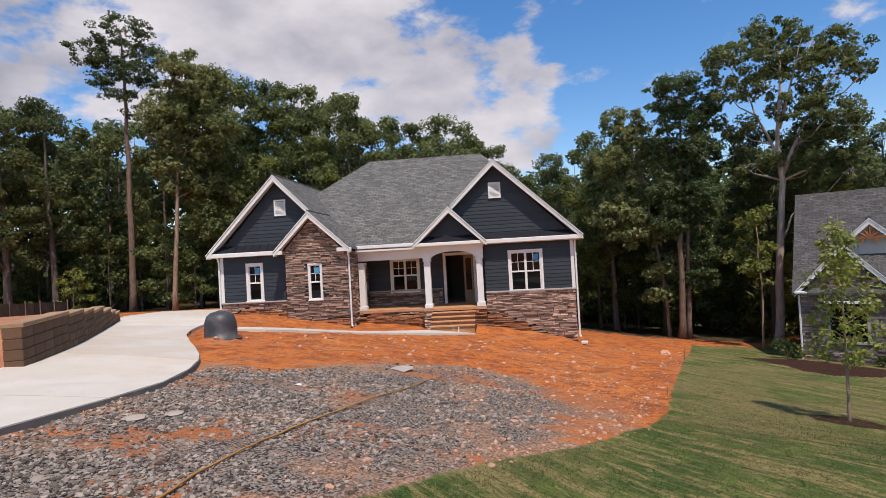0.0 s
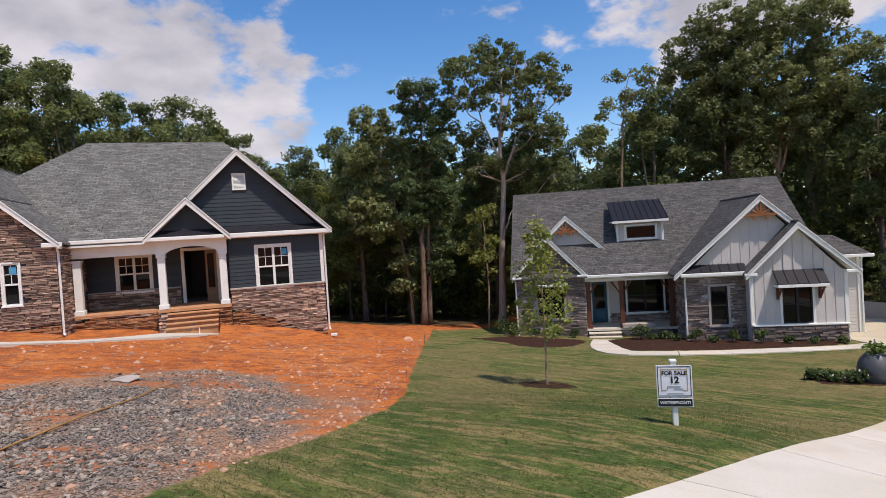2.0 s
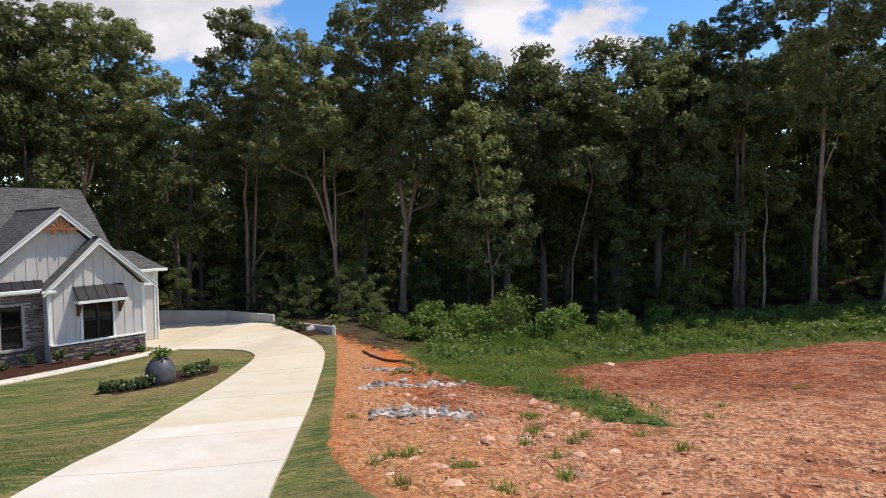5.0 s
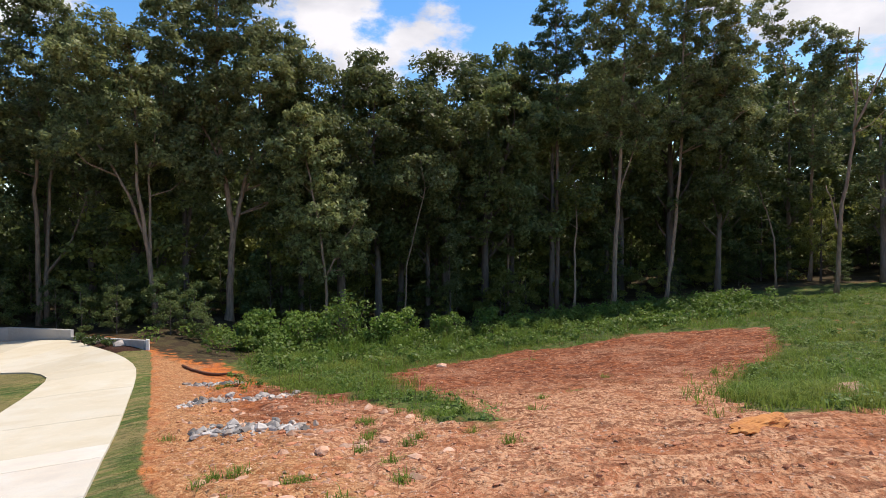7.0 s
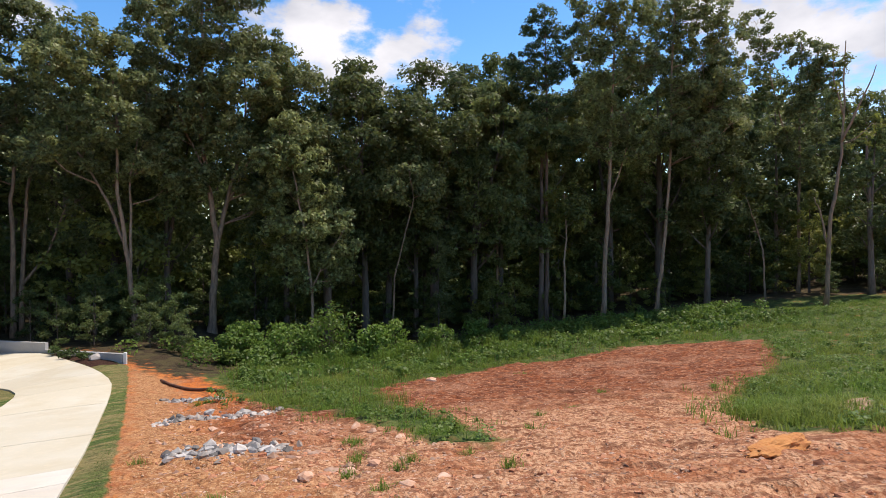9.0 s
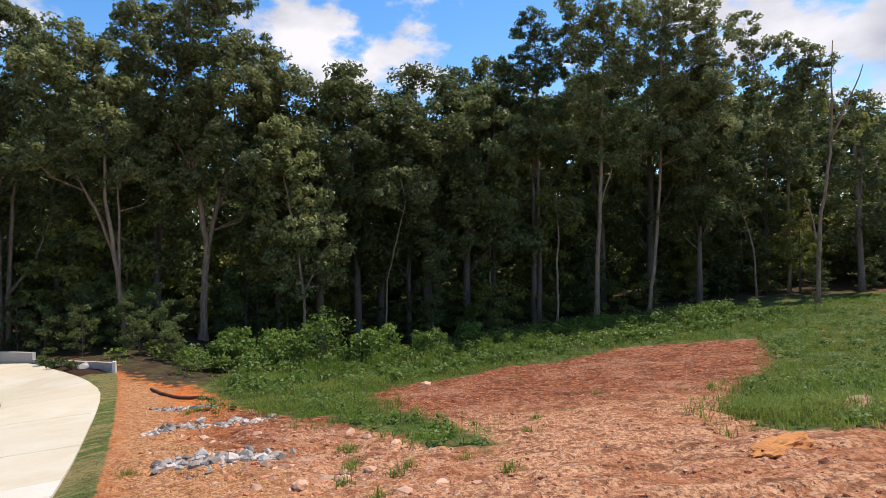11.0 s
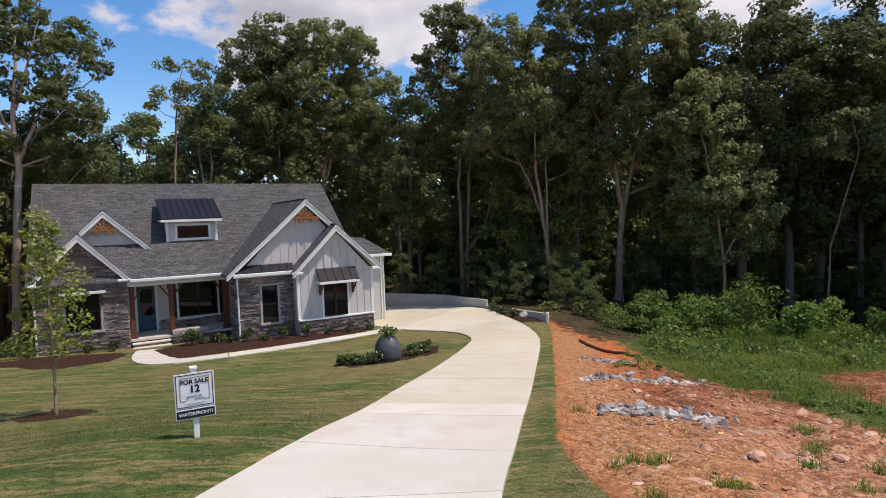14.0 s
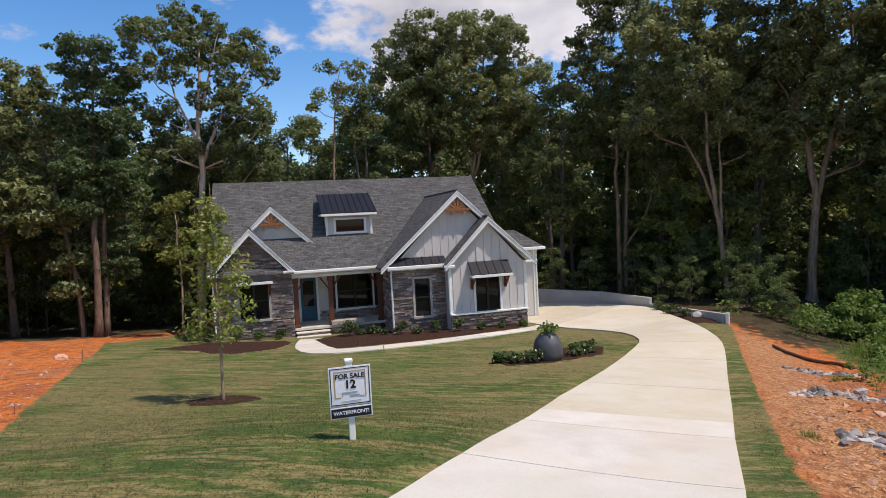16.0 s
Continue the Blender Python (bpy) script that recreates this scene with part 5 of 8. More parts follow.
battens(house_b, 0.0, 4.04, -3.3, lambda u: 1.05 - abs(u - 2.03) * 1.06, 0.0, holes=[(1.2, 2.75, -3.5, -0.75)])
battens(house_b, -2.0, 3.6, -0.45, lambda u: 2.3 - abs(u - 0.74) * 0.95, 0.74)
battens(house_b, -10.0, -6.2, 0.0, lambda u: 2.05 - abs(u + 8.12), 4.3)
window(house_b, *WG, 0.0, sash=M_BLACK, units=2, mullions=False)
window(house_b, *WM, 0.64, trim=M_CAP, sash=M_BLACK, mullions=False)
window(house_b, *WP, 4.6, sash=M_BLACK, units=2, mullions=False)
window(house_b, *WL, 2.54, trim=M_CAP, sash=M_BLACK, units=2, mullions=False)
for u in (-5.28, -2.95):
    part("shutter", boxes((u, u + 0.22, 4.53, 4.58, -3.2, -1.35), bevel=0.008), M_BLACK, house_b, "narrow black shutter")
part("door_frame", boxes((-6.98, -6.87, 4.53, 4.82, FLOOR_B, -1.33), (-6.05, -5.94, 4.53, 4.82, FLOOR_B, -1.33), (-6.87, -6.05, 4.53, 4.82, -1.45, -1.33)), M_WHITE, house_b)
door = part("front_door", boxes((-6.87, -6.05, 4.66, 4.71, FLOOR_B + 0.02, -1.45)), M_DOOR_BLUE, house_b, "dark teal-blue front door with a large glass light")
part("pane", boxes((-6.74, -6.18, 4.640, 4.657, -2.95, -1.6)), M_GLASS, door)
part("door_panel", boxes((-6.74, -6.18, 4.635, 4.657, FLOOR_B + 0.16, -3.1), bevel=0.01), M_DOOR_BLUE, door)
part("door_handle", boxes((-6.16, -6.12, 4.60, 4.66, -2.85, -2.6), bevel=0.01), M_BLACK, door)
part("water_table", boxes((-0.03, 4.08, -0.11, 0.03, -3.42, -3.34), bevel=0.01), M_WHITE, house_b)
for d in ((-0.03, 0.12, -0.035, 0.1, -3.34, -1.0), (3.92, 4.07, -0.035, 0.1, -3.34, -1.0), (4.0, 4.075, -0.03, 0.5, -4.6, -1.6)):
    part("corner_board", boxes(d, bevel=0.008), M_WHITE, house_b)
part("garage_side", boxes((4.05, 4.12, 0.7, 3.2, -4.5, -1.9)), M_WHITE, house_b, "white garage door set in the side wall")
# lower rear wing past the garage
part("wing_wall", boxes((4.04, 6.15, 3.5, 11.5, -5.2, -0.6)), M_GREY_BOARD, house_b)
siding(house_b, M_GREY_BOARD, 4.06, 6.1, -4.6, -0.6, 3.5)
part("corner_board", boxes((6.04, 6.18, 3.43, 3.6, -4.6, -0.6), bevel=0.008), M_WHITE, house_b)
for c in ([(3.9, 3.1, -0.5), (6.6, 3.1, -0.5), (5.5, 4.6, 0.45), (3.9, 4.6, 0.45)], [(6.6, 3.1, -0.5), (6.6, 11.8, -0.5), (5.5, 11.8, 0.45), (5.5, 4.6, 0.45)], [(3.9, 4.6, 0.45), (5.5, 4.6, 0.45), (5.5, 11.8, 0.45), (3.9, 11.8, 0.5)]):
    roof_piece(c, M_SHINGLE_DARK, house_b)
part("gutter", boxes((4.1, 6.65, 3.0, 3.12, -0.66, -0.5), (6.56, 6.68, 3.12, 11.8, -0.66, -0.5), bevel=0.02), M_WHITE, house_b)
part("soffit", boxes((4.1, 6.6, 3.1, 3.5, -0.64, -0.6)), M_WHITE, house_b)
# porch
part("porch_floor", boxes((-7.3, -2.7, 2.55, 4.6, FLOOR_B - 0.12, FLOOR_B), bevel=0.012), M_CONCRETE, house_b)
part("porch_base", boxes((-7.3, -2.7, 2.72, 4.6, -5.2, FLOOR_B - 0.12)), M_MORTAR, house_b)
part("porch_ledge", boxes((-5.5, -3.85, 2.45, 2.95, -3.74, -3.52), bevel=0.015), M_CAP, house_b, "pale cast-stone ledge beside the steps")
for k in range(3):
    v1, top = 2.55 - 0.3 * (k + 1), FLOOR_B - 0.17 * (k + 1)
    part("step", boxes((-7.25, -5.6, v1 - 0.03, v1 + 0.32, top - 0.06, top), bevel=0.012), M_CONCRETE, house_b, "pale concrete step tread")
    part("riser", boxes((-7.2, -5.65, v1 + 0.03, v1 + 0.45, top - 0.9, top - 0.06)), M_STONE_GREY, house_b, "grey stone riser")
part("porch_ceiling", boxes((-7.3, -2.7, 2.6, 4.6, -1.12, -1.05)), M_WHITE, house_b)
part("porch_beam", boxes((-7.3, -2.6, 2.6, 2.9, -1.25, -0.9), bevel=0.01), M_WHITE, house_b)
for u in (-7.15, -5.45, -2.95):
    bm = boxes((u - 0.11, u + 0.11, 2.66, 2.88, FLOOR_B + 0.14, -1.45), (u - 0.15, u + 0.15, 2.62, 2.92, FLOOR_B, FLOOR_B + 0.16), (u - 0.14, u + 0.14, 2.63, 2.91, -1.5, -1.25), bevel=0.012)
    post = part("porch_column", bm, M_CEDAR_DARK, house_b, "square red-brown stained timber post")
    for s in (-1, 1):
        if (u, s) in ((-7.15, -1), (-2.95, 1)):
            continue
        bm = bmesh.new()
        prism(bm, [(u + s * 0.11, -1.8), (u + s * 0.11, -1.9), (u + s * 0.55, -1.3), (u + s * 0.43, -1.3)], 2.7, 2.84)
        part("brace", bm, M_CEDAR_DARK, post)
# roofs
for c in ([(-11.2, 2.2, -0.9), (4.3, 2.2, -0.9), (4.3, 8.5, 4.0), (-11.2, 8.5, 4.0)], [(-11.2, 13.4, -0.9), (-11.2, 8.5, 4.0), (4.3, 8.5, 4.0), (4.3, 13.4, -0.9)]):
    roof_piece(c, M_SHINGLE_DARK, house_b)
bm = bmesh.new()
prism(bm, [(2.3, -1.0), (13.3, -1.0), (8.5, 3.85)], 0, 0.12)
bmesh.ops.transform(bm, verts=bm.verts, matrix=Matrix(((0, 1, 0, 3.9), (1, 0, 0, 0), (0, 0, 1, 0), (0, 0, 0, 1))))
part("gable_wall", bm, M_GREY_BOARD, house_b)
gable_roof(house_b, 2.03, 1.36, -0.22, 4.5, -0.95, -0.35, 5.5, M_SHINGLE_DARK)
gable_roof(house_b, 0.74, 2.70, -3.2, 4.6, -0.92, 0.35, 8.0, M_SHINGLE_DARK, left_z=-0.92)
gable_roof(house_b, -9.17, 1.34, -11.1, -7.2, -0.82, 2.25, 6.0, M_SHINGLE_DARK)
gable_roof(house_b, -8.12, 2.42, -10.7, -5.5, -0.12, 3.95, 7.2, M_SHINGLE_DARK)
pent_roof(house_b, -2.85, 0.02, 0.25, 0.74, -0.88, -0.5, 0.42)
for d in ((-7.2, -2.85, 2.1, 2.22, -1.0, -0.86), (-2.95, 0.0, 0.2, 0.32, -1.02, -0.86), (-11.1, -10.6, 2.2, 2.32, -0.96, -0.82), (-7.7, -7.15, 2.2, 2.32, -0.96, -0.82), (-0.3, 0.25, -0.35, -0.24, -1.06, -0.93), (3.9, 4.55, -0.35, -0.24, -1.06, -0.93)):
    part("gutter", boxes(d, bevel=0.02), M_WHITE, house_b)
for d in ((-7.3, -2.7, 2.2, 2.6, -1.04, -1.0), (-2.9, 0.0, 0.3, 0.7, -1.06, -1.02)):
    part("soffit", boxes(d), M_WHITE, house_b)
downspout(house_b, -2.72, 0.62, -4.5, -1.0)
downspout(house_b, -10.95, 2.55, -4.3, -0.95, kick=-1)
downspout(house_b, 6.22, 3.45, -4.5, -0.6)
downspout(house_b, -0.02, -0.02, -3.4, -1.05)


def awning(house, u0, u1, v, z_low, z_high, out=0.62):
    """A small metal awning on timber brackets over a window."""
    pent_roof(house, u0, u1, v - out, v, z_low, z_high, 0.42)
    part("awning_fascia", boxes((u0, u1, v - out - 0.03, v - out + 0.05, z_low - 0.16, z_low - 0.03), (u0, u0 + 0.05, v - out, v, z_low - 0.16, z_low - 0.05), (u1 - 0.05, u1, v - out, v, z_low - 0.16, z_low - 0.05), bevel=0.008), M_WHITE, house)
    for u in (u0 + 0.12, u1 - 0.22):
        bm = boxes((u, u + 0.1, v - 0.1, v, z_low - 0.75, z_low - 0.12), (u, u + 0.1, v - out + 0.05, v - 0.1, z_low - 0.24, z_low - 0.14))
        tube(bm, [(u + 0.05, v - 0.06, z_low - 0.7), (u + 0.05, v - out + 0.12, z_low - 0.22)], 0.05, 4)
        part("bracket", bm, M_CEDAR_DARK, house)


awning(house_b, 0.98, 3.08, 0.0, -1.45, -0.86)
awning(house_b, -9.98, -8.2, 2.5, -1.2, -0.72)


def sunburst(house, apex_u, apex_z, v, slope, drop):
    """A fan of timber struts in the peak of a gable."""
    half = drop / slope
    bm = boxes((apex_u - half, apex_u + half, v - 0.05, v + 0.05, apex_z - drop - 0.06, apex_z - drop + 0.06))
    for k in range(-2, 3):
        a = k * 0.52
        reach = drop * (0.95 if k == 0 else 0.86 if abs(k) == 1 else 0.62)
        tube(bm, [(apex_u, v, apex_z - drop), (apex_u + math.sin(a) * reach, v, apex_z - drop + math.cos(a) * reach)], 0.045, 4)
    for s in (-0.28, 0.28):
        box(bm, apex_u + s - 0.05, apex_u + s + 0.05, v - 0.05, v + 0.05, apex_z - drop - 0.24, apex_z - drop - 0.04)
    part("gable_fan", bm, M_CEDAR, house, "orange stained timber sunburst bracket")


sunburst(house_b, 0.74, 2.46, 0.42, 0.95, 0.72)
sunburst(house_b, -8.12, 2.2, 4.02, 0.97, 0.72)
# dormer
bm = bmesh.new()
wall_boxes(bm, -5.35, -2.93, 0.2, 1.9, 4.35, 4.5, [(-4.84, -3.34, 0.92, 1.55)])
box(bm, -5.35, -5.2, 4.5, 7.0, 0.2, 1.9)
box(bm, -3.08, -2.93, 4.5, 7.0, 0.2, 1.9)
part("dormer_wall", bm, M_GREY_BOARD, house_b)
battens(house_b, -5.35, -2.93, 0.6, lambda u: 1.75, 4.35, holes=[(-5.0, -3.18, 0.75, 1.72)], step=0.3)
window(house_b, -4.84, -3.34, 0.92, 1.55, 4.35, sash=M_BLACK, mullions=False, two_sash=False)
for u in (-5.38, -3.02):
    part("corner_board", boxes((u, u + 0.12, 4.3, 4.4, 0.5, 1.85), bevel=0.008), M_WHITE, house_b)
pent_roof(house_b, -5.62, -2.68, 3.95, 6.6, 1.92, 3.05, 0.32)
part("dormer_fascia", boxes((-5.62, -2.68, 3.92, 3.98, 1.76, 1.88), (-5.62, -5.56, 3.98, 6.0, 1.8, 1.88), (-2.74, -2.68, 3.98, 6.0, 1.8, 1.88)), M_WHITE, house_b)
part("interior_floor", boxes((-10.7, 3.84, 4.8, 12.3, -4.0, FLOOR_B - 0.02)), M_DARKROOM, house_b)

# ---- trees ----
def leaf_cloud(rs, centres, radii, per, size, up=0.35, flat=0.75, fine=False):
    """Leaves as small bent cards scattered through clumps; returns vertices and faces."""
    n = len(centres) * per
    c = np.repeat(np.asarray(centres, float), per, axis=0)
    r = np.repeat(np.asarray(radii, float), per)
    d = rs.normal(size=(n, 3))
    d /= np.linalg.norm(d, axis=1, keepdims=True)
    d[:, 2] *= flat
    at = c + d * (r * rs.uniform(0.3, 1.12, n) ** 0.6)[:, None]
    nrm = d * 0.65 + rs.normal(size=(n, 3)) * 0.5 + np.array([0, 0, up + 0.15])
    nrm /= np.linalg.norm(nrm, axis=1, keepdims=True)
    a = np.cross(nrm, rs.normal(size=(n, 3)))
    a /= np.linalg.norm(a, axis=1, keepdims=True)
    b = np.cross(nrm, a)
    s = size * rs.uniform(0.6, 1.35, n)[:, None]
    droop = nrm * s * rs.uniform(-0.35, 0.1, n)[:, None]
    if fine:
        p = np.stack([at - a * s, at + a * s * 0.7 - b * s * 0.62 + droop, at + a * s * 0.7 + b * s * 0.62], axis=1).reshape(-1, 3)
        return p.tolist(), np.arange(n * 3).reshape(-1, 3).tolist()
    p = np.stack([at - a * s, at - b * s * 0.55 + droop * 0.2, at + a * s + droop, at + b * s * 0.62], axis=1).reshape(-1, 3)
    f = np.arange(n * 4).reshape(-1, 4)
    return p.tolist(), f.tolist()


def hardwood(seed, height, bare, width, lobes, per, leaf, leaf_mat, bark_mat, lean=(0, 0), thick=0.0095, name="tree", label="", category="tree", split=0.0, clumps=12, clump=0.66, flat=0.8, top=1.0, lobe=1.0):
    """A trunk that may fork, limbs that rise to rounded masses of the crown, and dense leaf clumps over each mass."""
    rs = np.random.RandomState(seed)
    tree = thing(name, pose(0, 0, 0), label, category)
    bm = bmesh.new()
    base = height * thick
    wob = rs.uniform(-0.3, 0.3, (9, 2)).cumsum(axis=0) * 0.35
    main = [Vector((lean[0] * height * i / 8 + wob[i, 0] * i / 8, lean[1] * height * i / 8 + wob[i, 1] * i / 8, height * 0.86 * i / 8 - 0.4 * (i == 0))) for i in range(9)]
    tube(bm, main, [base * (1.4 if i == 0 else 1.0) * (1 - 0.85 * (i / 8) ** 1.15) + 0.015 for i in range(9)], 9)
    stems = [main]
    if split:
        at = main[max(1, int(8 * split))]
        turn = rs.uniform(0, 6.283)
        side = [at + Vector((math.cos(turn), math.sin(turn), 0)) * width * 0.55 * (k / 5) + Vector((0, 0, (height * 0.8 - at.z) * k / 5)) for k in range(6)]
        tube(bm, side, [base * 0.62 * (1 - 0.8 * k / 5) + 0.015 for k in range(6)], 7)
        stems.append(side)

    def on(stem, z):
        for p, q in zip(stem, stem[1:]):
            if p.z <= z <= q.z:
                return p.lerp(q, (z - p.z) / max(1e-6, q.z - p.z))
        return stem[-1].copy() if z > stem[-1].z else stem[0].copy()

    centres, radii = [], []
    for k in range(lobes):
        f = (k + 0.5 + rs.uniform(-0.35, 0.35)) / lobes
        rl = width * rs.uniform(0.4, 0.56) * (1.0 - 0.22 * f) * lobe
        env = width * math.sqrt(max(0.12, 1 - ((f - 0.42) / 0.66) ** 2)) * rs.uniform(0.82, 1.12)
        zc = height * (bare + (1 - bare) * (0.06 + 0.86 * f * top))
        if k == lobes - 1:
            env, zc = rl * 0.8, height - rl * 0.75
        zc = min(zc, height - rl * 0.75)
        turn = 2.4 * k + rs.uniform(-0.5, 0.5)
        out = Vector((math.cos(turn), math.sin(turn), 0))
        reach = max(0.0, env - rl * 0.8)
        axis = on(stems[k % len(stems)], zc)
        centre = Vector((axis.x, axis.y, zc)) + out * reach
        root = on(stems[k % len(stems)], max(height * bare * 0.85, zc - reach * rs.uniform(0.5, 1.0) - rl * 0.5))
        mid = root.lerp(centre, 0.55) + out * 0.08 * reach
        r0 = max(0.03, base * 0.34 * (1.1 - 0.8 * f))
        tube(bm, [root, mid, centre], [r0, r0 * 0.65, r0 * 0.3], 5)
        for j in range(clumps):
            d = Vector(rs.normal(size=3)) + out * 0.55 + Vector((0, 0, 0.35))
            d.normalize()
            c = centre + Vector((d.x, d.y, d.z * flat)) * rl * rs.uniform(0.55, 1.0)
            rc = clump * rs.uniform(0.75, 1.3)
            c.z = min(c.z, height - rc * 0.6)
            centres.append(c)
            radii.append(rc)
            if j % 3 == 0:
                tube(bm, [centre, centre.lerp(c, 0.5) + Vector((0, 0, -0.06 * rl)), c], [r0 * 0.3, r0 * 0.2, 0.008], 4)
    part("trunk", bm, bark_mat, tree, smooth=True)
    v, f = leaf_cloud(rs, centres, radii, per, leaf, fine=True)
    mesh_part("crown", v, f, leaf_mat, tree)
    return tree


def pine(seed, height, bare, width, label, per=46, whorls=46, tuft=0.65):
    rs = np.random.RandomState(seed)
    tree = thing("pine_tree", pose(0, 0, 0), label, "tree")
    bm = bmesh.new()
    stem = [(0.12 * math.sin(i * 0.9 + seed), 0.1 * math.cos(i * 0.7), height * 0.97 * i / 8 - 0.3 * (i == 0)) for i in range(9)]
    tube(bm, stem, [height * 0.0088 * (1 - 0.85 * (i / 8) ** 1.3) + 0.02 for i in range(9)], 9)
    centres, radii = [], []
    for k in range(whorls):
        f = (k + rs.uniform(0, 1)) / whorls
        reach = width * math.sqrt(max(0.06, 1 - ((f - 0.4) / 0.64) ** 2)) * rs.uniform(0.55, 1.08)
        turn = 2.4 * k + rs.uniform(-0.6, 0.6)
        z = height * (bare + (0.97 - bare) * f)
        root = Vector((stem[min(8, int(z / height * 8))][0], stem[min(8, int(z / height * 8))][1], z - 0.45 * reach))
        tip = root + Vector((math.cos(turn) * reach, math.sin(turn) * reach, rs.uniform(0.3, 0.6) * reach))
        tip.z = min(tip.z, height - 0.3)
        bend = root.lerp(tip, 0.6) + Vector((0, 0, -0.05 * reach))
        tube(bm, [root, bend, tip], [0.08 * (1.2 - f), 0.05 * (1.2 - f), 0.015], 5)
        for q in (0.55, 0.8, 1.0):
            c = root.lerp(bend, q / 0.6) if q < 0.6 else bend.lerp(tip, (q - 0.6) / 0.4)
            c = c + Vector((rs.normal(0, 0.3), rs.normal(0, 0.3), 0.15))
            centres.append(c)
            radii.append(tuft * rs.uniform(0.65, 1.25))
    for k in range(7):
        z, turn, reach = height * rs.uniform(0.35, bare), rs.uniform(0, 6.283), rs.uniform(0.5, 1.6)
        tube(bm, [(0, 0, z), (math.cos(turn) * reach, math.sin(turn) * reach, z - 0.1)], [0.04, 0.01], 4)
    part("trunk", bm, M_BARK_PINE, tree, smooth=True)
    v, f = leaf_cloud(rs, centres, radii, per * 2, 0.13, flat=0.55, fine=True)
    mesh_part("crown", v, f, M_LEAF_PINE, tree)
    return tree


LABEL_OAK = "tall hardwood tree with a bare trunk and dense green crown"
LABEL_YOUNG = "slender young hardwood at the edge of the woods"
LABEL_BACK = "hardwood tree deeper in the shaded woods"
protos = {
    "oak_a": hardwood(11, 20, 0.26, 3.5, 14, 80, 0.15, M_LEAF, M_BARK_SHADED, label=LABEL_OAK, thick=0.011),
    "oak_b": hardwood(12, 20, 0.22, 3.4, 14, 80, 0.15, M_LEAF, M_BARK_SHADED, lean=(0.03, 0.02), label=LABEL_OAK, split=0.4, thick=0.014),
    "oak_c": hardwood(13, 20, 0.32, 3.6, 13, 80, 0.15, M_LEAF, M_BARK_SHADED, lean=(-0.04, 0.03), label="tall forked hardwood with a leaning bare trunk", split=0.42, thick=0.013),
    "oak_d": hardwood(14, 20, 0.24, 4.6, 20, 84, 0.155, M_LEAF, M_BARK_SHADED, label="broad tall oak with a forked trunk and heavy crown", split=0.4, thick=0.017),
    "light": hardwood(15, 16, 0.15, 2.7, 12, 70, 0.135, M_LEAF_LIGHT, M_BARK_SHADED, label="lighter yellow-green hardwood in the woods"),
    "slim": hardwood(16, 16, 0.2, 1.9, 11, 60, 0.12, M_LEAF, M_BARK_SHADED, thick=0.007, label=LABEL_YOUNG),
    "back_a": hardwood(24, 20, 0.18, 3.9, 12, 36, 0.25, M_LEAF, M_BARK_SHADED, label=LABEL_BACK, clumps=10, clump=0.85),
    "back_b": hardwood(25, 20, 0.25, 3.5, 11, 36, 0.25, M_LEAF, M_BARK_SHADED, label=LABEL_BACK, split=0.45, clumps=10, clump=0.85),
    "under": hardwood(17, 8, 0.06, 2.5, 11, 46, 0.15, M_LEAF_DARK, M_BARK_SHADED, thick=0.007, label="small understorey tree with layered leaves in shade", name="understorey_tree", clumps=6, clump=0.55, flat=0.35),
    "under_b": hardwood(18, 6, 0.04, 2.1, 9, 46, 0.14, M_LEAF_LIGHT, M_BARK_SHADED, thick=0.007, label="small light green understorey tree", name="understorey_tree", clumps=6, clump=0.5, flat=0.4),
    "pine_b": pine(22, 22, 0.5, 2.7, "tall dark pine in the woods", 34, 52, 0.7),
}
used = set()
# the skyline of the woods as seen from the street: heading, elevation
SKYLINE_NORTH = [(127, 14.7), (122, 15.6), (120.5, 14.0), (119, 13.2), (117, 13.8), (115, 17.2), (112, 16.8), (108, 17.0), (103, 16.4), (99, 15.6), (96, 14.2), (93, 12.6), (90, 13.8), (88, 12.9), (85, 10.6), (81, 8.3), (78, 9.0), (75, 9.8), (72.5, 11.6), (70.5, 11.4), (68, 11.6), (65, 10), (63, 9.6), (60, 10), (56, 9.8)]
SKYLINE_EAST = [(53.5, 9.6), (51.5, 8.9), (47, 9.2), (44.5, 14), (40, 14.5), (34, 14.5), (31, 13.5), (28, 13.0), (24, 14.5), (17, 15.0), (13, 16.5), (6, 17), (2, 16.5), (-1, 15.5), (-5, 14.8), (-9, 13.6), (-13, 15.3), (-18, 16.5), (-22, 17.5), (-28, 18), (-35, 18), (-40, 15.5), (-45, 15.5), (-50, 12), (-70, 12)]
SKYLINE = SKYLINE_NORTH + SKYLINE_EAST


def skyline_height(x, y):
    a = math.degrees(math.atan2(y, x))
    el = SKYLINE[0][1] if a > 127 else SKYLINE[-1][1]
    for (a1, e1), (a0, e0) in zip(SKYLINE, SKYLINE[1:]):
        if a0 <= a <= a1:
            el = e0 + (e1 - e0) * (a - a0) / (a1 - a0)
    return 1.65 + math.hypot(x, y) * math.tan(radians(el)) - ground_z(x, y)


def plant(kind, x, y, height, turn=None, group="trees of the wood", sink=0.1, lean=0.0, wide=1.0):
    """height: metres, or up to 1.5 a share of the skyline there."""
    src = protos[kind]
    base = {"light": 16, "slim": 16, "under": 8, "under_b": 6, "pine_b": 22}.get(kind, 20)
    if height <= 1.5:
        height *= (1.03 if y > 0.6 * x else 0.94) * skyline_height(x, y)
    s = height / base
    m = pose(x, y, ground_z(x, y) - sink, lean, 0, forest_rng.uniform(0, 360) if turn is None else turn)
    if kind not in used:
        used.add(kind)
        ob = src
        ob.matrix_basis = m
    else:
        ob = copy_thing(src, m)
    ob.scale = (s * wide, s * wide, s)
    ob["group"] = group
    return ob


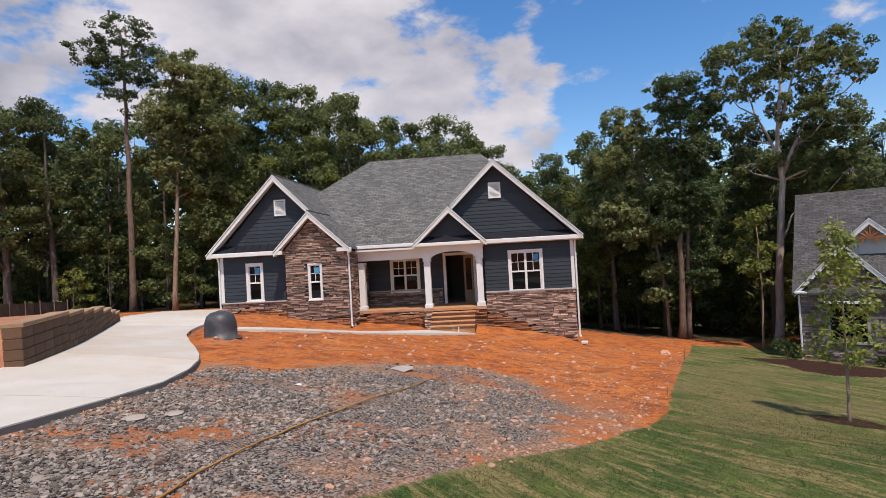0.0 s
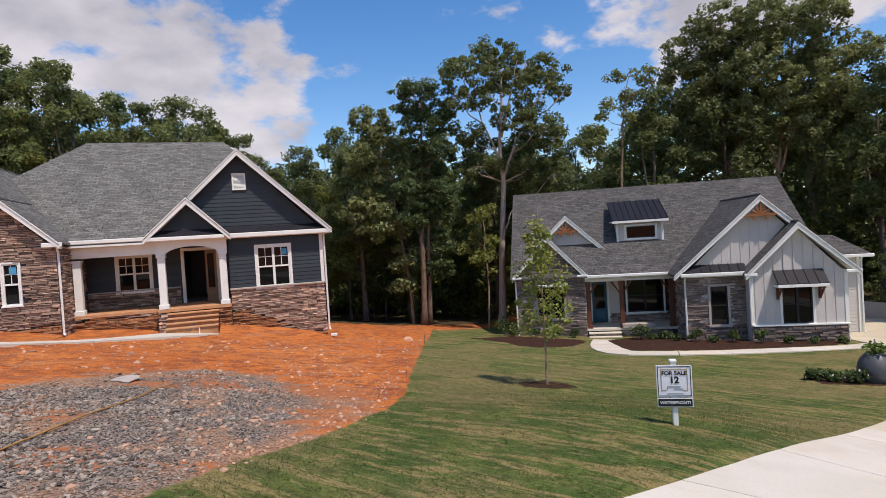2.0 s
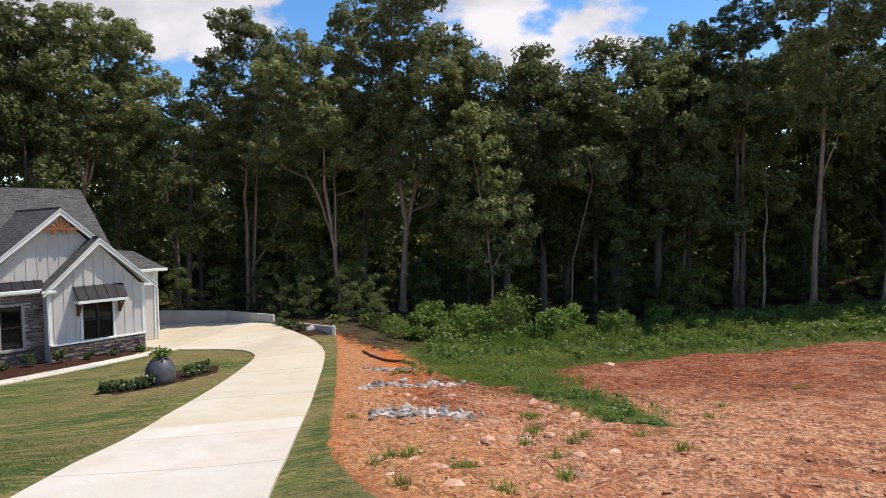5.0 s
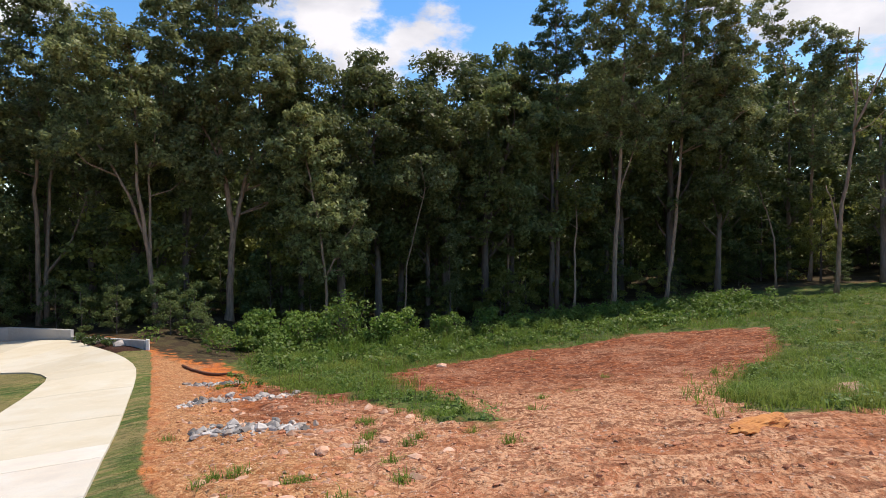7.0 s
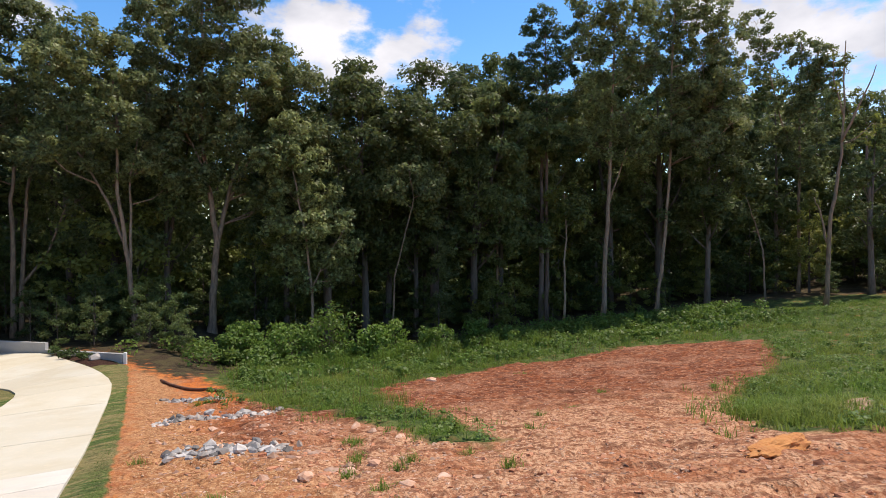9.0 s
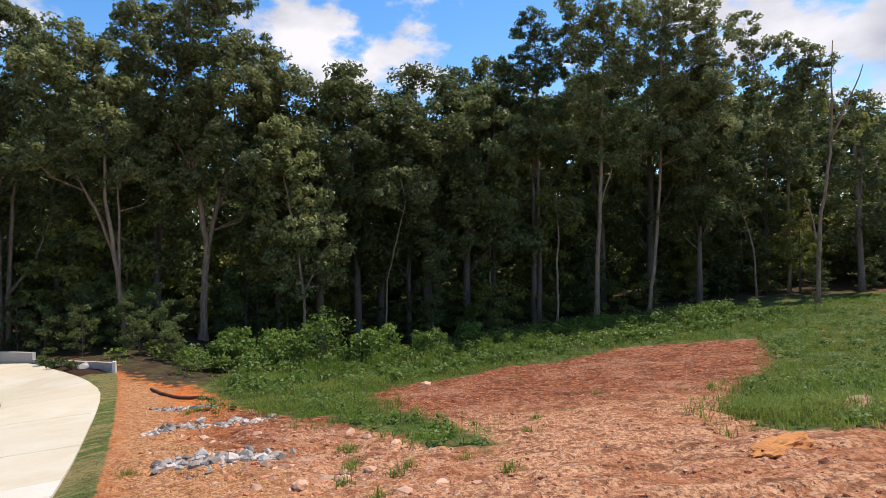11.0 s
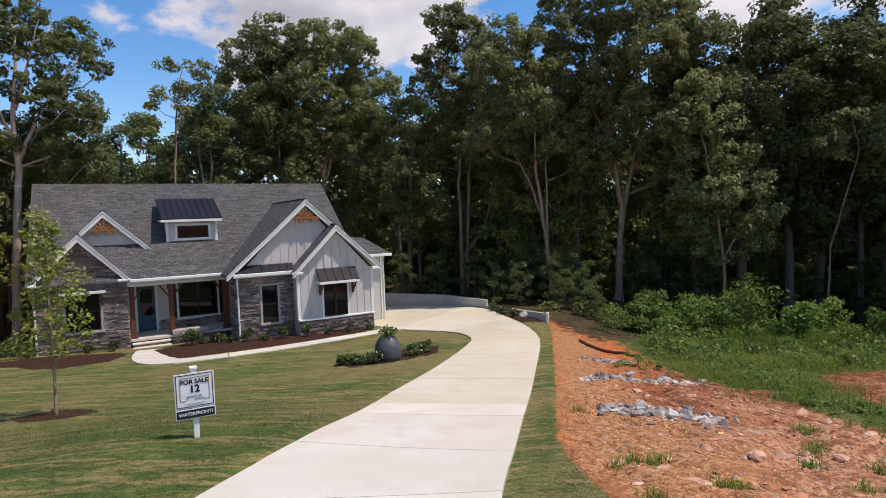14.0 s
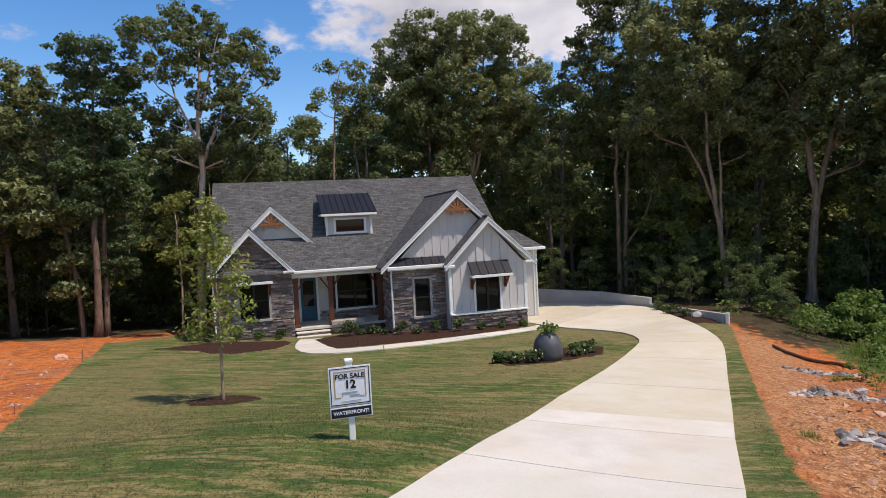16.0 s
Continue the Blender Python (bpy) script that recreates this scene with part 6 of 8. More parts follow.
forest_rng = random.Random(5)
# trees that stand out along the edge of the wood: kind, x, y, height
NORTH_EDGE = [
    ("oak_b", -30, 45, 0.95), ("oak_d", -33, 44, 0.97), ("oak_a", -22.5, 47.5, 0.8), ("oak_d", -15.5, 44, 1), ("oak_a", -10.5, 46, 1), ("oak_b", -6.5, 45, 1),
    ("oak_a", -2, 47, 1), ("light", -12.5, 42.5, 11), ("oak_d", 1, 48, 0.98), ("oak_a", 5, 50, 1), ("oak_b", 9.5, 48, 1), ("oak_c", -40, 47, 0.95),
    ("light", -8, 43, 10), ("oak_a", -13, 46.5, 1), ("oak_d", -7.8, 48, 1),
]
EAST_EDGE = [
    ("oak_b", 12.2, 41.5, 1), ("light", 11.5, 43, 0.9), ("oak_a", 21.5, 38, 0.95), ("oak_a", 15.5, 41, 0.9), ("oak_c", 22.5, 41, 0.9), ("light", 24.5, 36.5, 0.95),
    ("oak_d", 29.5, 38.5, 1), ("oak_b", 34, 35, 1), ("oak_a", 39, 32, 1), ("oak_c", 44, 23, 0.98), ("oak_b", 49, 16.5, 1), ("oak_d", 47, 13, 1), ("light", 46, 2.5, 15), ("oak_c", 47, 25.5, 0.95), ("pine_b", 52, 21, 0.95), ("oak_b", 45, 9, 0.9),
]
SOUTH_EDGE = [
    ("oak_a", 45, 1.0, 1.05), ("oak_b", 47, -5, 1.12), ("oak_d", 46.5, -2, 1.12), ("oak_b", 48, -6.8, 1.1), ("oak_d", 48.5, -10.8, 1.1), ("oak_b", 49, -14.5, 1.1), ("oak_a", 49.5, -17, 1.08), ("slim", 43, -10, 9), ("oak_a", 47, -9, 1), ("oak_d", 47.5, -14, 1),
    ("oak_b", 48.5, -27, 0.95), ("oak_a", 47.5, -20, 1), ("oak_d", 47, -31, 1), ("oak_a", 44.5, -34, 0.97),
    ("oak_b", 38.5, -44.5, 1), ("oak_a", 34, -50, 1), ("light", 43, -43, 9),
]
for kind, x, y, height in NORTH_EDGE + EAST_EDGE + SOUTH_EDGE:
    plant(kind, x, y, height)
# oak and great take the paler leaves with sunlight in their colour
GROWN = {"oak": (M_LEAF_SUNLIT, M_BARK, 0.5, 62, 0.14), "great": (M_LEAF_SUNLIT, M_BARK, 0.56, 68, 0.145), "light": (M_LEAF_LIGHT, M_BARK, 0.42, 52, 0.12), "poplar": (M_LEAF, M_BARK_PALE, 0.42, 62, 0.12),
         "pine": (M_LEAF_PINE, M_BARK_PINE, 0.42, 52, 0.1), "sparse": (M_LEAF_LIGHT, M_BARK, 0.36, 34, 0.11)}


def grown(name, label, kind, x, y, full, stems, heads):
    """A tree of its own habit. stems: (radius at the foot, its bends as (side, height)); heads: rounded masses of the crown as (side, height, half width, half height)."""
    leaf_mat, bark_mat, clump, per, leaf = GROWN[kind]
    rs = np.random.RandomState(int(abs(x * 37 + y * 11)) + len(heads))
    tree = thing(name, pose(x, y, ground_z(x, y), 0, 0, math.degrees(math.atan2(y, x)) - 90), label, "tree", "trees of the wood")
    bm = bmesh.new()
    tallest = max(h for _, h, _, _ in heads)
    wide = max(abs(u) for u, _, _, _ in heads)
    lines = []
    for i, (r, bends) in enumerate(stems):
        sway = rs.uniform(-0.5, 0.5) * (i > 0)
        pts = [Vector((u, sway * k + 0.1 * rs.normal() * (k > 0), h)) for k, (u, h) in enumerate(bends)]
        if i:
            near = min((p for line in lines for p in line), key=lambda p: (p - pts[0]).length)
            pts[0].y = near.y
        for _ in range(2):
            pts = [q for a, b in zip(pts, pts[1:]) for q in (a, a.lerp(b, 0.5) + Vector(rs.normal(0, 0.035, 3)))] + [pts[-1]]
        n = len(pts) - 1
        flare = [1 + 0.55 * max(0.0, 1 - 3.0 * max(0.0, p.z)) if i == 0 else 1.0 for p in pts]
        tube(bm, pts, [r * flare[k] * (1 - 0.86 * (k / n) ** 1.2) + 0.012 for k in range(n + 1)], 9 if i == 0 else 7)
        lines.append(pts)
    centres, radii = [], []
    for k, (u, h, ru, rz) in enumerate(heads):
        deep = (0.45 if full < 0.9 else 0.75) * max(ru, wide * 0.55)
        centre = Vector((u, deep * rs.uniform(-0.6, 0.6), h))
        level = tallest * 0.3
        root = min((p for line in lines for p in line if p.z > level or p is line[-1]), key=lambda p: abs(p.z - h + 0.7 * math.hypot(p.x - u, p.y - centre.y)) + 0.5 * math.hypot(p.x - u, p.y - centre.y))
        r0 = min(0.07, 0.014 + 0.014 * (centre - root).length)
        bend = root.lerp(centre, 0.55) + Vector((0, 0, -0.12 * (centre - root).length))
        tube(bm, [root, bend, centre], [r0, r0 * 0.7, r0 * 0.35], 5)
        for j in range(max(4, int(full * (14 if kind == 'pine' else 8.5) * (ru + 0.2) * (rz + 0.2)))):
            d = Vector(rs.normal(size=3))
            d.normalize()
            d *= rs.uniform(0.25, 1.0) ** 0.5
            c = centre + Vector((d.x * ru, d.y * deep, d.z * rz))
            centres.append(c)
            radii.append(clump * rs.uniform(0.6, 1.3))
            if j % 3 == 0:
                tube(bm, [centre, centre.lerp(c, 0.5) + Vector((0, 0, -0.06)), c], [r0 * 0.35, r0 * 0.22, 0.007], 4)
    part("trunk", bm, bark_mat, tree, smooth=True)
    v, f = leaf_cloud(rs, centres, radii, per, leaf, flat=0.5 if kind == "pine" else 0.75, fine=True)
    mesh_part("crown", v, f, leaf_mat, tree)
    return tree


# trees with a habit of their own at the edge of the woods
grown("pine_tree", "lone tall pine with a long bare trunk and airy tufts", "pine", -23.6, 44.1, 1.1,
      [(0.24, [(0.0, -0.3), (0.1, 6.6), (0.1, 12.6), (0.1, 17.8), (0.0, 21.3)])],
      [(0.0, 21.2, 2.2, 1.3), (-2.1, 19.6, 1.8, 1.1), (-0.8, 18.9, 1.8, 1.0), (1.6, 19.8, 1.6, 1.0), (0.7, 18.2, 1.7, 0.9), (-1.5, 17.6, 1.3, 0.6), (1.7, 17.5, 0.9, 0.6), (-0.3, 16.4, 1.3, 0.6), (0.7, 15.2, 0.7, 0.5)])
grown("tree", "tall slim oak at the edge of the woods", "oak", -18.5, 39.9, 1.5,
      [(0.16, [(0.0, -0.3), (0.3, 5.0), (0.6, 10.5), (1.1, 15.7)]), (0.07, [(0.4, 8.6), (1.2, 11.3), (2.8, 14.2)])],
      [(1.1, 16.3, 1.5, 1.6), (2.7, 15.2, 1.8, 1.7), (-0.1, 13.5, 1.6, 2.1), (1.8, 12.4, 2.2, 2.1), (3.4, 11.6, 1.5, 1.7), (0.1, 9.7, 1.5, 1.7), (2.2, 9.2, 1.8, 1.4)])
grown("tree", "yellow-green young hardwood in front of the woods", "light", -16.0, 43.1, 1.3,
      [(0.1, [(0.0, -0.3), (0.3, 4.4), (0.8, 9.0)])],
      [(1.3, 10.3, 1.7, 1.3), (0.2, 8.4, 1.7, 1.4), (1.8, 8.0, 1.2, 1.4), (0.5, 6.1, 1.4, 1.2)])
grown("pine_tree", "tall pine with a flat-topped dark crown", "pine", 14.6, 36.0, 1.9,
      [(0.2, [(0.0, -0.3), (0.2, 4.6), (0.4, 9.1), (0.7, 15.4)])],
      [(0.6, 15.4, 2.0, 0.7), (-0.1, 14.5, 1.2, 0.6), (1.6, 14.1, 1.4, 0.7), (0.7, 13.2, 1.7, 0.7), (-0.1, 11.8, 1.4, 0.7), (1.6, 11.7, 1.2, 0.7), (0.6, 10.5, 1.6, 0.8), (-0.4, 9.2, 1.1, 0.7), (1.4, 8.7, 1.4, 1.0), (0.0, 7.4, 1.4, 0.9)])
grown("pine_tree", "slender pine close beside a taller one", "pine", 15.1, 36.2, 1.5,
      [(0.15, [(0.0, -0.3), (0.2, 4.6), (0.6, 9.5), (1.0, 13.0)])],
      [(1.1, 9.4, 1.2, 0.8), (0.7, 7.7, 1.3, 0.8), (1.1, 5.6, 0.9, 0.9), (0.8, 3.9, 1.0, 0.9)])
grown("tree", "leaning hardwood with leaves down its thin trunk", "oak", 14.3, 37.1, 1.3,
      [(0.12, [(0.0, -0.3), (-0.1, 2.8), (-0.6, 6.4), (-0.9, 9.8), (-1.9, 13.2)])],
      [(-2.2, 13.8, 1.4, 1.2), (-1.3, 12.3, 1.4, 1.5), (-3.0, 11.5, 1.1, 1.5), (-1.9, 9.7, 1.8, 1.6), (-3.1, 7.9, 1.4, 1.5), (-1.4, 7.0, 1.4, 1.2), (-0.5, 4.6, 1.0, 0.9), (-0.5, 2.8, 0.8, 0.5)])
grown("tree", "tall pale-barked poplar with an open see-through crown", "poplar", 19.8, 34.8, 1.35,
      [(0.25, [(0.0, -0.3), (0.3, 3.7), (0.8, 9.7), (0.7, 12.8), (1.1, 17.4)]), (0.11, [(0.8, 10.0), (1.7, 12.3), (2.9, 14.4), (4.2, 16.2)]), (0.09, [(0.8, 10.7), (-0.1, 13.2), (-1.1, 16.2)]), (0.08, [(0.8, 12.8), (1.5, 15.3), (2.2, 17.8)]), (0.06, [(0.5, 6.0), (1.1, 7.5), (1.5, 8.3)])],
      [(1.2, 18.8, 1.6, 0.9), (-0.2, 18.5, 1.3, 1.0), (2.8, 18.0, 1.6, 1.1), (4.2, 17.3, 1.5, 0.9), (-1.7, 17.2, 1.4, 1.2), (3.6, 16.1, 1.6, 0.9), (5.3, 15.7, 0.6, 0.4), (-1.9, 15.3, 1.1, 1.1), (0.1, 15.6, 1.1, 0.8), (2.3, 14.7, 1.4, 0.9), (-1.6, 13.3, 1.4, 1.0), (3.1, 12.9, 1.8, 1.5), (4.2, 12.0, 1.2, 1.4), (1.9, 12.1, 1.2, 1.1), (-0.8, 10.9, 1.6, 1.0), (2.7, 10.5, 1.9, 1.4), (1.6, 16.6, 1.1, 1.0), (0.2, 17.1, 1.0, 0.9), (1.0, 14.1, 1.0, 0.8), (-2.0, 11.8, 1.2, 1.0), (4.0, 10.0, 1.4, 1.3)])
grown("tree", "thin light green sapling at the house corner", "light", 17.0, 31.2, 1.0,
      [(0.05, [(0.0, -0.3), (0.1, 3.6), (0.0, 6.6)])],
      [(-0.1, 7.1, 0.9, 0.7), (-0.4, 5.4, 1.2, 0.8), (0.0, 4.2, 0.9, 0.7)])
grown("tree", "thin tall tree with a small airy crown", "light", 29.2, 32.8, 0.6,
      [(0.09, [(0.0, -0.3), (0.1, 9.8), (0.4, 13.9), (1.0, 17.3)])],
      [(0.3, 17.5, 0.9, 0.8), (1.9, 17.7, 0.9, 0.7), (-0.2, 15.7, 0.8, 0.7), (1.1, 15.9, 0.8, 0.7), (0.5, 14.4, 0.8, 0.6), (-0.8, 14.6, 0.5, 0.4), (2.2, 16.8, 0.5, 0.4)])
grown("tree", "leaning oak that forks into three bare limbs", "oak", 41.0, 9.8, 1.35,
      [(0.17, [(0.0, -2.0), (-0.4, 2.1), (-0.8, 5.7), (-1.2, 9.0), (-1.1, 12.9), (-1.5, 18.0)]), (0.1, [(-0.5, 3.3), (-0.5, 6.5), (-0.5, 10.1), (0.4, 14.5)]), (0.09, [(-0.7, 5.1), (-1.7, 8.4), (-2.9, 10.7), (-3.9, 12.3), (-4.2, 15.2)])],
      [(-3.1, 18.3, 2.0, 1.4), (-0.8, 17.8, 1.5, 1.4), (-4.5, 16.3, 1.5, 1.4), (-2.2, 15.7, 1.9, 1.4), (0.5, 15.5, 1.3, 1.5), (-4.0, 13.9, 1.7, 1.4), (-1.2, 13.1, 1.9, 1.4), (1.5, 11.7, 1.3, 1.3), (-3.0, 11.5, 1.5, 1.2), (-0.1, 10.5, 1.5, 1.0), (1.8, 9.7, 1.0, 0.8), (-5.1, 11.6, 1.1, 1.0)])
grown("tree", "great broad oak towering over the edge of the woods", "great", 43.8, 6.0, 1.35,
      [(0.26, [(0.0, -0.9), (0.1, 2.6), (0.4, 6.2), (0.0, 9.4), (-0.6, 13.6), (-0.4, 19.9), (-0.5, 24.0)]), (0.17, [(0.4, 6.1), (1.0, 8.8), (1.7, 11.5), (2.4, 15.7), (2.2, 21.6)]), (0.09, [(1.2, 9.2), (2.2, 11.3), (4.0, 14.3)]), (0.08, [(-0.1, 10.7), (-1.5, 13.6), (-2.7, 18.2)])],
      [(-3.4, 21.2, 1.8, 1.6), (-0.5, 23.0, 2.7, 1.9), (2.0, 23.9, 2.1, 1.7), (-2.3, 18.9, 2.3, 1.8), (0.8, 19.9, 2.5, 2.2), (3.7, 20.2, 2.3, 1.9), (5.7, 18.1, 2.0, 1.8), (2.8, 16.8, 2.3, 1.8), (-0.6, 15.9, 2.3, 1.9), (-2.6, 14.0, 1.5, 1.4), (1.2, 13.4, 2.1, 1.7), (4.7, 14.3, 2.3, 1.9), (7.1, 13.5, 1.6, 1.6), (5.5, 11.1, 2.0, 1.7), (2.7, 10.5, 1.6, 1.2), (-0.7, 10.7, 1.8, 1.2), (3.9, 9.4, 1.4, 0.9)])
grown("tree", "bushy light green tree at the foot of the great oak", "oak", 41.0, -0.8, 1.2,
      [(0.1, [(0.0, -0.3), (0.0, 4.4), (-0.4, 8.2), (-1.2, 12.4), (-1.4, 14.5)]), (0.05, [(-0.1, 4.4), (1.2, 7.0), (2.2, 8.6)])],
      [(-1.4, 15.0, 1.3, 1.2), (-2.3, 13.2, 1.4, 1.2), (-0.4, 13.0, 1.4, 1.2), (-1.6, 11.2, 1.6, 1.3), (0.4, 10.8, 1.5, 1.2), (-2.2, 9.2, 1.4, 1.2), (-0.3, 8.8, 1.7, 1.3), (1.7, 9.0, 1.4, 1.1), (2.6, 7.2, 1.2, 0.9), (0.9, 6.8, 1.5, 1.1), (-1.4, 6.9, 1.3, 1.1), (-0.6, 5.0, 1.2, 0.9), (1.9, 5.4, 1.0, 0.8)])
grown("tree", "twin-trunked oak with a bare side limb", "oak", 45.3, 18.7, 1.25,
      [(0.18, [(0.0, -0.3), (0.0, 4.5), (-0.1, 9.2), (0.4, 13.5), (-0.1, 20.6)]), (0.15, [(0.4, 0.0), (0.6, 5.8), (0.8, 9.9), (1.7, 14.0), (2.3, 18.5)]), (0.09, [(0.5, 3.6), (2.0, 5.8), (3.1, 9.2), (3.6, 11.5)])],
      [(-0.6, 22.5, 1.8, 1.5), (0.9, 21.3, 2.0, 1.7), (-1.5, 19.6, 1.9, 1.7), (2.5, 19.4, 1.8, 1.8), (0.0, 17.3, 2.3, 1.8), (-2.5, 16.3, 1.8, 1.9), (2.7, 15.8, 2.0, 1.9), (-0.9, 13.9, 2.2, 1.8), (1.4, 12.6, 2.2, 1.7), (3.6, 12.5, 1.5, 1.4), (-2.2, 11.7, 1.7, 1.5)])
grown("tree", "high forked oak behind the light grey house", "oak", 42.1, 30.2, 1.2,
      [(0.2, [(0.0, -0.3), (0.0, 2.2), (0.2, 10.0), (0.6, 13.0), (1.1, 16.0), (1.9, 22.1)]), (0.11, [(0.4, 10.4), (1.3, 13.0), (2.5, 16.6)]), (0.1, [(0.3, 10.0), (-0.2, 12.5), (-0.6, 16.3)])],
      [(1.7, 22.7, 2.3, 1.8), (-0.1, 21.8, 1.9, 1.7), (3.5, 21.6, 1.8, 1.8), (1.4, 19.9, 2.7, 2.0), (3.7, 18.7, 2.1, 2.0), (-0.6, 18.8, 1.9, 2.0), (1.8, 16.5, 2.7, 2.0), (-0.5, 15.3, 2.1, 2.0), (4.1, 15.6, 1.9, 1.9), (1.3, 13.4, 2.3, 1.5), (6.2, 18.7, 1.2, 1.3)])
grown("tree", "broad forked oak behind the light grey house", "oak", 40.2, 32.7, 1.2,
      [(0.2, [(0.0, -0.3), (0.0, 2.5), (0.3, 10.0), (-0.2, 12.4), (-0.8, 16.4), (-0.3, 21.3)]), (0.12, [(0.2, 10.4), (0.9, 13.3), (1.3, 19.1)])],
      [(0.1, 22.2, 2.6, 1.9), (-1.9, 21.0, 2.7, 2.2), (1.5, 21.0, 1.8, 1.8), (-0.4, 19.1, 2.8, 2.1), (-2.8, 17.8, 2.7, 2.5), (1.2, 17.5, 2.0, 2.0), (-1.0, 15.8, 2.7, 2.1), (0.9, 14.6, 2.1, 1.8), (-2.5, 14.3, 2.4, 2.0), (-0.6, 13.0, 2.1, 1.3)])
grown("tree", "tall hardwood with a straight pale trunk", "oak", 44.2, -24.0, 1.1,
      [(0.2, [(0.0, -0.3), (0.2, 6.0), (0.5, 12.0), (0.7, 18.8), (0.9, 27.4)]), (0.07, [(0.3, 8.8), (1.3, 12.0), (2.4, 15.6)])],
      [(-0.5, 25.3, 2.2, 2.1), (1.9, 24.2, 2.2, 2.1), (-1.4, 22.0, 1.9, 2.1), (0.8, 20.7, 2.4, 2.1), (2.8, 20.5, 1.7, 2.1), (-0.9, 18.0, 2.0, 1.9), (1.5, 16.5, 2.2, 1.8), (-0.5, 14.3, 2.0, 1.6), (2.6, 13.5, 1.7, 1.5), (-1.8, 15.1, 1.5, 1.6)])
grown("tree", "tall slim hardwood with a slightly leaning trunk", "oak", 44.1, -28.8, 1.1,
      [(0.15, [(0.0, -0.3), (0.5, 4.6), (1.0, 12.1), (1.1, 20.0), (1.4, 27.3)])],
      [(0.5, 25.6, 2.4, 2.2), (3.1, 24.3, 2.4, 2.2), (5.2, 22.7, 1.6, 1.9), (1.0, 21.8, 2.3, 2.1), (3.5, 20.4, 2.3, 2.1), (5.4, 19.1, 1.4, 1.7), (1.9, 17.8, 2.3, 1.9), (4.2, 16.7, 2.1, 1.9), (0.6, 14.7, 1.9, 1.5), (2.9, 13.8, 2.2, 1.5), (5.6, 15.2, 1.2, 1.3)])
grown("pine_tree", "tall dark conifer with a pointed top", "pine", 45.7, -19.7, 1.3,
      [(0.17, [(0.0, -0.3), (0.0, 7.8), (0.0, 17.1), (-0.2, 25.4)])],
      [(-0.3, 25.5, 1.1, 0.7), (-0.9, 24.2, 1.4, 0.8), (0.8, 23.9, 1.5, 0.8), (-0.2, 22.4, 2.0, 0.9), (-2.0, 21.4, 1.6, 0.8), (1.3, 21.0, 1.5, 0.9), (-0.5, 19.9, 2.2, 0.9), (-2.3, 18.6, 1.7, 0.9), (0.7, 17.6, 2.0, 0.9), (-1.4, 16.0, 2.2, 0.9), (0.9, 14.6, 1.7, 0.9)])
grown("tree", "slim young tree at the foot of the woods", "light", 44.6, -20.7, 1.0,
      [(0.09, [(0.0, -0.3), (0.1, 4.0), (0.2, 7.7), (0.0, 10.9)])],
      [(0.0, 10.2, 1.5, 1.2), (0.9, 8.4, 1.4, 1.0), (-0.7, 7.7, 1.2, 1.0)])
grown("tree", "small crooked tree in the shade of the woods", "oak", 42.5, -6.5, 1.1,
      [(0.06, [(0.0, -0.3), (0.0, 2.2), (0.1, 5.1), (0.8, 7.9), (1.5, 10.8), (1.1, 13.2)])],
      [(1.3, 12.8, 1.5, 1.2), (0.2, 11.2, 1.1, 0.9), (2.5, 11.6, 1.1, 0.9)])
grown("tree", "straight hardwood with a loose airy crown", "oak", 43.8, -42.6, 0.8,
      [(0.14, [(0.0, -0.3), (0.0, 8.2), (0.0, 15.7), (0.1, 22.0)]), (0.08, [(0.0, 10.7), (-1.4, 15.3), (-3.2, 23.2)])],
      [(-3.4, 24.3, 1.4, 1.2), (-2.6, 21.8, 1.6, 1.4), (-3.2, 19.6, 1.1, 1.2), (-0.2, 21.5, 1.6, 1.4), (1.2, 21.0, 1.5, 1.5), (0.4, 19.1, 2.0, 1.5), (2.1, 18.8, 1.4, 1.7), (-0.8, 17.0, 1.8, 1.5), (1.4, 16.0, 2.0, 1.5), (-0.1, 13.7, 2.5, 1.7), (-2.1, 13.6, 1.7, 1.5), (0.3, 11.2, 2.1, 1.4)])
grown("tree", "half-bare pale tree with forked upper limbs", "sparse", 34.5, -35.8, 0.5,
      [(0.14, [(0.0, -0.3), (0.2, 5.5), (0.7, 9.8), (0.9, 12.7), (1.0, 18.3)]), (0.08, [(0.8, 11.4), (1.8, 13.9), (2.7, 16.4)]), (0.07, [(0.1, 4.4), (-0.3, 6.3), (-0.7, 7.7)]), (0.05, [(0.9, 13.3), (0.3, 16.1), (0.3, 18.0)])],
      [(1.0, 13.8, 1.1, 0.6), (2.1, 14.5, 1.0, 0.6), (0.9, 17.1, 0.7, 0.5), (2.5, 12.5, 1.1, 0.7), (1.7, 11.7, 1.3, 0.7), (0.2, 15.3, 0.6, 0.5)])
grown("tree", "small bent tree at the edge of the field", "sparse", 42.0, -37.6, 0.7,
      [(0.08, [(0.0, -0.3), (-0.2, 4.2), (-0.8, 6.6), (-1.5, 8.8)])],
      [(-1.6, 9.0, 1.4, 0.8), (-0.6, 7.5, 0.9, 0.7)])
grown("tree", "middle-sized hardwood at the front of the woods", "oak", 49.0, -14.3, 1.2,
      [(0.14, [(0.0, -0.3), (0.0, 1.2), (-0.1, 7.5), (0.3, 13.3), (0.5, 18.6)])],
      [(0.5, 18.9, 2.3, 1.9), (-1.2, 16.7, 1.9, 1.8), (2.0, 16.4, 2.0, 1.8), (0.3, 13.8, 2.6, 1.8), (-1.9, 12.8, 1.7, 1.4), (2.4, 12.8, 1.7, 1.5)])
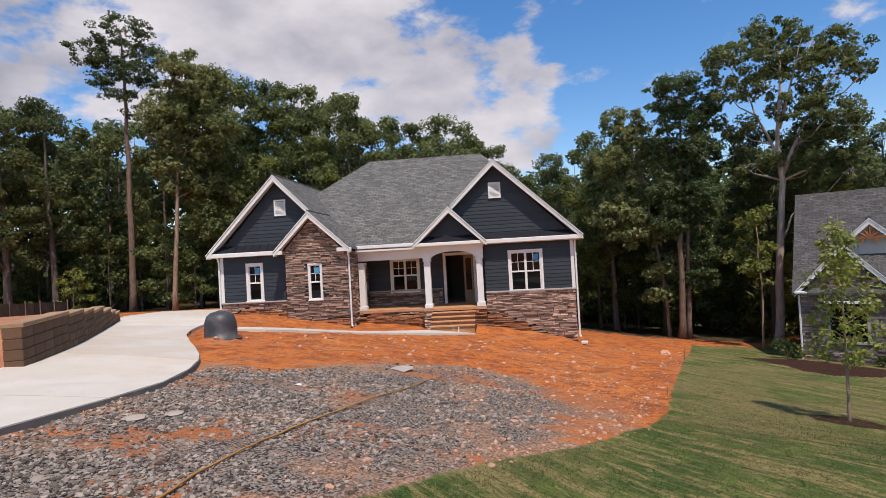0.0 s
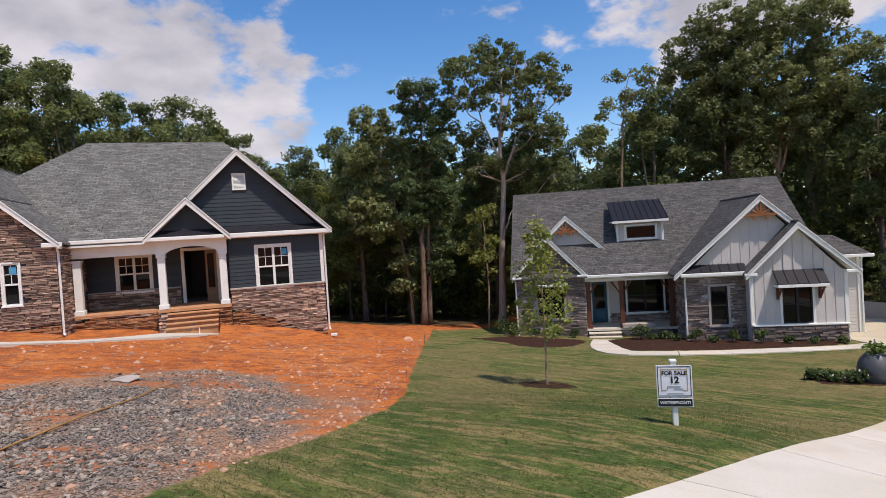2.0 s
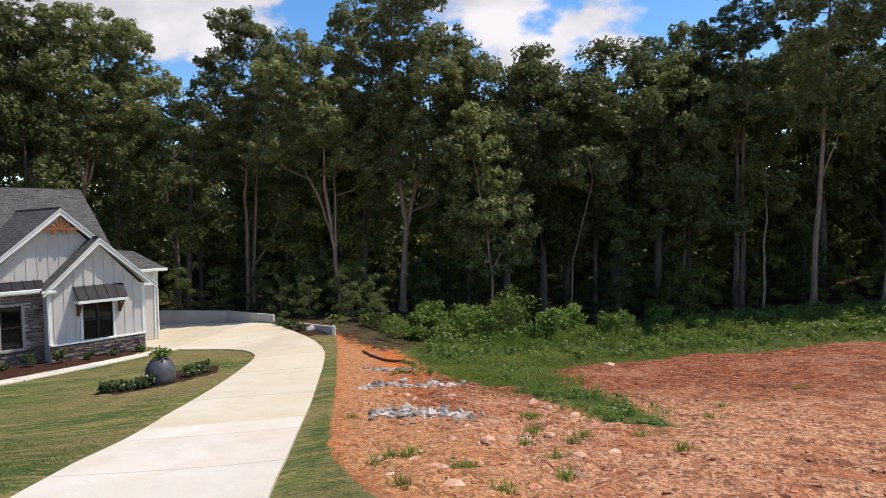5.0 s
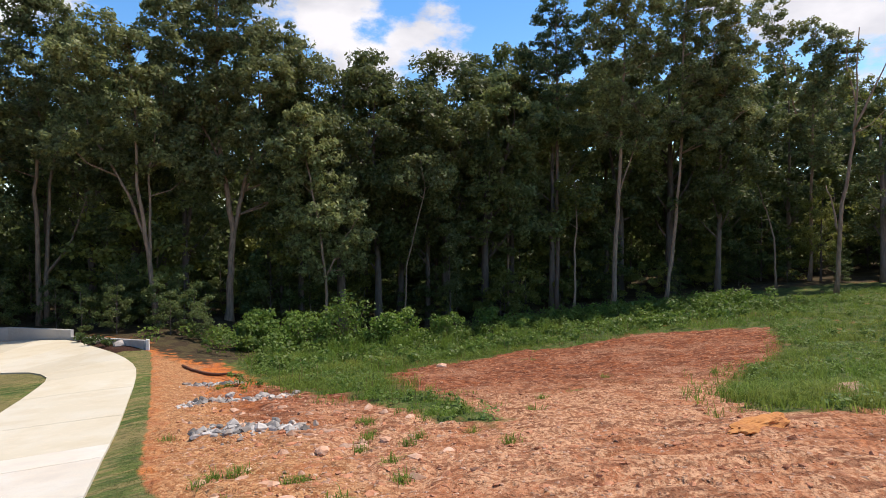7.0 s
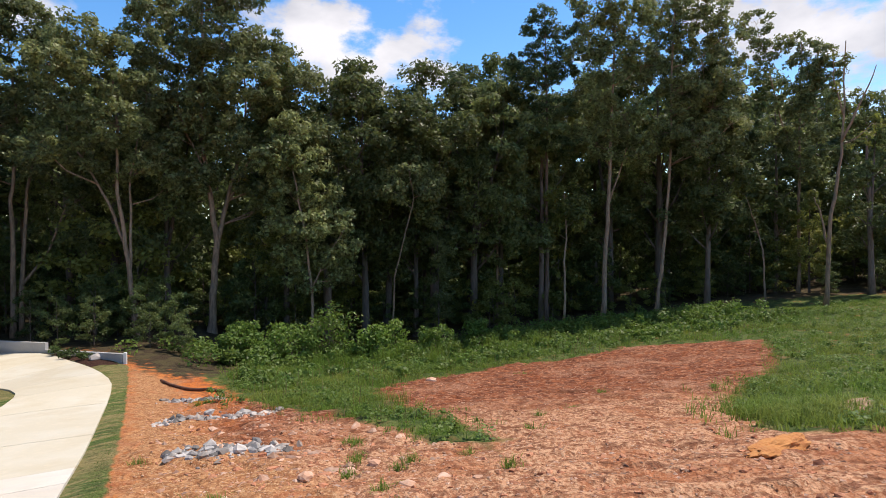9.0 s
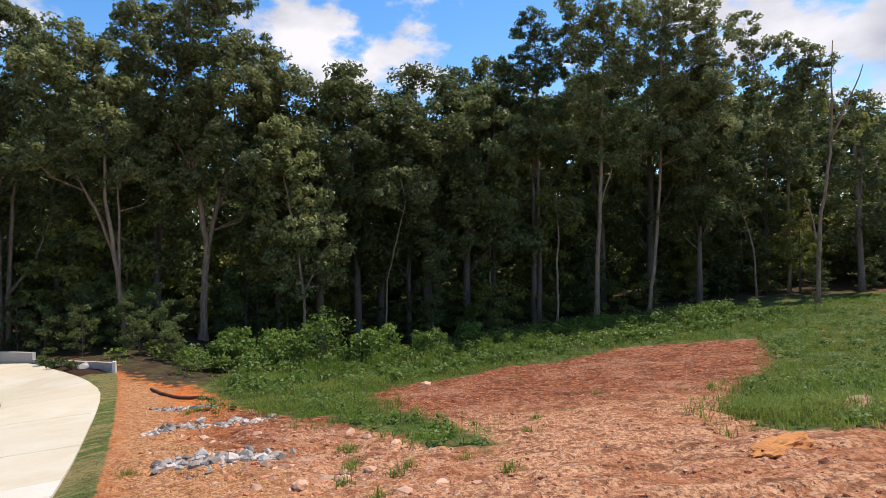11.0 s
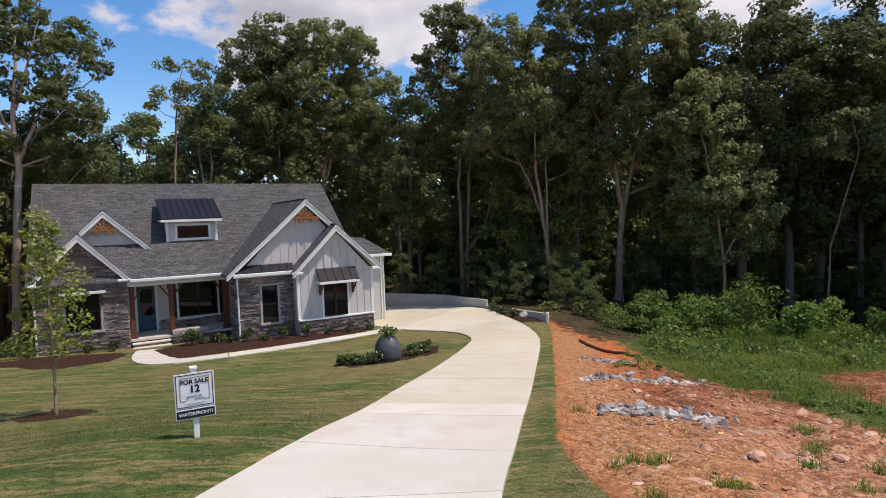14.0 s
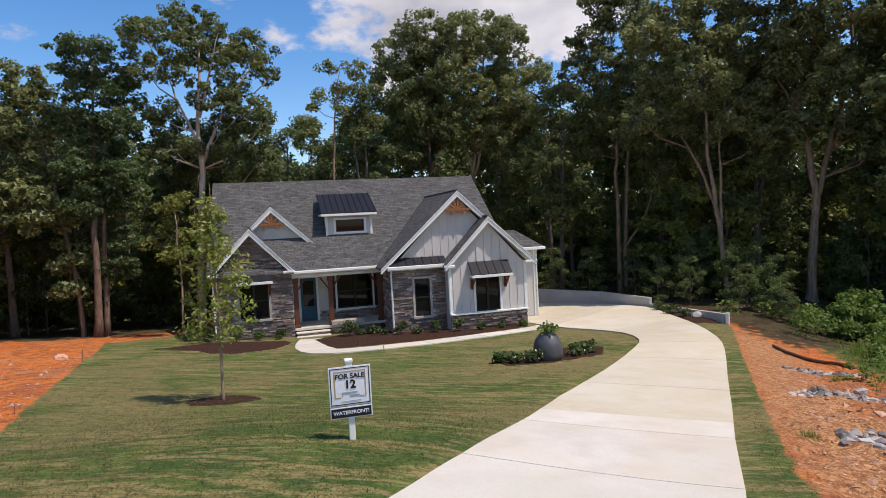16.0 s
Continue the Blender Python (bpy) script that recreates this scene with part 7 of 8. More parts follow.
grown("tree", "slender hardwood at the front of the woods", "oak", 47.4, -16.1, 1.2,
      [(0.11, [(0.0, -0.3), (-0.1, 6.3), (0.2, 12.0), (0.4, 16.3)])],
      [(0.4, 18.2, 1.8, 1.8), (1.1, 15.3, 1.8, 1.8), (-0.7, 11.6, 2.0, 1.6), (1.4, 11.1, 1.7, 1.5)])
# the depth of the wood, in rows behind the edge
ROWS_OF_WOOD = [(-60, 46), (-45, 50), (-30, 51), (-15, 50), (0, 53), (10, 52), (16, 45), (22, 47), (32, 44), (42, 37), (50, 28), (54, 18), (53, 6), (52, -6), (53, -18), (52, -30), (50, -42), (44, -54), (36, -64)]


def along(line, f):
    f *= len(line) - 1
    i = min(len(line) - 2, int(f))
    return Vector(line[i]).lerp(Vector(line[i + 1]), f - i)


for row in range(3):
    count = (36, 28, 20)[row]
    for k in range(count):
        f = (k + forest_rng.uniform(0.1, 0.9)) / count
        p = along(ROWS_OF_WOOD, f)
        q = (p - Vector((4, 4))).normalized()
        p = p + q * (row * 6.5 + forest_rng.uniform(-1.5, 2.5))
        plant(forest_rng.choice(("back_a", "back_b")), p.x, p.y, forest_rng.uniform(0.84, 0.99) - 0.02 * row)
UNDER_LINE = [(-60, 43), (-40, 45), (-28, 44.5), (-16, 42.5), (-4, 44), (6, 46), (13, 42), (19, 40), (24, 41), (30, 39), (38, 34), (45, 27), (48, 18), (45, 12), (44, 5), (45, 0), (46.5, -8), (48.5, -16), (47.5, -25), (47, -33), (46, -43), (38, -52), (30, -62)]
for k in range(120):
    f = (k + forest_rng.uniform(0.1, 0.9)) / 120
    p = along(UNDER_LINE, f)
    q = (p - Vector((4, 4))).normalized()
    p = p + q * forest_rng.uniform(-0.5, 9)
    plant(forest_rng.choice(("under", "under", "under", "under_b")), p.x, p.y, forest_rng.uniform(3.5, 9.0), group="understorey")
for k in range(46):
    p = along([(39, 13), (43, 10.5), (46, 6), (46, 1), (46.5, -6), (47.5, -14), (47, -22), (46.5, -28), (46, -34), (46.5, -42)], (k + forest_rng.uniform(0, 1)) / 46)
    plant(forest_rng.choice(("under", "under", "under_b")), p.x + forest_rng.uniform(-1, 2), p.y + forest_rng.uniform(-1, 1), forest_rng.uniform(2.0, 5.0), group="understorey")
for x, y, h in ((34.5, 6.2, 2.2), (35.2, 7.8, 2.6), (36.6, 6.8, 3.2), (38, 9.2, 3.4), (37.2, 11.2, 3.0), (39.5, 8, 4.0), (38.2, 13.4, 3.2), (40, 12, 4.2), (33.6, 5.6, 1.6), (40, 15.5, 3.5), (40.5, 19, 3.8), (41, 22, 4.0),
                (41, -43, 2.6), (43, -45, 3.4), (39, -46, 2.8), (41, -48, 3.6), (37, -47, 3.0), (44.5, -41, 3.0), (35, -48, 3.2), (38, -50, 4.0), (46, -38, 3.2)):
    plant("under", x, y, h, group="understorey")
for k in range(26):
    p = along([(47, -34), (48, -42), (49, -50), (43, -54), (38, -52), (36, -58)], (k + forest_rng.uniform(0, 1)) / 26)
    plant(forest_rng.choice(("under", "under", "under_b")), p.x + forest_rng.uniform(-1, 3), p.y + forest_rng.uniform(-2, 1), forest_rng.uniform(3.0, 6.5), group="understorey")
# far woods: leafy mass that closes the view between the trunks
rs = np.random.RandomState(77)
cs, rad = [], []
for k in range(2700):
    f = rs.uniform()
    p = along(ROWS_OF_WOOD, f)
    q = (p - Vector((4, 4))).normalized()
    p = p + q * rs.uniform(14, 34)
    cs.append((p.x, p.y, ground_z(p.x, p.y) + rs.uniform(0, 1) ** 1.5 * 0.72 * skyline_height(p.x, p.y)))
    rad.append(rs.uniform(1.3, 2.6))
for k in range(700):
    p = along(ROWS_OF_WOOD, rs.uniform())
    p = p + (p - Vector((4, 4))).normalized() * rs.uniform(6, 26)
    cs.append((p.x, p.y, ground_z(p.x, p.y) + rs.uniform(0.2, 4.0)))
    rad.append(rs.uniform(1.2, 2.2))
v, f = leaf_cloud(rs, cs, rad, 80, 0.5, fine=True)
tagged(mesh_part("far_woods", v, f, M_LEAF_DARK), "dense dark green woods far behind the houses", "woods", kind="stuff")
for p in protos:
    assert p in used, p

# ---- things on the lots ----
def stones(name, places, mat, label, category, seed, parent=None, chips=False, rough=0.12):
    """Angular stones, each a squashed and jittered lump of a dozen faces: (x, y, size, lift)."""
    rs = np.random.RandomState(seed)
    unit = np.array([(0, 0, 1), (0.9, 0, 0.35), (0.28, 0.85, 0.35), (-0.73, 0.53, 0.35), (-0.73, -0.53, 0.35), (0.28, -0.85, 0.35), (0.75, 0.5, -0.4), (-0.3, 0.85, -0.4), (-0.9, 0, -0.4), (-0.3, -0.85, -0.4), (0.75, -0.5, -0.4)])
    tri = [(0, 1, 2), (0, 2, 3), (0, 3, 4), (0, 4, 5), (0, 5, 1), (1, 6, 2), (2, 7, 3), (3, 8, 4), (4, 9, 5), (5, 10, 1), (6, 7, 2), (7, 8, 3), (8, 9, 4), (9, 10, 5), (10, 6, 1)]
    if chips:
        unit = np.array([(0.1, 0, 0.9), (1.0, 0.1, -0.15), (-0.5, 0.85, -0.15), (-0.55, -0.8, -0.15)])
        tri = [(0, 1, 2), (0, 2, 3), (0, 3, 1)]
    k = len(unit)
    flat = 0.5 if chips else 1.0
    n = len(places)
    pl = np.asarray(places, float)
    v = np.repeat(unit[None], n, 0) * rs.uniform(0.75, 1.25, (n, k, 1)) + rs.uniform(-rough, rough, (n, k, 3))
    v *= (pl[:, 2:3] * np.stack([rs.uniform(0.7, 1.25, n), rs.uniform(0.6, 1.0, n), flat * rs.uniform(0.4, 0.8, n)], -1).T.reshape(3, n).T)[:, None, :]
    t = rs.uniform(0, 6.283, n)
    c, s = np.cos(t)[:, None], np.sin(t)[:, None]
    x, y = v[..., 0] * c - v[..., 1] * s, v[..., 0] * s + v[..., 1] * c
    zs = np.array([surface_z(p[0], p[1]) + p[3] for p in places])
    v = np.stack([x + pl[:, 0:1], y + pl[:, 1:2], v[..., 2] + zs[:, None]], -1).reshape(-1, 3)
    f = (np.array(tri)[None] + (np.arange(n) * k)[:, None, None]).reshape(-1, 3)
    ob = mesh_part(name, v.tolist(), f.tolist(), mat, parent)
    if not parent:
        tagged(ob, label, category, kind="stuff")
    return ob


rs = np.random.RandomState(31)


def scatter(poly, count, near=None, power=1.0):
    """Points in an outline, thicker towards near."""
    xs, ys = [p[0] for p in poly], [p[1] for p in poly]
    out = []
    while len(out) < count:
        x, y = rs.uniform(min(xs), max(xs)), rs.uniform(min(ys), max(ys))
        if inside(x, y, poly) and (near is None or rs.uniform() < min(1, (4.5 / max(0.1, math.hypot(x - near[0], y - near[1]))) ** power)):
            out.append((x, y))
    return out


GRAVEL_NEAR = [(-4.6, 4.2), (-4.5, 11), (-3, 11.5), (0.5, 14.5), (2.0, 12), (1.7, 9.6), (0.6, 7.1), (-0.7, 5.4), (-2.2, 3.9)]
places = []
for x, y in scatter(GRAVEL_NEAR, 26000, (-2.5, 5), 1.2):
    grey = noise.noise((x * 0.55, y * 0.9, 4.0)) + 0.55 * noise.noise((x * 1.3, y * 2.1, 7.0))
    if grey > 0.06 - 0.26 * (x < -1.8) or rs.uniform() < 0.16:
        places.append((x, y, 0.012 + 0.03 * rs.uniform() ** 2.5, 0.006))
stones("gravel", places, M_GRAVEL, "loose grey crushed stone over the clay yard", "gravel", 41, rough=0.25)
places = [(x, y, 0.012 + 0.05 * rs.uniform() ** 4, 0.004) for x, y in scatter([(-2.2, 4.2), (0.2, 12), (3.5, 18), (5.2, 14.3), (3.1, 9.7), (1.9, 8.2), (0.6, 7.1), (-0.9, 5.3)], 1100)]
places += [(x, y, 0.012 + 0.09 * rs.uniform() ** 6, 0.004) for x, y in scatter([(-7, 16), (-4, 22), (6, 25), (9, 24), (5.4, 14.4), (0, 13)], 800)]
for k in range(330):
    p = along([(0.4, 6.7), (1.8, 8.1), (3.0, 9.6), (4.2, 11.8), (5.1, 14.1), (9.1, 23), (11.3, 27.6)], (k / 330) ** 1.3)
    places.append((p.x + rs.normal(-0.12, 0.16), p.y + rs.normal(0.08, 0.16), 0.012 + 0.04 * rs.uniform() ** 3, 0.005))
stones("clay_rubble", places, M_RUBBLE, "pale stones strewn over the red clay", "rubble", 42)
RIGHT_LOT = [(4.5, -1.5), (8, 0.8), (10.2, 1.9), (13, 2.6), (19, 4.0), (22, 3), (19, 0.6), (14, -1.8), (10, -3.5), (11, -4.3), (20, -3), (24, -5), (26, -12), (22, -18), (14, -11.5), (8, -7), (6, -9), (4.5, -7)]
places = [(x, y, 0.008 + 0.045 * rs.uniform() ** 5, 0.004) for x, y in scatter(RIGHT_LOT, 12000, (6, -2), 1.0)]
places += [(x, y, 0.02 + 0.09 * rs.uniform() ** 3, 0.0) for x, y in scatter([(7.5, 0.5), (20, 3.6), (18, 0.4), (11, -2.5), (7, -1.5)], 300)]
stones("clay_rubble", places, M_RUBBLE, "pale crumbled stone on the bulldozed red clay", "rubble", 43, chips=True)
places = [(x, y, 0.012 + 0.05 * rs.uniform() ** 5, -0.003) for x, y in scatter(RIGHT_LOT, 6500, (7, -3), 0.8)]
places += [(x, y, 0.02 + 0.09 * rs.uniform() ** 4, -0.008) for x, y in scatter([(7.5, 0.2), (13, 1.6), (20, 3.4), (18, 0.4), (11, -2.5), (7, -1.5)], 420)]
stones("clay_clods", places, M_CLAY, "dry red clay clods on the bulldozed lot", "soil", 44, rough=0.3)

places = [(x, y, 0.05 + 0.1 * rs.uniform() ** 2, -0.012) for x, y in scatter([(7.6, 0.9), (10, 1.7), (19.5, 3.6), (18, 0.4), (12, -2.6), (8, -3.6), (7.2, -1.5)], 150, (8, -1), 0.5)]
stones("clay_rubble", places, M_RUBBLE, "larger pale tan stones lying on the scraped clay", "rubble", 45, rough=0.25)
# check dams of grey rip rap across the gully
for line, count in (([(21.2, 3.9), (20.6, 2.2)], 80), ([(17.2, 3.1), (17.0, 1.8), (17.4, 0.3)], 150), ([(12.6, 1.75), (12.3, 0.8), (12.2, -0.3)], 170)):
    places = []
    for k in range(count):
        p = along(line, k / count)
        places.append((p.x + rs.normal(0, 0.2), p.y + rs.normal(0, 0.16), 0.045 + 0.11 * rs.uniform() ** 2, rs.uniform(-0.02, 0.025)))
    stones("rip_rap_dam", places, M_RIPRAP, "low check dam of blue-grey rip rap in red clay", "rocks", 50 + count, rough=0.26)
for x, y, size, mat, lab in ((8.6, 1.0, 0.1, M_RUBBLE, "pale tan boulder half sunk in clay"), (9.5, -0.6, 0.12, M_RUBBLE, "pale tan boulder half sunk in clay"), (23.3, -5.3, 0.22, M_RUBBLE, "pale tan boulder at the edge of the weeds"),
                             (33.6, 10.9, 0.32, M_CAP, "pale landscape boulder in mulch by the wall"), (31.5, 9.2, 0.36, M_CAP, "pale landscape boulder in mulch by the wall"), (-1.0, 12.55, 0.26, M_CAP, "flat pale stone slab lying in the gravel"), (9.5, 25.4, 0.25, M_RUBBLE, "pale stone on red clay"), (-3.72, 6.86, 0.14, M_GRAVEL, "flat grey slab of stone on gravel"), (-3.46, 7.29, 0.12, M_GRAVEL, "flat grey slab of stone on gravel"), (-2.55, 9.83, 0.06, M_WHITE, "small white slab scrap on gravel"), (8.05, 0.0, 0.08, M_RUBBLE, "pale tan boulder half sunk in clay"), (7.24, -0.2, 0.15, M_RUBBLE, "pale tan boulder half sunk in clay"), (9.88, -1.26, 0.12, M_RUBBLE, "pale tan boulder half sunk in clay")):
    bm = bmesh.new()
    bmesh.ops.create_icosphere(bm, subdivisions=2, radius=size)
    for v in bm.verts:
        v.co *= 1 + 0.35 * noise.noise(v.co * (2.2 / size) + Vector((x, y, 0)))
        v.co.z *= 0.2 if "slab" in lab else 0.55
    bm.normal_update()
    ob = part("boulder", bm, mat)
    ob.matrix_basis = pose(x, y, surface_z(x, y) + size * 0.16, 0, 0, x * 40)
    tagged(ob, lab, "boulder", "boulders")
bm = bmesh.new()
bmesh.ops.create_icosphere(bm, subdivisions=4, radius=0.5)
for v in bm.verts:
    k = 1 + 0.4 * noise.noise(v.co * 3.1) + 0.2 * noise.noise(v.co * 8)
    v.co = Vector((v.co.x * 1.35 * k, v.co.y * 0.36 * k, v.co.z * 0.22 * k))
ob = part("clay_lump", bm, M_CLAY_ORANGE)
ob.matrix_basis = pose(7.5, -6.75, surface_z(7.5, -6.75) + 0.05, 0, 0, -70)
tagged(ob, "dug-up orange clay lump on the bare lot", "soil")

bm = bmesh.new()
bmesh.ops.create_icosphere(bm, subdivisions=4, radius=0.5)
for v in bm.verts:
    k = 1 + 0.3 * noise.noise(v.co * 2.6 + Vector((4, 0, 0))) + 0.15 * noise.noise(v.co * 9)
    v.co = Vector((v.co.x * 1.9 * k, v.co.y * 0.5 * k, v.co.z * 0.34 * k))
ob = part("sand_ledge", bm, M_RUBBLE)
ob.matrix_basis = pose(10.0, -10.75, surface_z(10.0, -10.75) + 0.1, 0, 0, -62)
tagged(ob, "pale sandy ledge half hidden in green weeds", "soil")

# hose over the gravel, drain pipe in the gully
bm = bmesh.new()
line = [(-2.35, 4.0), (-2.28, 4.73), (-2.27, 5.17), (-2.18, 5.82), (-2.02, 6.5), (-1.79, 7.32), (-1.57, 8.17), (-1.24, 9.1), (-0.76, 10.44), (-0.17, 12.07)]
line = smooth_line(line, 2)
tube(bm, [(x, y, surface_z(x, y) + 0.035) for x, y in line], 0.012, 6)
tagged(part("hose", bm, M_ROPE, smooth=True), "thin yellow hose snaking over the gravel", "hose")
bm = bmesh.new()
line = smooth_line([(25.5, 5.0), (24.2, 4.2), (23.2, 3.2), (22.6, 2.2)], 2)
tube(bm, [(x, y, surface_z(x, y) + 0.06) for x, y in line], 0.055, 8)
tagged(part("drain_pipe", bm, M_MUDDY, smooth=True), "mud-coated brown drain pipe lying on red clay", "pipe")
# black dome by the driveway
dome = thing("planter_dome", pose(-6.35, 16.4, ground_z(-6.35, 16.4)), "upturned black plastic tub at the driveway edge", "tub")
bm = bmesh.new()
lathe(bm, [(0.52, 0.0), (0.53, 0.04), (0.45, 0.06), (0.44, 0.3), (0.425, 0.5), (0.37, 0.66), (0.26, 0.75), (0.1, 0.79)])
part("shell", bm, M_PLASTIC, dome, smooth=True)
bm = bmesh.new()
lathe(bm, [(0.56, -0.02), (0.57, 0.02), (0.53, 0.035)])
part("rim", bm, M_PLASTIC, dome)
bm = bmesh.new()
lathe(bm, [(0.08, 0.785), (0.08, 0.80), (0.05, 0.81)], 16)
part("plug", bm, M_PLASTIC, dome)

# glazed urn with a plant, in its mulch bed
URN = (17.9, 9.9)
urn = thing("urn", pose(URN[0], URN[1], ground_z(*URN) + 0.03), "large dark glazed urn in a small mulch bed", "urn")
bm = bmesh.new()
lathe(bm, [(0.36, 0.0), (0.42, 0.06), (0.45, 0.22), (0.45, 0.40), (0.41, 0.58), (0.34, 0.72), (0.26, 0.81), (0.22, 0.84), (0.22, 0.86), (0.17, 0.85)])
part("body", bm, M_GLAZE, urn, smooth=True)
v, f = leaf_cloud(rs, [Vector((rs.normal(0, 0.1), rs.normal(0, 0.1), 1.02)) for _ in range(7)], [0.2] * 7, 22, 0.07)
part_leaves = mesh_part("leaves", v, f, M_SHRUB, urn)
bm = bmesh.new()
tube(bm, [(0, 0, 0.8), (0.02, 0, 1.25)], 0.02, 6)
part("spout", bm, M_CAP, urn)


def shrub(x, y, size, mat=M_SHRUB_BED, label="small green shrub in dark mulch", blooms=False, tall=1.0, group="bed shrubs"):
    ob = thing("shrub", pose(x, y, ground_z(x, y) + 0.02), label, "shrub", group)
    r = np.random.RandomState(int(abs(x * 131 + y * 71)) % 9999)
    bm = bmesh.new()
    cs = []
    for k in range(9):
        a, q = r.uniform(0, 6.283), r.uniform(0.2, 1) * size * 0.55
        tip = Vector((math.cos(a) * q, math.sin(a) * q, size * tall * r.uniform(0.35, 0.95)))
        tube(bm, [(0, 0, -0.03), tip * 0.6, tip], [0.012, 0.009, 0.004], 4)
        cs.append(tip)
    part("stem", bm, M_BARK, ob)
    v, f = leaf_cloud(r, cs, [size * 0.34] * 9, 26, 0.05 + 0.03 * size)
    mesh_part("leaves", v, f, mat, ob)
    if blooms:
        v, f = leaf_cloud(r, cs, [size * 0.4] * 9, 2, 0.035)
        mesh_part("blossoms", v, f, M_FLOWER, ob, "small white blossoms")
    return ob


H2 = Bm


def by_house(u, v):
    p = H2 @ Vector((u, v, 0))
    return p.x, p.y


for u, v, size, tall, lab in ((-0.9, -0.3, 0.55, 1.3, "upright green shrub in dark mulch"), (-2.6, -0.2, 0.55, 1.3, "upright green shrub in dark mulch"), (-1.8, -0.4, 0.45, 0.8, ""), (0.2, -0.7, 0.55, 1.3, "upright green shrub in dark mulch"), (1.3, -0.7, 0.45, 0.8, ""), (2.4, -0.7, 0.45, 0.8, ""),
                              (3.5, -0.6, 0.45, 0.8, ""), (-3.6, 1.0, 0.6, 0.9, ""), (-3.4, 0.1, 0.45, 0.8, ""), (-4.3, 0.9, 0.45, 0.8, ""), (-8.0, 1.8, 0.5, 0.9, ""), (-9.0, 1.7, 0.55, 0.9, ""), (-10.0, 1.8, 0.5, 0.9, ""), (-11.5, 2.0, 1.15, 1.0, "dark green shrub at the house corner"), (-11.1, 1.5, 0.6, 0.9, "")):
    x, y = by_house(u, v)
    shrub(x, y, size * 0.85, label=lab or "small green shrub in dark mulch", tall=tall)
x, y = by_house(-4.9, 0.7)
shrub(x, y, 0.75, blooms=True, label="white flowering shrub in dark mulch")
for x, y, size in ((16.9, 10.4, 0.5), (17.3, 10.1, 0.5), (16.7, 10.9, 0.45), (19.0, 9.6, 0.45), (19.6, 9.5, 0.5), (20.2, 9.7, 0.45), (33.0, 11.0, 0.6), (31.8, 9.9, 0.5), (34.5, 12.1, 0.6)):
    shrub(x, y, size, blooms=size > 0.45 and x < 20, label="low flowering shrub in a mulch bed" if x < 22 else "small green shrub in dark mulch", tall=0.7)

# young tree in its mulch ring
YT = (8.42, 12.3)
young = thing("young_tree", pose(YT[0], YT[1], ground_z(*YT)), "slim newly planted maple in a mulch ring on turf", "tree")
r = np.random.RandomState(8)
bm = bmesh.new()
tube(bm, [(0, 0, -0.05), (0.03, 0.02, 1.1), (0.0, -0.02, 2.4), (0.03, 0.02, 4.6)], [0.035, 0.028, 0.018, 0.005], 7)
cs = []
for k in range(26):
    z = 1.15 + 3.0 * k / 26
    a, q = 2.4 * k + r.uniform(-0.4, 0.4), (0.78 - 0.64 * (k / 26) ** 1.3) * r.uniform(0.4, 1.25)
    tip = Vector((math.cos(a) * q, math.sin(a) * q, z + 0.45 * q))
    tube(bm, [(0, 0, z), tip * 0.5 + Vector((0, 0, z * 0.5)), tip], [0.01, 0.008, 0.003], 4)
    cs += [tip, tip * 0.62 + Vector((0, 0, z * 0.38))]
part("trunk", bm, M_BARK, young)
v, f = leaf_cloud(r, cs, [r.uniform(0.12, 0.3) for _ in cs], 46, 0.05, flat=0.9)
mesh_part("crown", v, f, M_LEAF_YOUNG, young)

# sale sign
SIGN = (6.74, 6.36)
sign = thing("sale_sign", pose(SIGN[0], SIGN[1], ground_z(*SIGN), 0, 0, -36), "white and black FOR SALE sign on a white post", "sign")
sign.scale = (0.83, 0.83, 0.83)
part("post", boxes((-0.045, 0.045, 0.03, 0.12, -0.3, 1.16), bevel=0.006), M_WHITE, sign)
part("post_cap", boxes((-0.06, 0.06, 0.015, 0.135, 1.15, 1.19), bevel=0.008), M_WHITE, sign)
board = part("panel", boxes((-0.305, 0.305, 0.0, 0.012, 0.52, 1.10), bevel=0.002), M_SIGN_WHITE, sign)
rider = part("rider", boxes((-0.305, 0.305, -0.004, 0.012, 0.34, 0.505), bevel=0.002), M_SIGN_WHITE, sign, "white rider board with a black field")
part("rider_field", boxes((-0.29, 0.29, -0.009, -0.005, 0.355, 0.49)), M_INK, rider)


def frame_lines(parent, u0, u1, z0, z1, w, mat, v):
    part("border", boxes((u0, u1, v - 0.002, v, z0, z0 + w), (u0, u1, v - 0.002, v, z1 - w, z1), (u0, u0 + w, v - 0.002, v, z0 + w, z1 - w), (u1 - w, u1, v - 0.002, v, z0 + w, z1 - w)), mat, parent)


frame_lines(board, -0.285, 0.285, 0.54, 1.08, 0.012, M_INK, -0.004)
part("border", boxes((-0.23, 0.23, -0.006, -0.004, 1.02, 1.034), (-0.23, -0.216, -0.006, -0.004, 0.655, 1.02), (0.216, 0.23, -0.006, -0.004, 0.655, 1.02), (-0.23, -0.14, -0.006, -0.004, 0.641, 0.655), (0.14, 0.23, -0.006, -0.004, 0.641, 0.655)), M_GOLD, board)


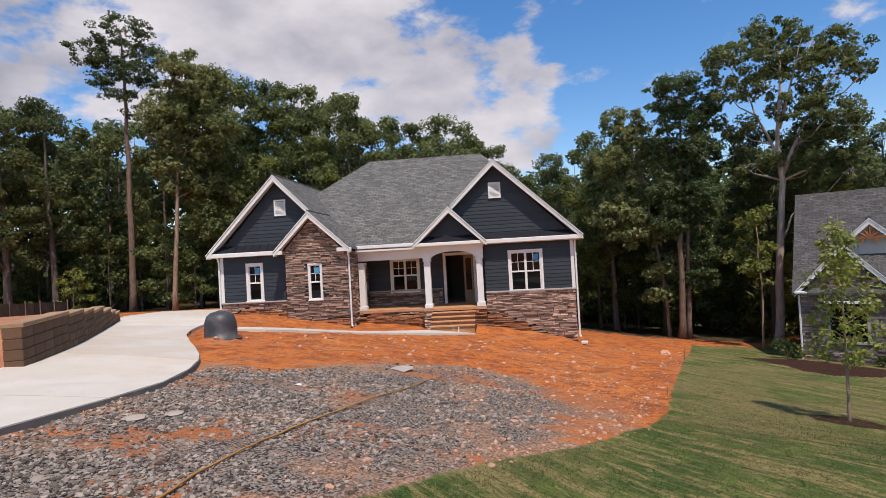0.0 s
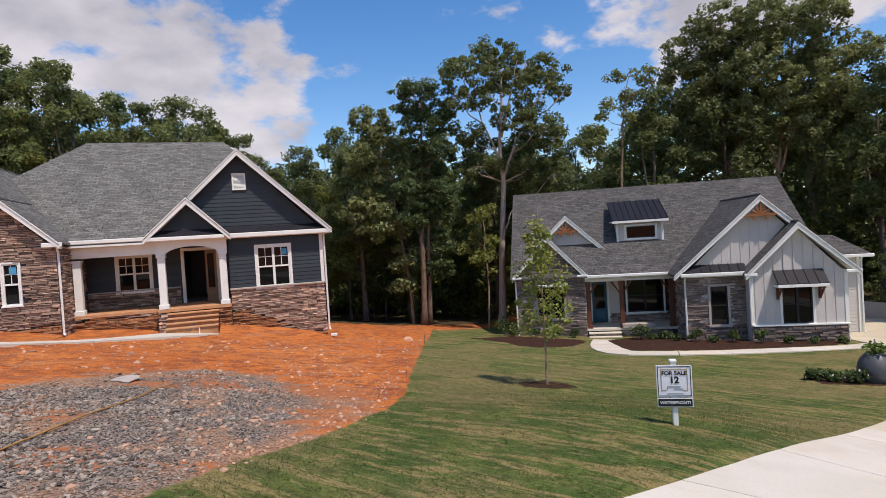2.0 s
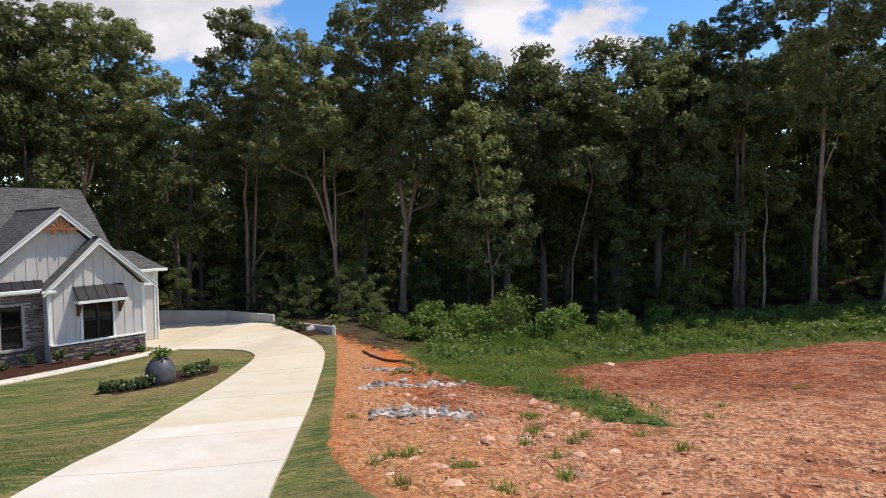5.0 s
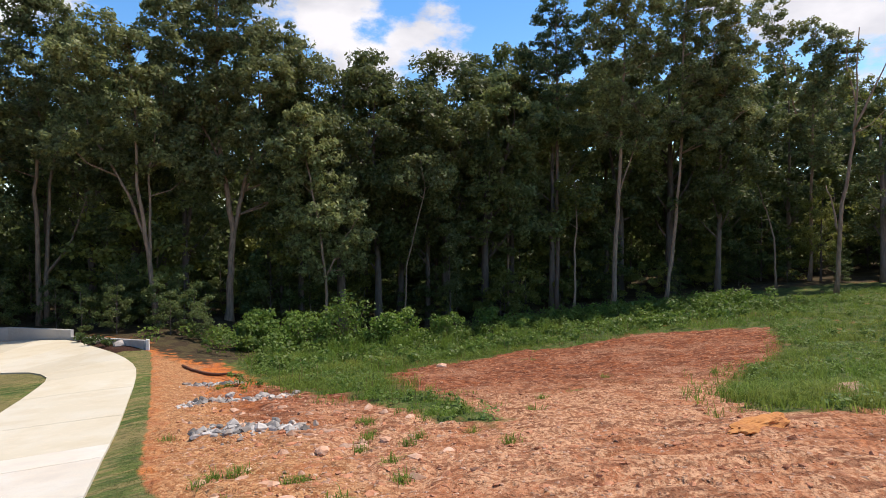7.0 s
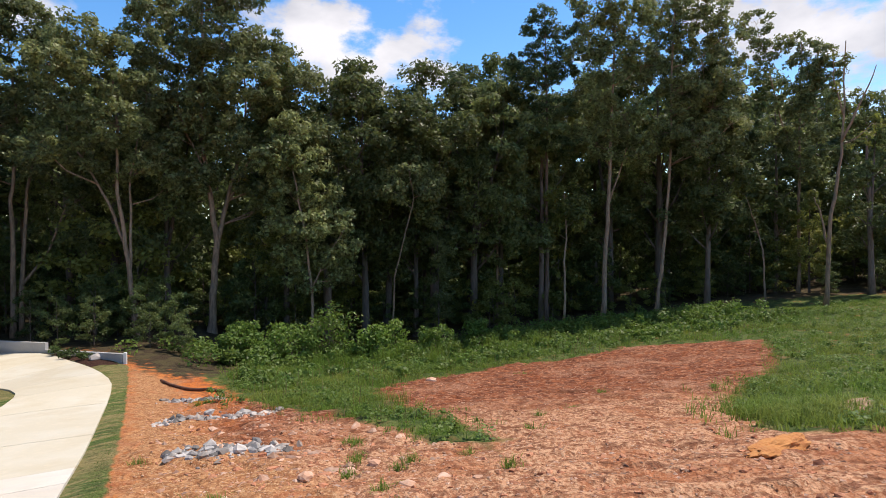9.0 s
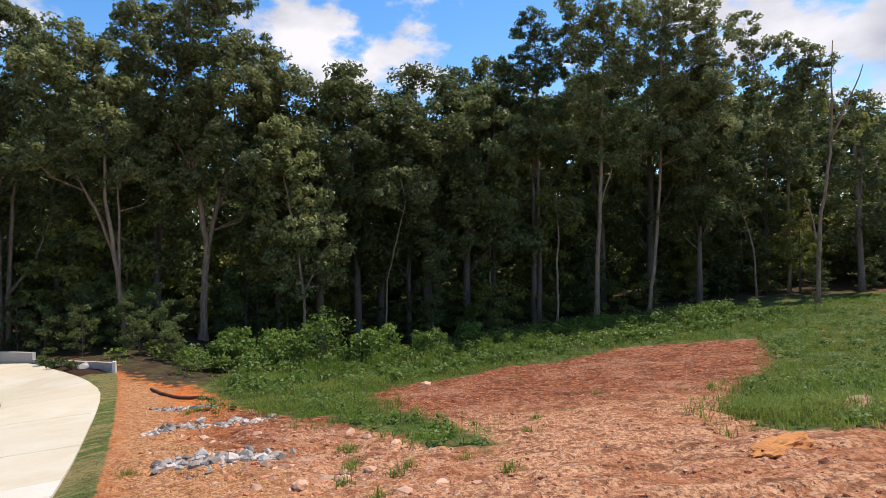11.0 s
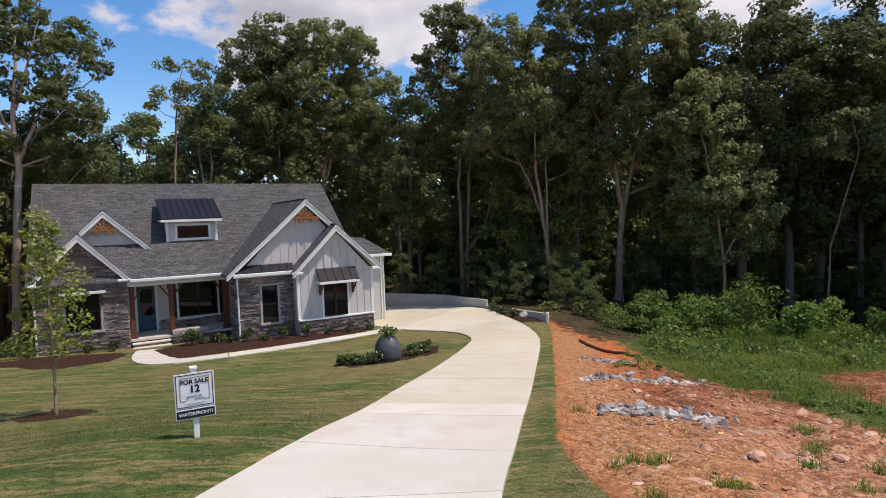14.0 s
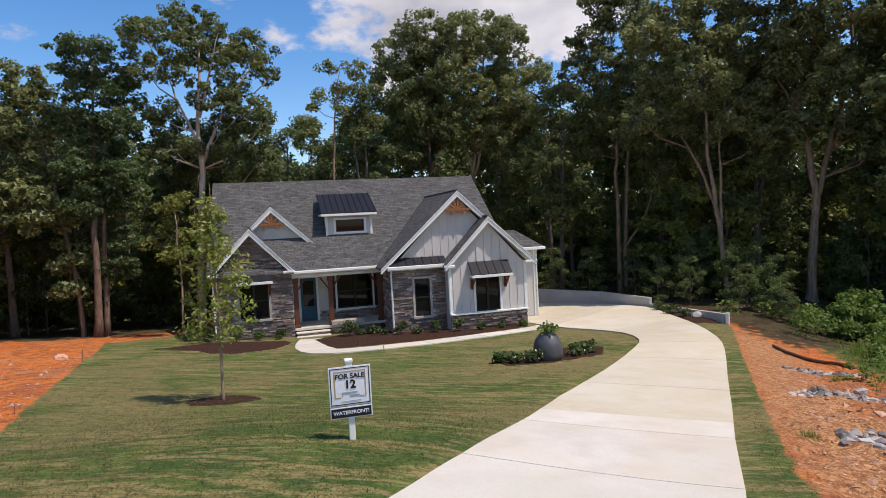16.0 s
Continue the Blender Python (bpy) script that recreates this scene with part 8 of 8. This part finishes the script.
def lettering(text, size, u, z, v, mat, parent, bold=0.0):
    cu = bpy.data.curves.new("lettering", "FONT")
    cu.body, cu.size, cu.align_x, cu.align_y, cu.extrude, cu.offset = text, size, "CENTER", "CENTER", 0.001, bold
    tmp = bpy.data.objects.new("lettering", cu)
    scene.collection.objects.link(tmp)
    me = bpy.data.meshes.new_from_object(tmp.evaluated_get(bpy.context.evaluated_depsgraph_get()))
    bpy.data.objects.remove(tmp)
    me.materials.clear()
    me.materials.append(mat)
    ob = new("lettering", me)
    ob.parent = parent
    ob.matrix_basis = pose(u, v, z, 90, 0, 0)
    return ob


lettering("FOR SALE", 0.1, 0, 0.955, -0.008, M_INK, board, 0.0036)
lettering("12", 0.165, 0, 0.83, -0.008, M_INK, board, 0.006)
part("emblem", boxes((-0.125, 0.105, -0.007, -0.004, 0.70, 0.725), (-0.125, -0.11, -0.007, -0.004, 0.66, 0.70), (-0.01, 0.14, -0.007, -0.004, 0.655, 0.68), (-0.13, 0.15, -0.007, -0.004, 0.585, 0.595)), material("grey sign print", (0.3, 0.36, 0.38), 0.5, layers=[(9, (0.25, 0.3, 0.32), 0.4, 0.7, 0.5)]), board)
lettering("WATERFRONT!", 0.075, 0, 0.422, -0.011, M_SIGN_WHITE, rider, 0.0014)

# retaining wall of tan blocks beside the first driveway
wall_a = thing("retaining_wall", pose(0, 0, 0), "stepped tan block retaining wall beside the driveway", "wall", kind="structure")
WALL_LINE = smooth_line([(-7.4, 9.9), (-7.75, 10.9), (-8.35, 12.5), (-9.1, 14.3), (-10.6, 17.6), (-11.95, 20.5), (-13.7, 24.2)], 2)
length = [0.0]
for p, q in zip(WALL_LINE, WALL_LINE[1:]):
    length.append(length[-1] + math.dist(p, q))


def on_wall(s):
    for i in range(len(length) - 1):
        if length[i] <= s <= length[i + 1]:
            f = (s - length[i]) / (length[i + 1] - length[i])
            p, q = Vector(WALL_LINE[i]), Vector(WALL_LINE[i + 1])
            return p.lerp(q, f), math.degrees(math.atan2(q.y - p.y, q.x - p.x))
    return Vector(WALL_LINE[-1]), 110.0


bm = boxes((-0.302, 0.302, -0.15, 0.15, 0.0, 0.183), bevel=0.012)
block_me = bpy.data.meshes.new("block")
bm.to_mesh(block_me)
bm.free()
block_me.materials.append(M_BLOCK_SHADED)
bm = boxes((-0.302, 0.302, -0.18, 0.17, 0.0, 0.085), bevel=0.012)
cap_me = bpy.data.meshes.new("cap_block")
bm.to_mesh(cap_me)
bm.free()
cap_me.materials.append(M_BLOCK_CAP)


# the top steps down with the slope: metres along the wall, height of the cap
SECTIONS = [(0.0, 0.93), (3.05, 0.87), (4.9, 0.79), (6.75, 0.71), (9.2, 0.54), (11.6, 0.36), (13.5, 0.2), (15.4, 0.1)]


def wall_top(s):
    """Height of the wall over the ground there."""
    level = [z for start, z in SECTIONS if start <= s + 1e-6][-1]
    return level - ground_z(*on_wall(s)[0])


for (start, top), (stop, _) in zip(SECTIONS, SECTIONS[1:]):
    for course in range(8):
        z = top - 0.085 - 0.186 * (course + 1)
        s = start + 0.3 - 0.3 * (course % 2) * (start > 0)
        while s < stop + 0.1:
            p, a = on_wall(s)
            if z + 0.15 > ground_z(p.x, p.y) - 0.1:
                in_x, in_y = math.sin(radians(a)) * 0.006 * course, -math.cos(radians(a)) * 0.006 * course
                ob = new("block", block_me)
                ob.parent = wall_a
                ob.matrix_basis = pose(p.x + in_x, p.y + in_y, z, 0, 0, a + 0.5 * math.sin(s * 5 + course))
            if course == 0 and s + 0.3 < stop + 0.2:
                ob = new("cap_block", cap_me)
                ob.parent = wall_a
                ob.matrix_basis = pose(p.x, p.y, top - 0.085, 0, 0, a)
            s += 0.605
# clay banked up behind it
bm = bmesh.new()
rows = []
for k in range(41):
    p, a = on_wall(length[-1] * k / 40)
    nrm = Vector((-math.sin(radians(a)), math.cos(radians(a))))
    row = []
    for d in (0.12, 0.6, 1.4, 2.6, 4.5, 8.0, 14.0):
        q = p + nrm * d
        top = ground_z(p.x, p.y) + wall_top(length[-1] * k / 40) - 0.1
        z = top + (ground_z(q.x, q.y) + 0.5 - top) * smoothstep(0, 12, d) + 0.08 * noise.noise((q.x, q.y, 0.5)) * min(1, d)
        row.append(bm.verts.new((q.x, q.y, z if d < 14 else ground_z(q.x, q.y) - 0.3)))
    rows.append(row)
for r0, r1 in zip(rows, rows[1:]):
    for j in range(6):
        bm.faces.new((r0[j], r1[j], r1[j + 1], r0[j + 1]))
for end in (rows[0], rows[-1]):
    low = [bm.verts.new((v.co.x, v.co.y, v.co.z - 1.6)) for v in end]
    for j in range(6):
        bm.faces.new((end[j], end[j + 1], low[j + 1], low[j]))
finish(bm)
tagged(part("clay_bank", bm, M_CLAY, smooth=True), "bank of red clay behind the block wall", "bank", kind="structure")

# concrete retaining walls round the parking pad
wall_b = thing("retaining_wall", pose(0, 0, 0), "smooth grey concrete retaining wall round the parking pad", "wall", kind="structure")


def wall_run(a, b, top_a, top_b, wide=0.2, name="wall_section", mat=M_CONCRETE_RAW):
    d = (Vector(b) - Vector(a)).normalized()
    nrm = Vector((-d.y, d.x)) * wide / 2
    bm = bmesh.new()
    vs = []
    for p, top in ((a, top_a), (b, top_b)):
        low = ground_z(*p) - 1.2
        for s in (-1, 1):
            q = Vector(p) + nrm * s
            vs += [bm.verts.new((q.x, q.y, low)), bm.verts.new((q.x, q.y, top))]
    for f in ((0, 1, 5, 4), (2, 6, 7, 3), (1, 3, 7, 5), (0, 2, 3, 1), (4, 5, 7, 6), (0, 4, 6, 2)):
        bm.faces.new([vs[i] for i in f])
    finish(bm)
    part(name, bm, mat, wall_b)


wall_run((38.4, 25), (38.2, 17.2), -3.98, -3.98)
wall_run((38.25, 17.3), (36.3, 13.2), -3.97, -3.95)
wall_run((36.3, 13.2), (30.0, 7.6), -4.32, -3.58)
part("wall_end", boxes((29.86, 30.0, 7.46, 7.6, -4.8, -3.52), bevel=0.01), M_WHITE, wall_b)
# silt fence on the rise at the back of the first lot
fence = thing("silt_fence", pose(0, 0, 0), "black fabric silt fence on wooden stakes", "fence")
pts = [(-23.4 + 0.16 * k, 23.5 + 0.9 * k) for k in range(12)]
for (x0, y0), (x1, y1) in zip(pts, pts[1:]):
    z0, z1 = ground_z(x0, y0), ground_z(x1, y1)
    bm = bmesh.new()
    mx, my = (x0 + x1) / 2, (y0 + y1) / 2
    lo = [bm.verts.new(c) for c in ((x0, y0, z0 - 0.1), (mx + 0.05, my, (z0 + z1) / 2 - 0.1), (x1, y1, z1 - 0.1))]
    hi = [bm.verts.new(c) for c in ((x0, y0, z0 + 1.0), (mx + 0.05, my, (z0 + z1) / 2 + 0.93), (x1, y1, z1 + 1.0))]
    for i in range(2):
        bm.faces.new((lo[i], lo[i + 1], hi[i + 1], hi[i]))
    bmesh.ops.solidify(bm, geom=bm.faces[:], thickness=0.01)
    part("fabric", bm, M_FABRIC, fence)
for x, y in pts:
    part("stake", boxes((x - 0.025, x + 0.025, y - 0.06, y - 0.01, ground_z(x, y) - 0.2, ground_z(x, y) + 1.08)), M_BARK, fence)
for x, y, hgt, mat in ((9.6, 23.6, 0.45, M_WOODDOOR), (5.25, 14.0, 0.22, M_CLAY), (0.55, 26.1, 0.35, M_WHITE)):
    ob = part("survey_stake", boxes((-0.02, 0.02, -0.02, 0.02, -0.15, hgt), bevel=0.004), mat)
    ob.matrix_basis = pose(x, y, ground_z(x, y), 4, 3, 20)
    tagged(ob, "short wooden survey stake in the ground", "stake", "stakes")


# clay backfilled against the walls of the dark blue house
berm_mat = ground_material()
to_a = house_a.matrix_basis
for ua, ub, v, ha, hb in ((-17.3, -13.5, -0.9, 0.1, 0.1), (-13.6, -10.45, -1.5, 0.12, 0.1), (-10.4, -7.2, 0.0, 0.12, 0.12), (-4.7, 0.1, -0.12, 0.45, 0.2)):
    bm, rows = bmesh.new(), []
    for k in range(15):
        f = k / 14
        rows.append([])
        for d in (-0.12, 0.3, 0.8, 1.5, 2.3, 3.1, 3.5):
            p = to_a @ Vector((ua + (ub - ua) * f, v - d, 0))
            rise = (ha + (hb - ha) * f) * max(0.0, 1 - max(0, d) / 3.1) ** 1.3 * min(1, 0.35 + 5 * min(f if ua < -5 else 1, 1 - f))
            wob = 0.07 * noise.noise((p.x * 1.6, p.y * 1.6, 2.0)) * (d < 3.0)
            rows[-1].append(bm.verts.new((p.x, p.y, ground_z(p.x, p.y) + rough_z(p.x, p.y) + rise + wob - 0.25 * (d > 3.3))))
    for r0, r1 in zip(rows, rows[1:]):
        for j in range(6):
            bm.faces.new((r0[j], r0[j + 1], r1[j + 1], r1[j]))
    finish(bm)
    tagged(part("clay_berm", bm, berm_mat, smooth=True), "loose red clay backfilled against the house wall", "soil", kind="structure")


p = to_a @ Vector((0.2, -0.5, 0))
block = part("splash_block", boxes((-0.12, 0.16, -0.1, 0.1, -0.03, 0.09), bevel=0.015), M_WHITE)
block.matrix_basis = pose(p.x, p.y, ground_z(p.x, p.y) + 0.1, 0, 0, -20)
tagged(block, "white plastic splash block under the downspout", "splash block")


# ---- ground cover ----
def blades(name, spots, height, width, mat, label, category, seed, per=5, splay=0.5):
    """Tufts of bent grass blades: (x, y, scale)."""
    r = np.random.RandomState(seed)
    n = len(spots) * per
    sp = np.repeat(np.asarray(spots, float), per, axis=0)
    zs = np.repeat(np.array([surface_z(x, y) for x, y, _ in spots]), per)
    a = r.uniform(0, 6.283, n)
    h = height * sp[:, 2] * r.uniform(0.55, 1.2, n)
    w = width * r.uniform(0.7, 1.3, n)
    base = np.stack([sp[:, 0] + r.normal(0, 0.05 + 0.1 * height, n), sp[:, 1] + r.normal(0, 0.05 + 0.1 * height, n), zs - 0.02], -1)
    out = np.stack([np.cos(a), np.sin(a), np.zeros(n)], -1)
    side = np.stack([-np.sin(a), np.cos(a), np.zeros(n)], -1) * w[:, None]
    bend = splay * r.uniform(0.1, 1.0, n)
    mid = base + out * (h * bend * 0.35)[:, None] + np.array([0, 0, 1]) * (h * 0.6)[:, None]
    tip = base + out * (h * bend)[:, None] + np.array([0, 0, 1]) * (h * (1 - 0.25 * bend))[:, None]
    v = np.stack([base - side, base + side, mid + side * 0.7, mid - side * 0.7, tip], 1).reshape(-1, 3)
    k = np.arange(n)[:, None] * 5
    f = [tuple(q) for q in (k + np.array([[0, 1, 2, 3]])).tolist()] + [tuple(q) for q in (k + np.array([[3, 2, 4]])).tolist()]
    ob = mesh_part(name, v.tolist(), f, mat)
    return tagged(ob, label, category, kind="stuff")


LAWN_NEAR = [(-2.4, 3.2), (-0.8, 5.1), (0.66, 6.9), (1.95, 8.0), (3.27, 9.5), (5.3, 13.9), (9, 22), (14, 20), (18, 13), (17, 8), (13.2, 7.2), (9, 5.9), (5, 4.8), (3, 4.5), (0.5, 4.9)]
drive_poly = DRIVE_2_LEFT + DRIVE_2_RIGHT[::-1]
spots = [(x, y, rs.uniform(0.6, 1.3)) for x, y in scatter(LAWN_NEAR, 34000, (3, 4), 1.5)]
spots += [(x, y, rs.uniform(0.4, 0.9)) for x, y in scatter([(6.3, 0.8), (7.3, 1.7), (10, 2.5), (14, 3.5), (19, 4.7), (24, 5.9), (29, 7.6), (29, 7.1), (19, 4.5), (13, 3.0), (9, 1.8), (7.6, 1.1)], 5000)]
spots = [s for s in spots if not inside(s[0], s[1], drive_poly)]
blades("turf", spots, 0.038, 0.0045, M_TURF, "mown turf with dry strips along its seams", "grass", 61, per=4, splay=1.8)
WEED_NEAR = [(24, 2.3), (21.5, 1.4), (18.7, 0.4), (16, -1.2), (13.7, -2.2), (11.5, -3.0), (10.2, -3.7), (10.8, -4.0), (14.5, -3.5), (20, -2.5), (23.4, -3.8), (28, -10), (26.3, -12.3), (29, -17), (25, -22.5), (30, -30), (44, -36), (44, -10), (40, 0), (32, 3)]
WEED_RIGHT = [(24.6, -22), (19.3, -17.8), (14.2, -11.6), (11.5, -9.2), (8.4, -7.6), (8, -8.8), (9, -12), (12, -20), (16, -32), (34, -44), (38, -36)]
spots = [(x, y, 0.35 + 1.0 * max(0, noise.noise((x * 0.3, y * 0.3, 2.0)) + 0.35) * min(1, 0.35 + max(0, x - 12) / 12) * (1.9 if x > 23 and -4 < y < 4 else 1)) for x, y in scatter(WEED_NEAR, 11000, (18, -2), 0.7)]
spots += [(x, y, 0.4 + 0.9 * max(0, noise.noise((x * 0.35, y * 0.35, 5.0)) + 0.4)) for x, y in scatter(WEED_RIGHT, 6500, (9, -9), 0.7)]
spots = [(x + rs.normal(0, 0.45), y + rs.normal(0, 0.45), s) for x, y, s in spots if noise.noise((x * 0.7, y * 0.7, 9.0)) > -0.2 and rs.uniform() < 0.9]
blades("tall_weeds", spots, 0.34, 0.008, M_BLADE, "knee-high green weeds and grass on rough ground", "weeds", 62, per=9, splay=1.5)
spots = [(x, y, rs.uniform(0.5, 1.2)) for x, y in scatter(WEED_NEAR, 900)] 
blades("seed_stalks", spots, 0.6, 0.008, M_DRY, "dry tan seed stalks among green weeds", "weeds", 63, per=3, splay=0.4)
spots = [(x, y, rs.uniform(0.4, 1.0)) for x, y in ((9.7, -2.0), (9.9, -2.2), (7.6, -1.6), (8.8, 0.6), (9.0, 0.5), (10.6, -1.4), (11.0, -1.5), (14.3, -7.0), (13.0, -5.6), (16.5, -9), (19.5, 2.6), (19.8, 2.4), (20.0, 2.7), (18.2, 2.0), (9.4, -1.2), (15.5, -12), (12.2, 2.3), (7.4, 0.5), (7.0, -0.8), (8.1, -0.2), (8.2, -0.35), (8.7, 0.85), (8.5, 0.95), (11.6, -1.5), (11.9, -1.4), (8.85, -3.45), (8.5, -1.55), (11.65, -4.85), (23.4, -9.3), (23.7, -9.0), (10.2, -3.2)) for _ in range(9)]
blades("weed_tufts", spots, 0.2, 0.006, M_BLADE, "scattered green weed tufts on bare clay", "weeds", 64, per=8, splay=1.6)
# taller grass standing in clumps before the wood
spots = [(x + rs.normal(0, 0.22), y + rs.normal(0, 0.22), rs.uniform(0.6, 1.1)) for x, y in ((33.0, -4.6), (34.2, -5.3), (31.6, -2.4), (32.2, -7.4), (35.6, -8.6), (31.4, -11.4), (33.4, -14.2), (30.8, -1.0), (36.5, -12.0), (34.0, -17.5)) for _ in range(26)]
blades("tall_grass", spots, 1.15, 0.011, M_BLADE, "waist-high green grass clumps before the woods", "grass", 65, per=7, splay=0.5)
# broad-leaved weeds in patches among the grass
cs, rad = [], []
for x, y in scatter(WEED_NEAR, 1500, (18, -2), 0.5) + scatter(WEED_RIGHT, 1100, (9, -9), 0.6):
    if noise.noise((x * 0.45, y * 0.45, 21.0)) > 0.0:
        cs.append((x, y, surface_z(x, y) + rs.uniform(0.05, 0.28) * min(1, 0.4 + max(0, x - 8) / 14)))
        rad.append(rs.uniform(0.12, 0.34))
for x, y, k in ((19.8, 2.0, 7),):
    for _ in range(k):
        cs.append((x + rs.normal(0, 0.35), y + rs.normal(0, 0.35), surface_z(x, y) + rs.uniform(0.04, 0.3)))
        rad.append(rs.uniform(0.1, 0.22))
v, f = leaf_cloud(rs, cs, rad, 46, 0.045, up=0.8)
tagged(mesh_part("leafy_weeds", v, f, M_SHRUB), "low broad-leaved green weeds on rough ground", "weeds", kind="stuff")
# leafy brush along the edge of the woods
cs, rad = [], []
for k in range(420):
    p = along([(31.5, 4.2), (34, 2.0), (36, -2), (38, -7), (40, -13), (40, -20), (38, -26), (37, -30)], rs.uniform())
    x, y = p.x + rs.normal(0, 1.6), p.y + rs.normal(0, 1.4)
    h = rs.uniform(0.1, 0.9)
    cs.append((x, y, ground_z(x, y) + h))
    rad.append(rs.uniform(0.35, 0.7))
for x, y in scatter([(25, 1.6), (30, 3.4), (36, 0), (41, -8), (43, -22), (38, -33), (30, -30), (29, -17), (28, -8), (23, -2.2)], 520):
    cs.append((x, y, ground_z(x, y) + rs.uniform(0.05, 0.4)))
    rad.append(rs.uniform(0.25, 0.5))
for x, y in scatter([(17, -16.5), (24, -23), (33, -36), (24, -36), (13, -18)], 12):
    cs.append((x, y, ground_z(x, y) + rs.uniform(0.05, 0.25)))
    rad.append(rs.uniform(0.2, 0.4))
v, f = leaf_cloud(rs, cs, rad, 70, 0.1, fine=True)
tagged(mesh_part("brush", v, f, M_SHRUB), "tangled leafy green brush at the edge of the woods", "brush", kind="stuff")


def bush(x, y, size, label="bright green leafy bush at the woods edge"):
    ob = thing("bush", pose(x, y, ground_z(x, y)), label, "bush", "bushes at the wood edge")
    r = np.random.RandomState(int(abs(x * 97 + y * 57)) % 9999)
    bm, cs = bmesh.new(), []
    for k in range(26):
        a, q = r.uniform(0, 6.283), r.uniform(0.2, 1) * size * 0.55
        tip = Vector((math.cos(a) * q, math.sin(a) * q, size * r.uniform(0.2, 1.0)))
        tube(bm, [(0, 0, -0.1), tip * 0.5, tip], [0.03, 0.02, 0.006], 4)
        cs.append(tip)
    part("stem", bm, M_BARK, ob)
    v, f = leaf_cloud(r, cs, [size * 0.2] * 26, 70, 0.10)
    mesh_part("leaves", v, f, M_SHRUB, ob)


for x, y, size in ((32.6, 3.4, 1.5), (33.4, 2.2, 1.8), (35.0, 0.6, 2.7), (36.0, -1.9, 3.4), (35.2, -3.9, 2.2), (37.5, -5.5, 2.4), (38, -8.5, 1.9), (39, -12, 1.8), (36.5, 3.0, 2.0)):
    bush(x, y, size)
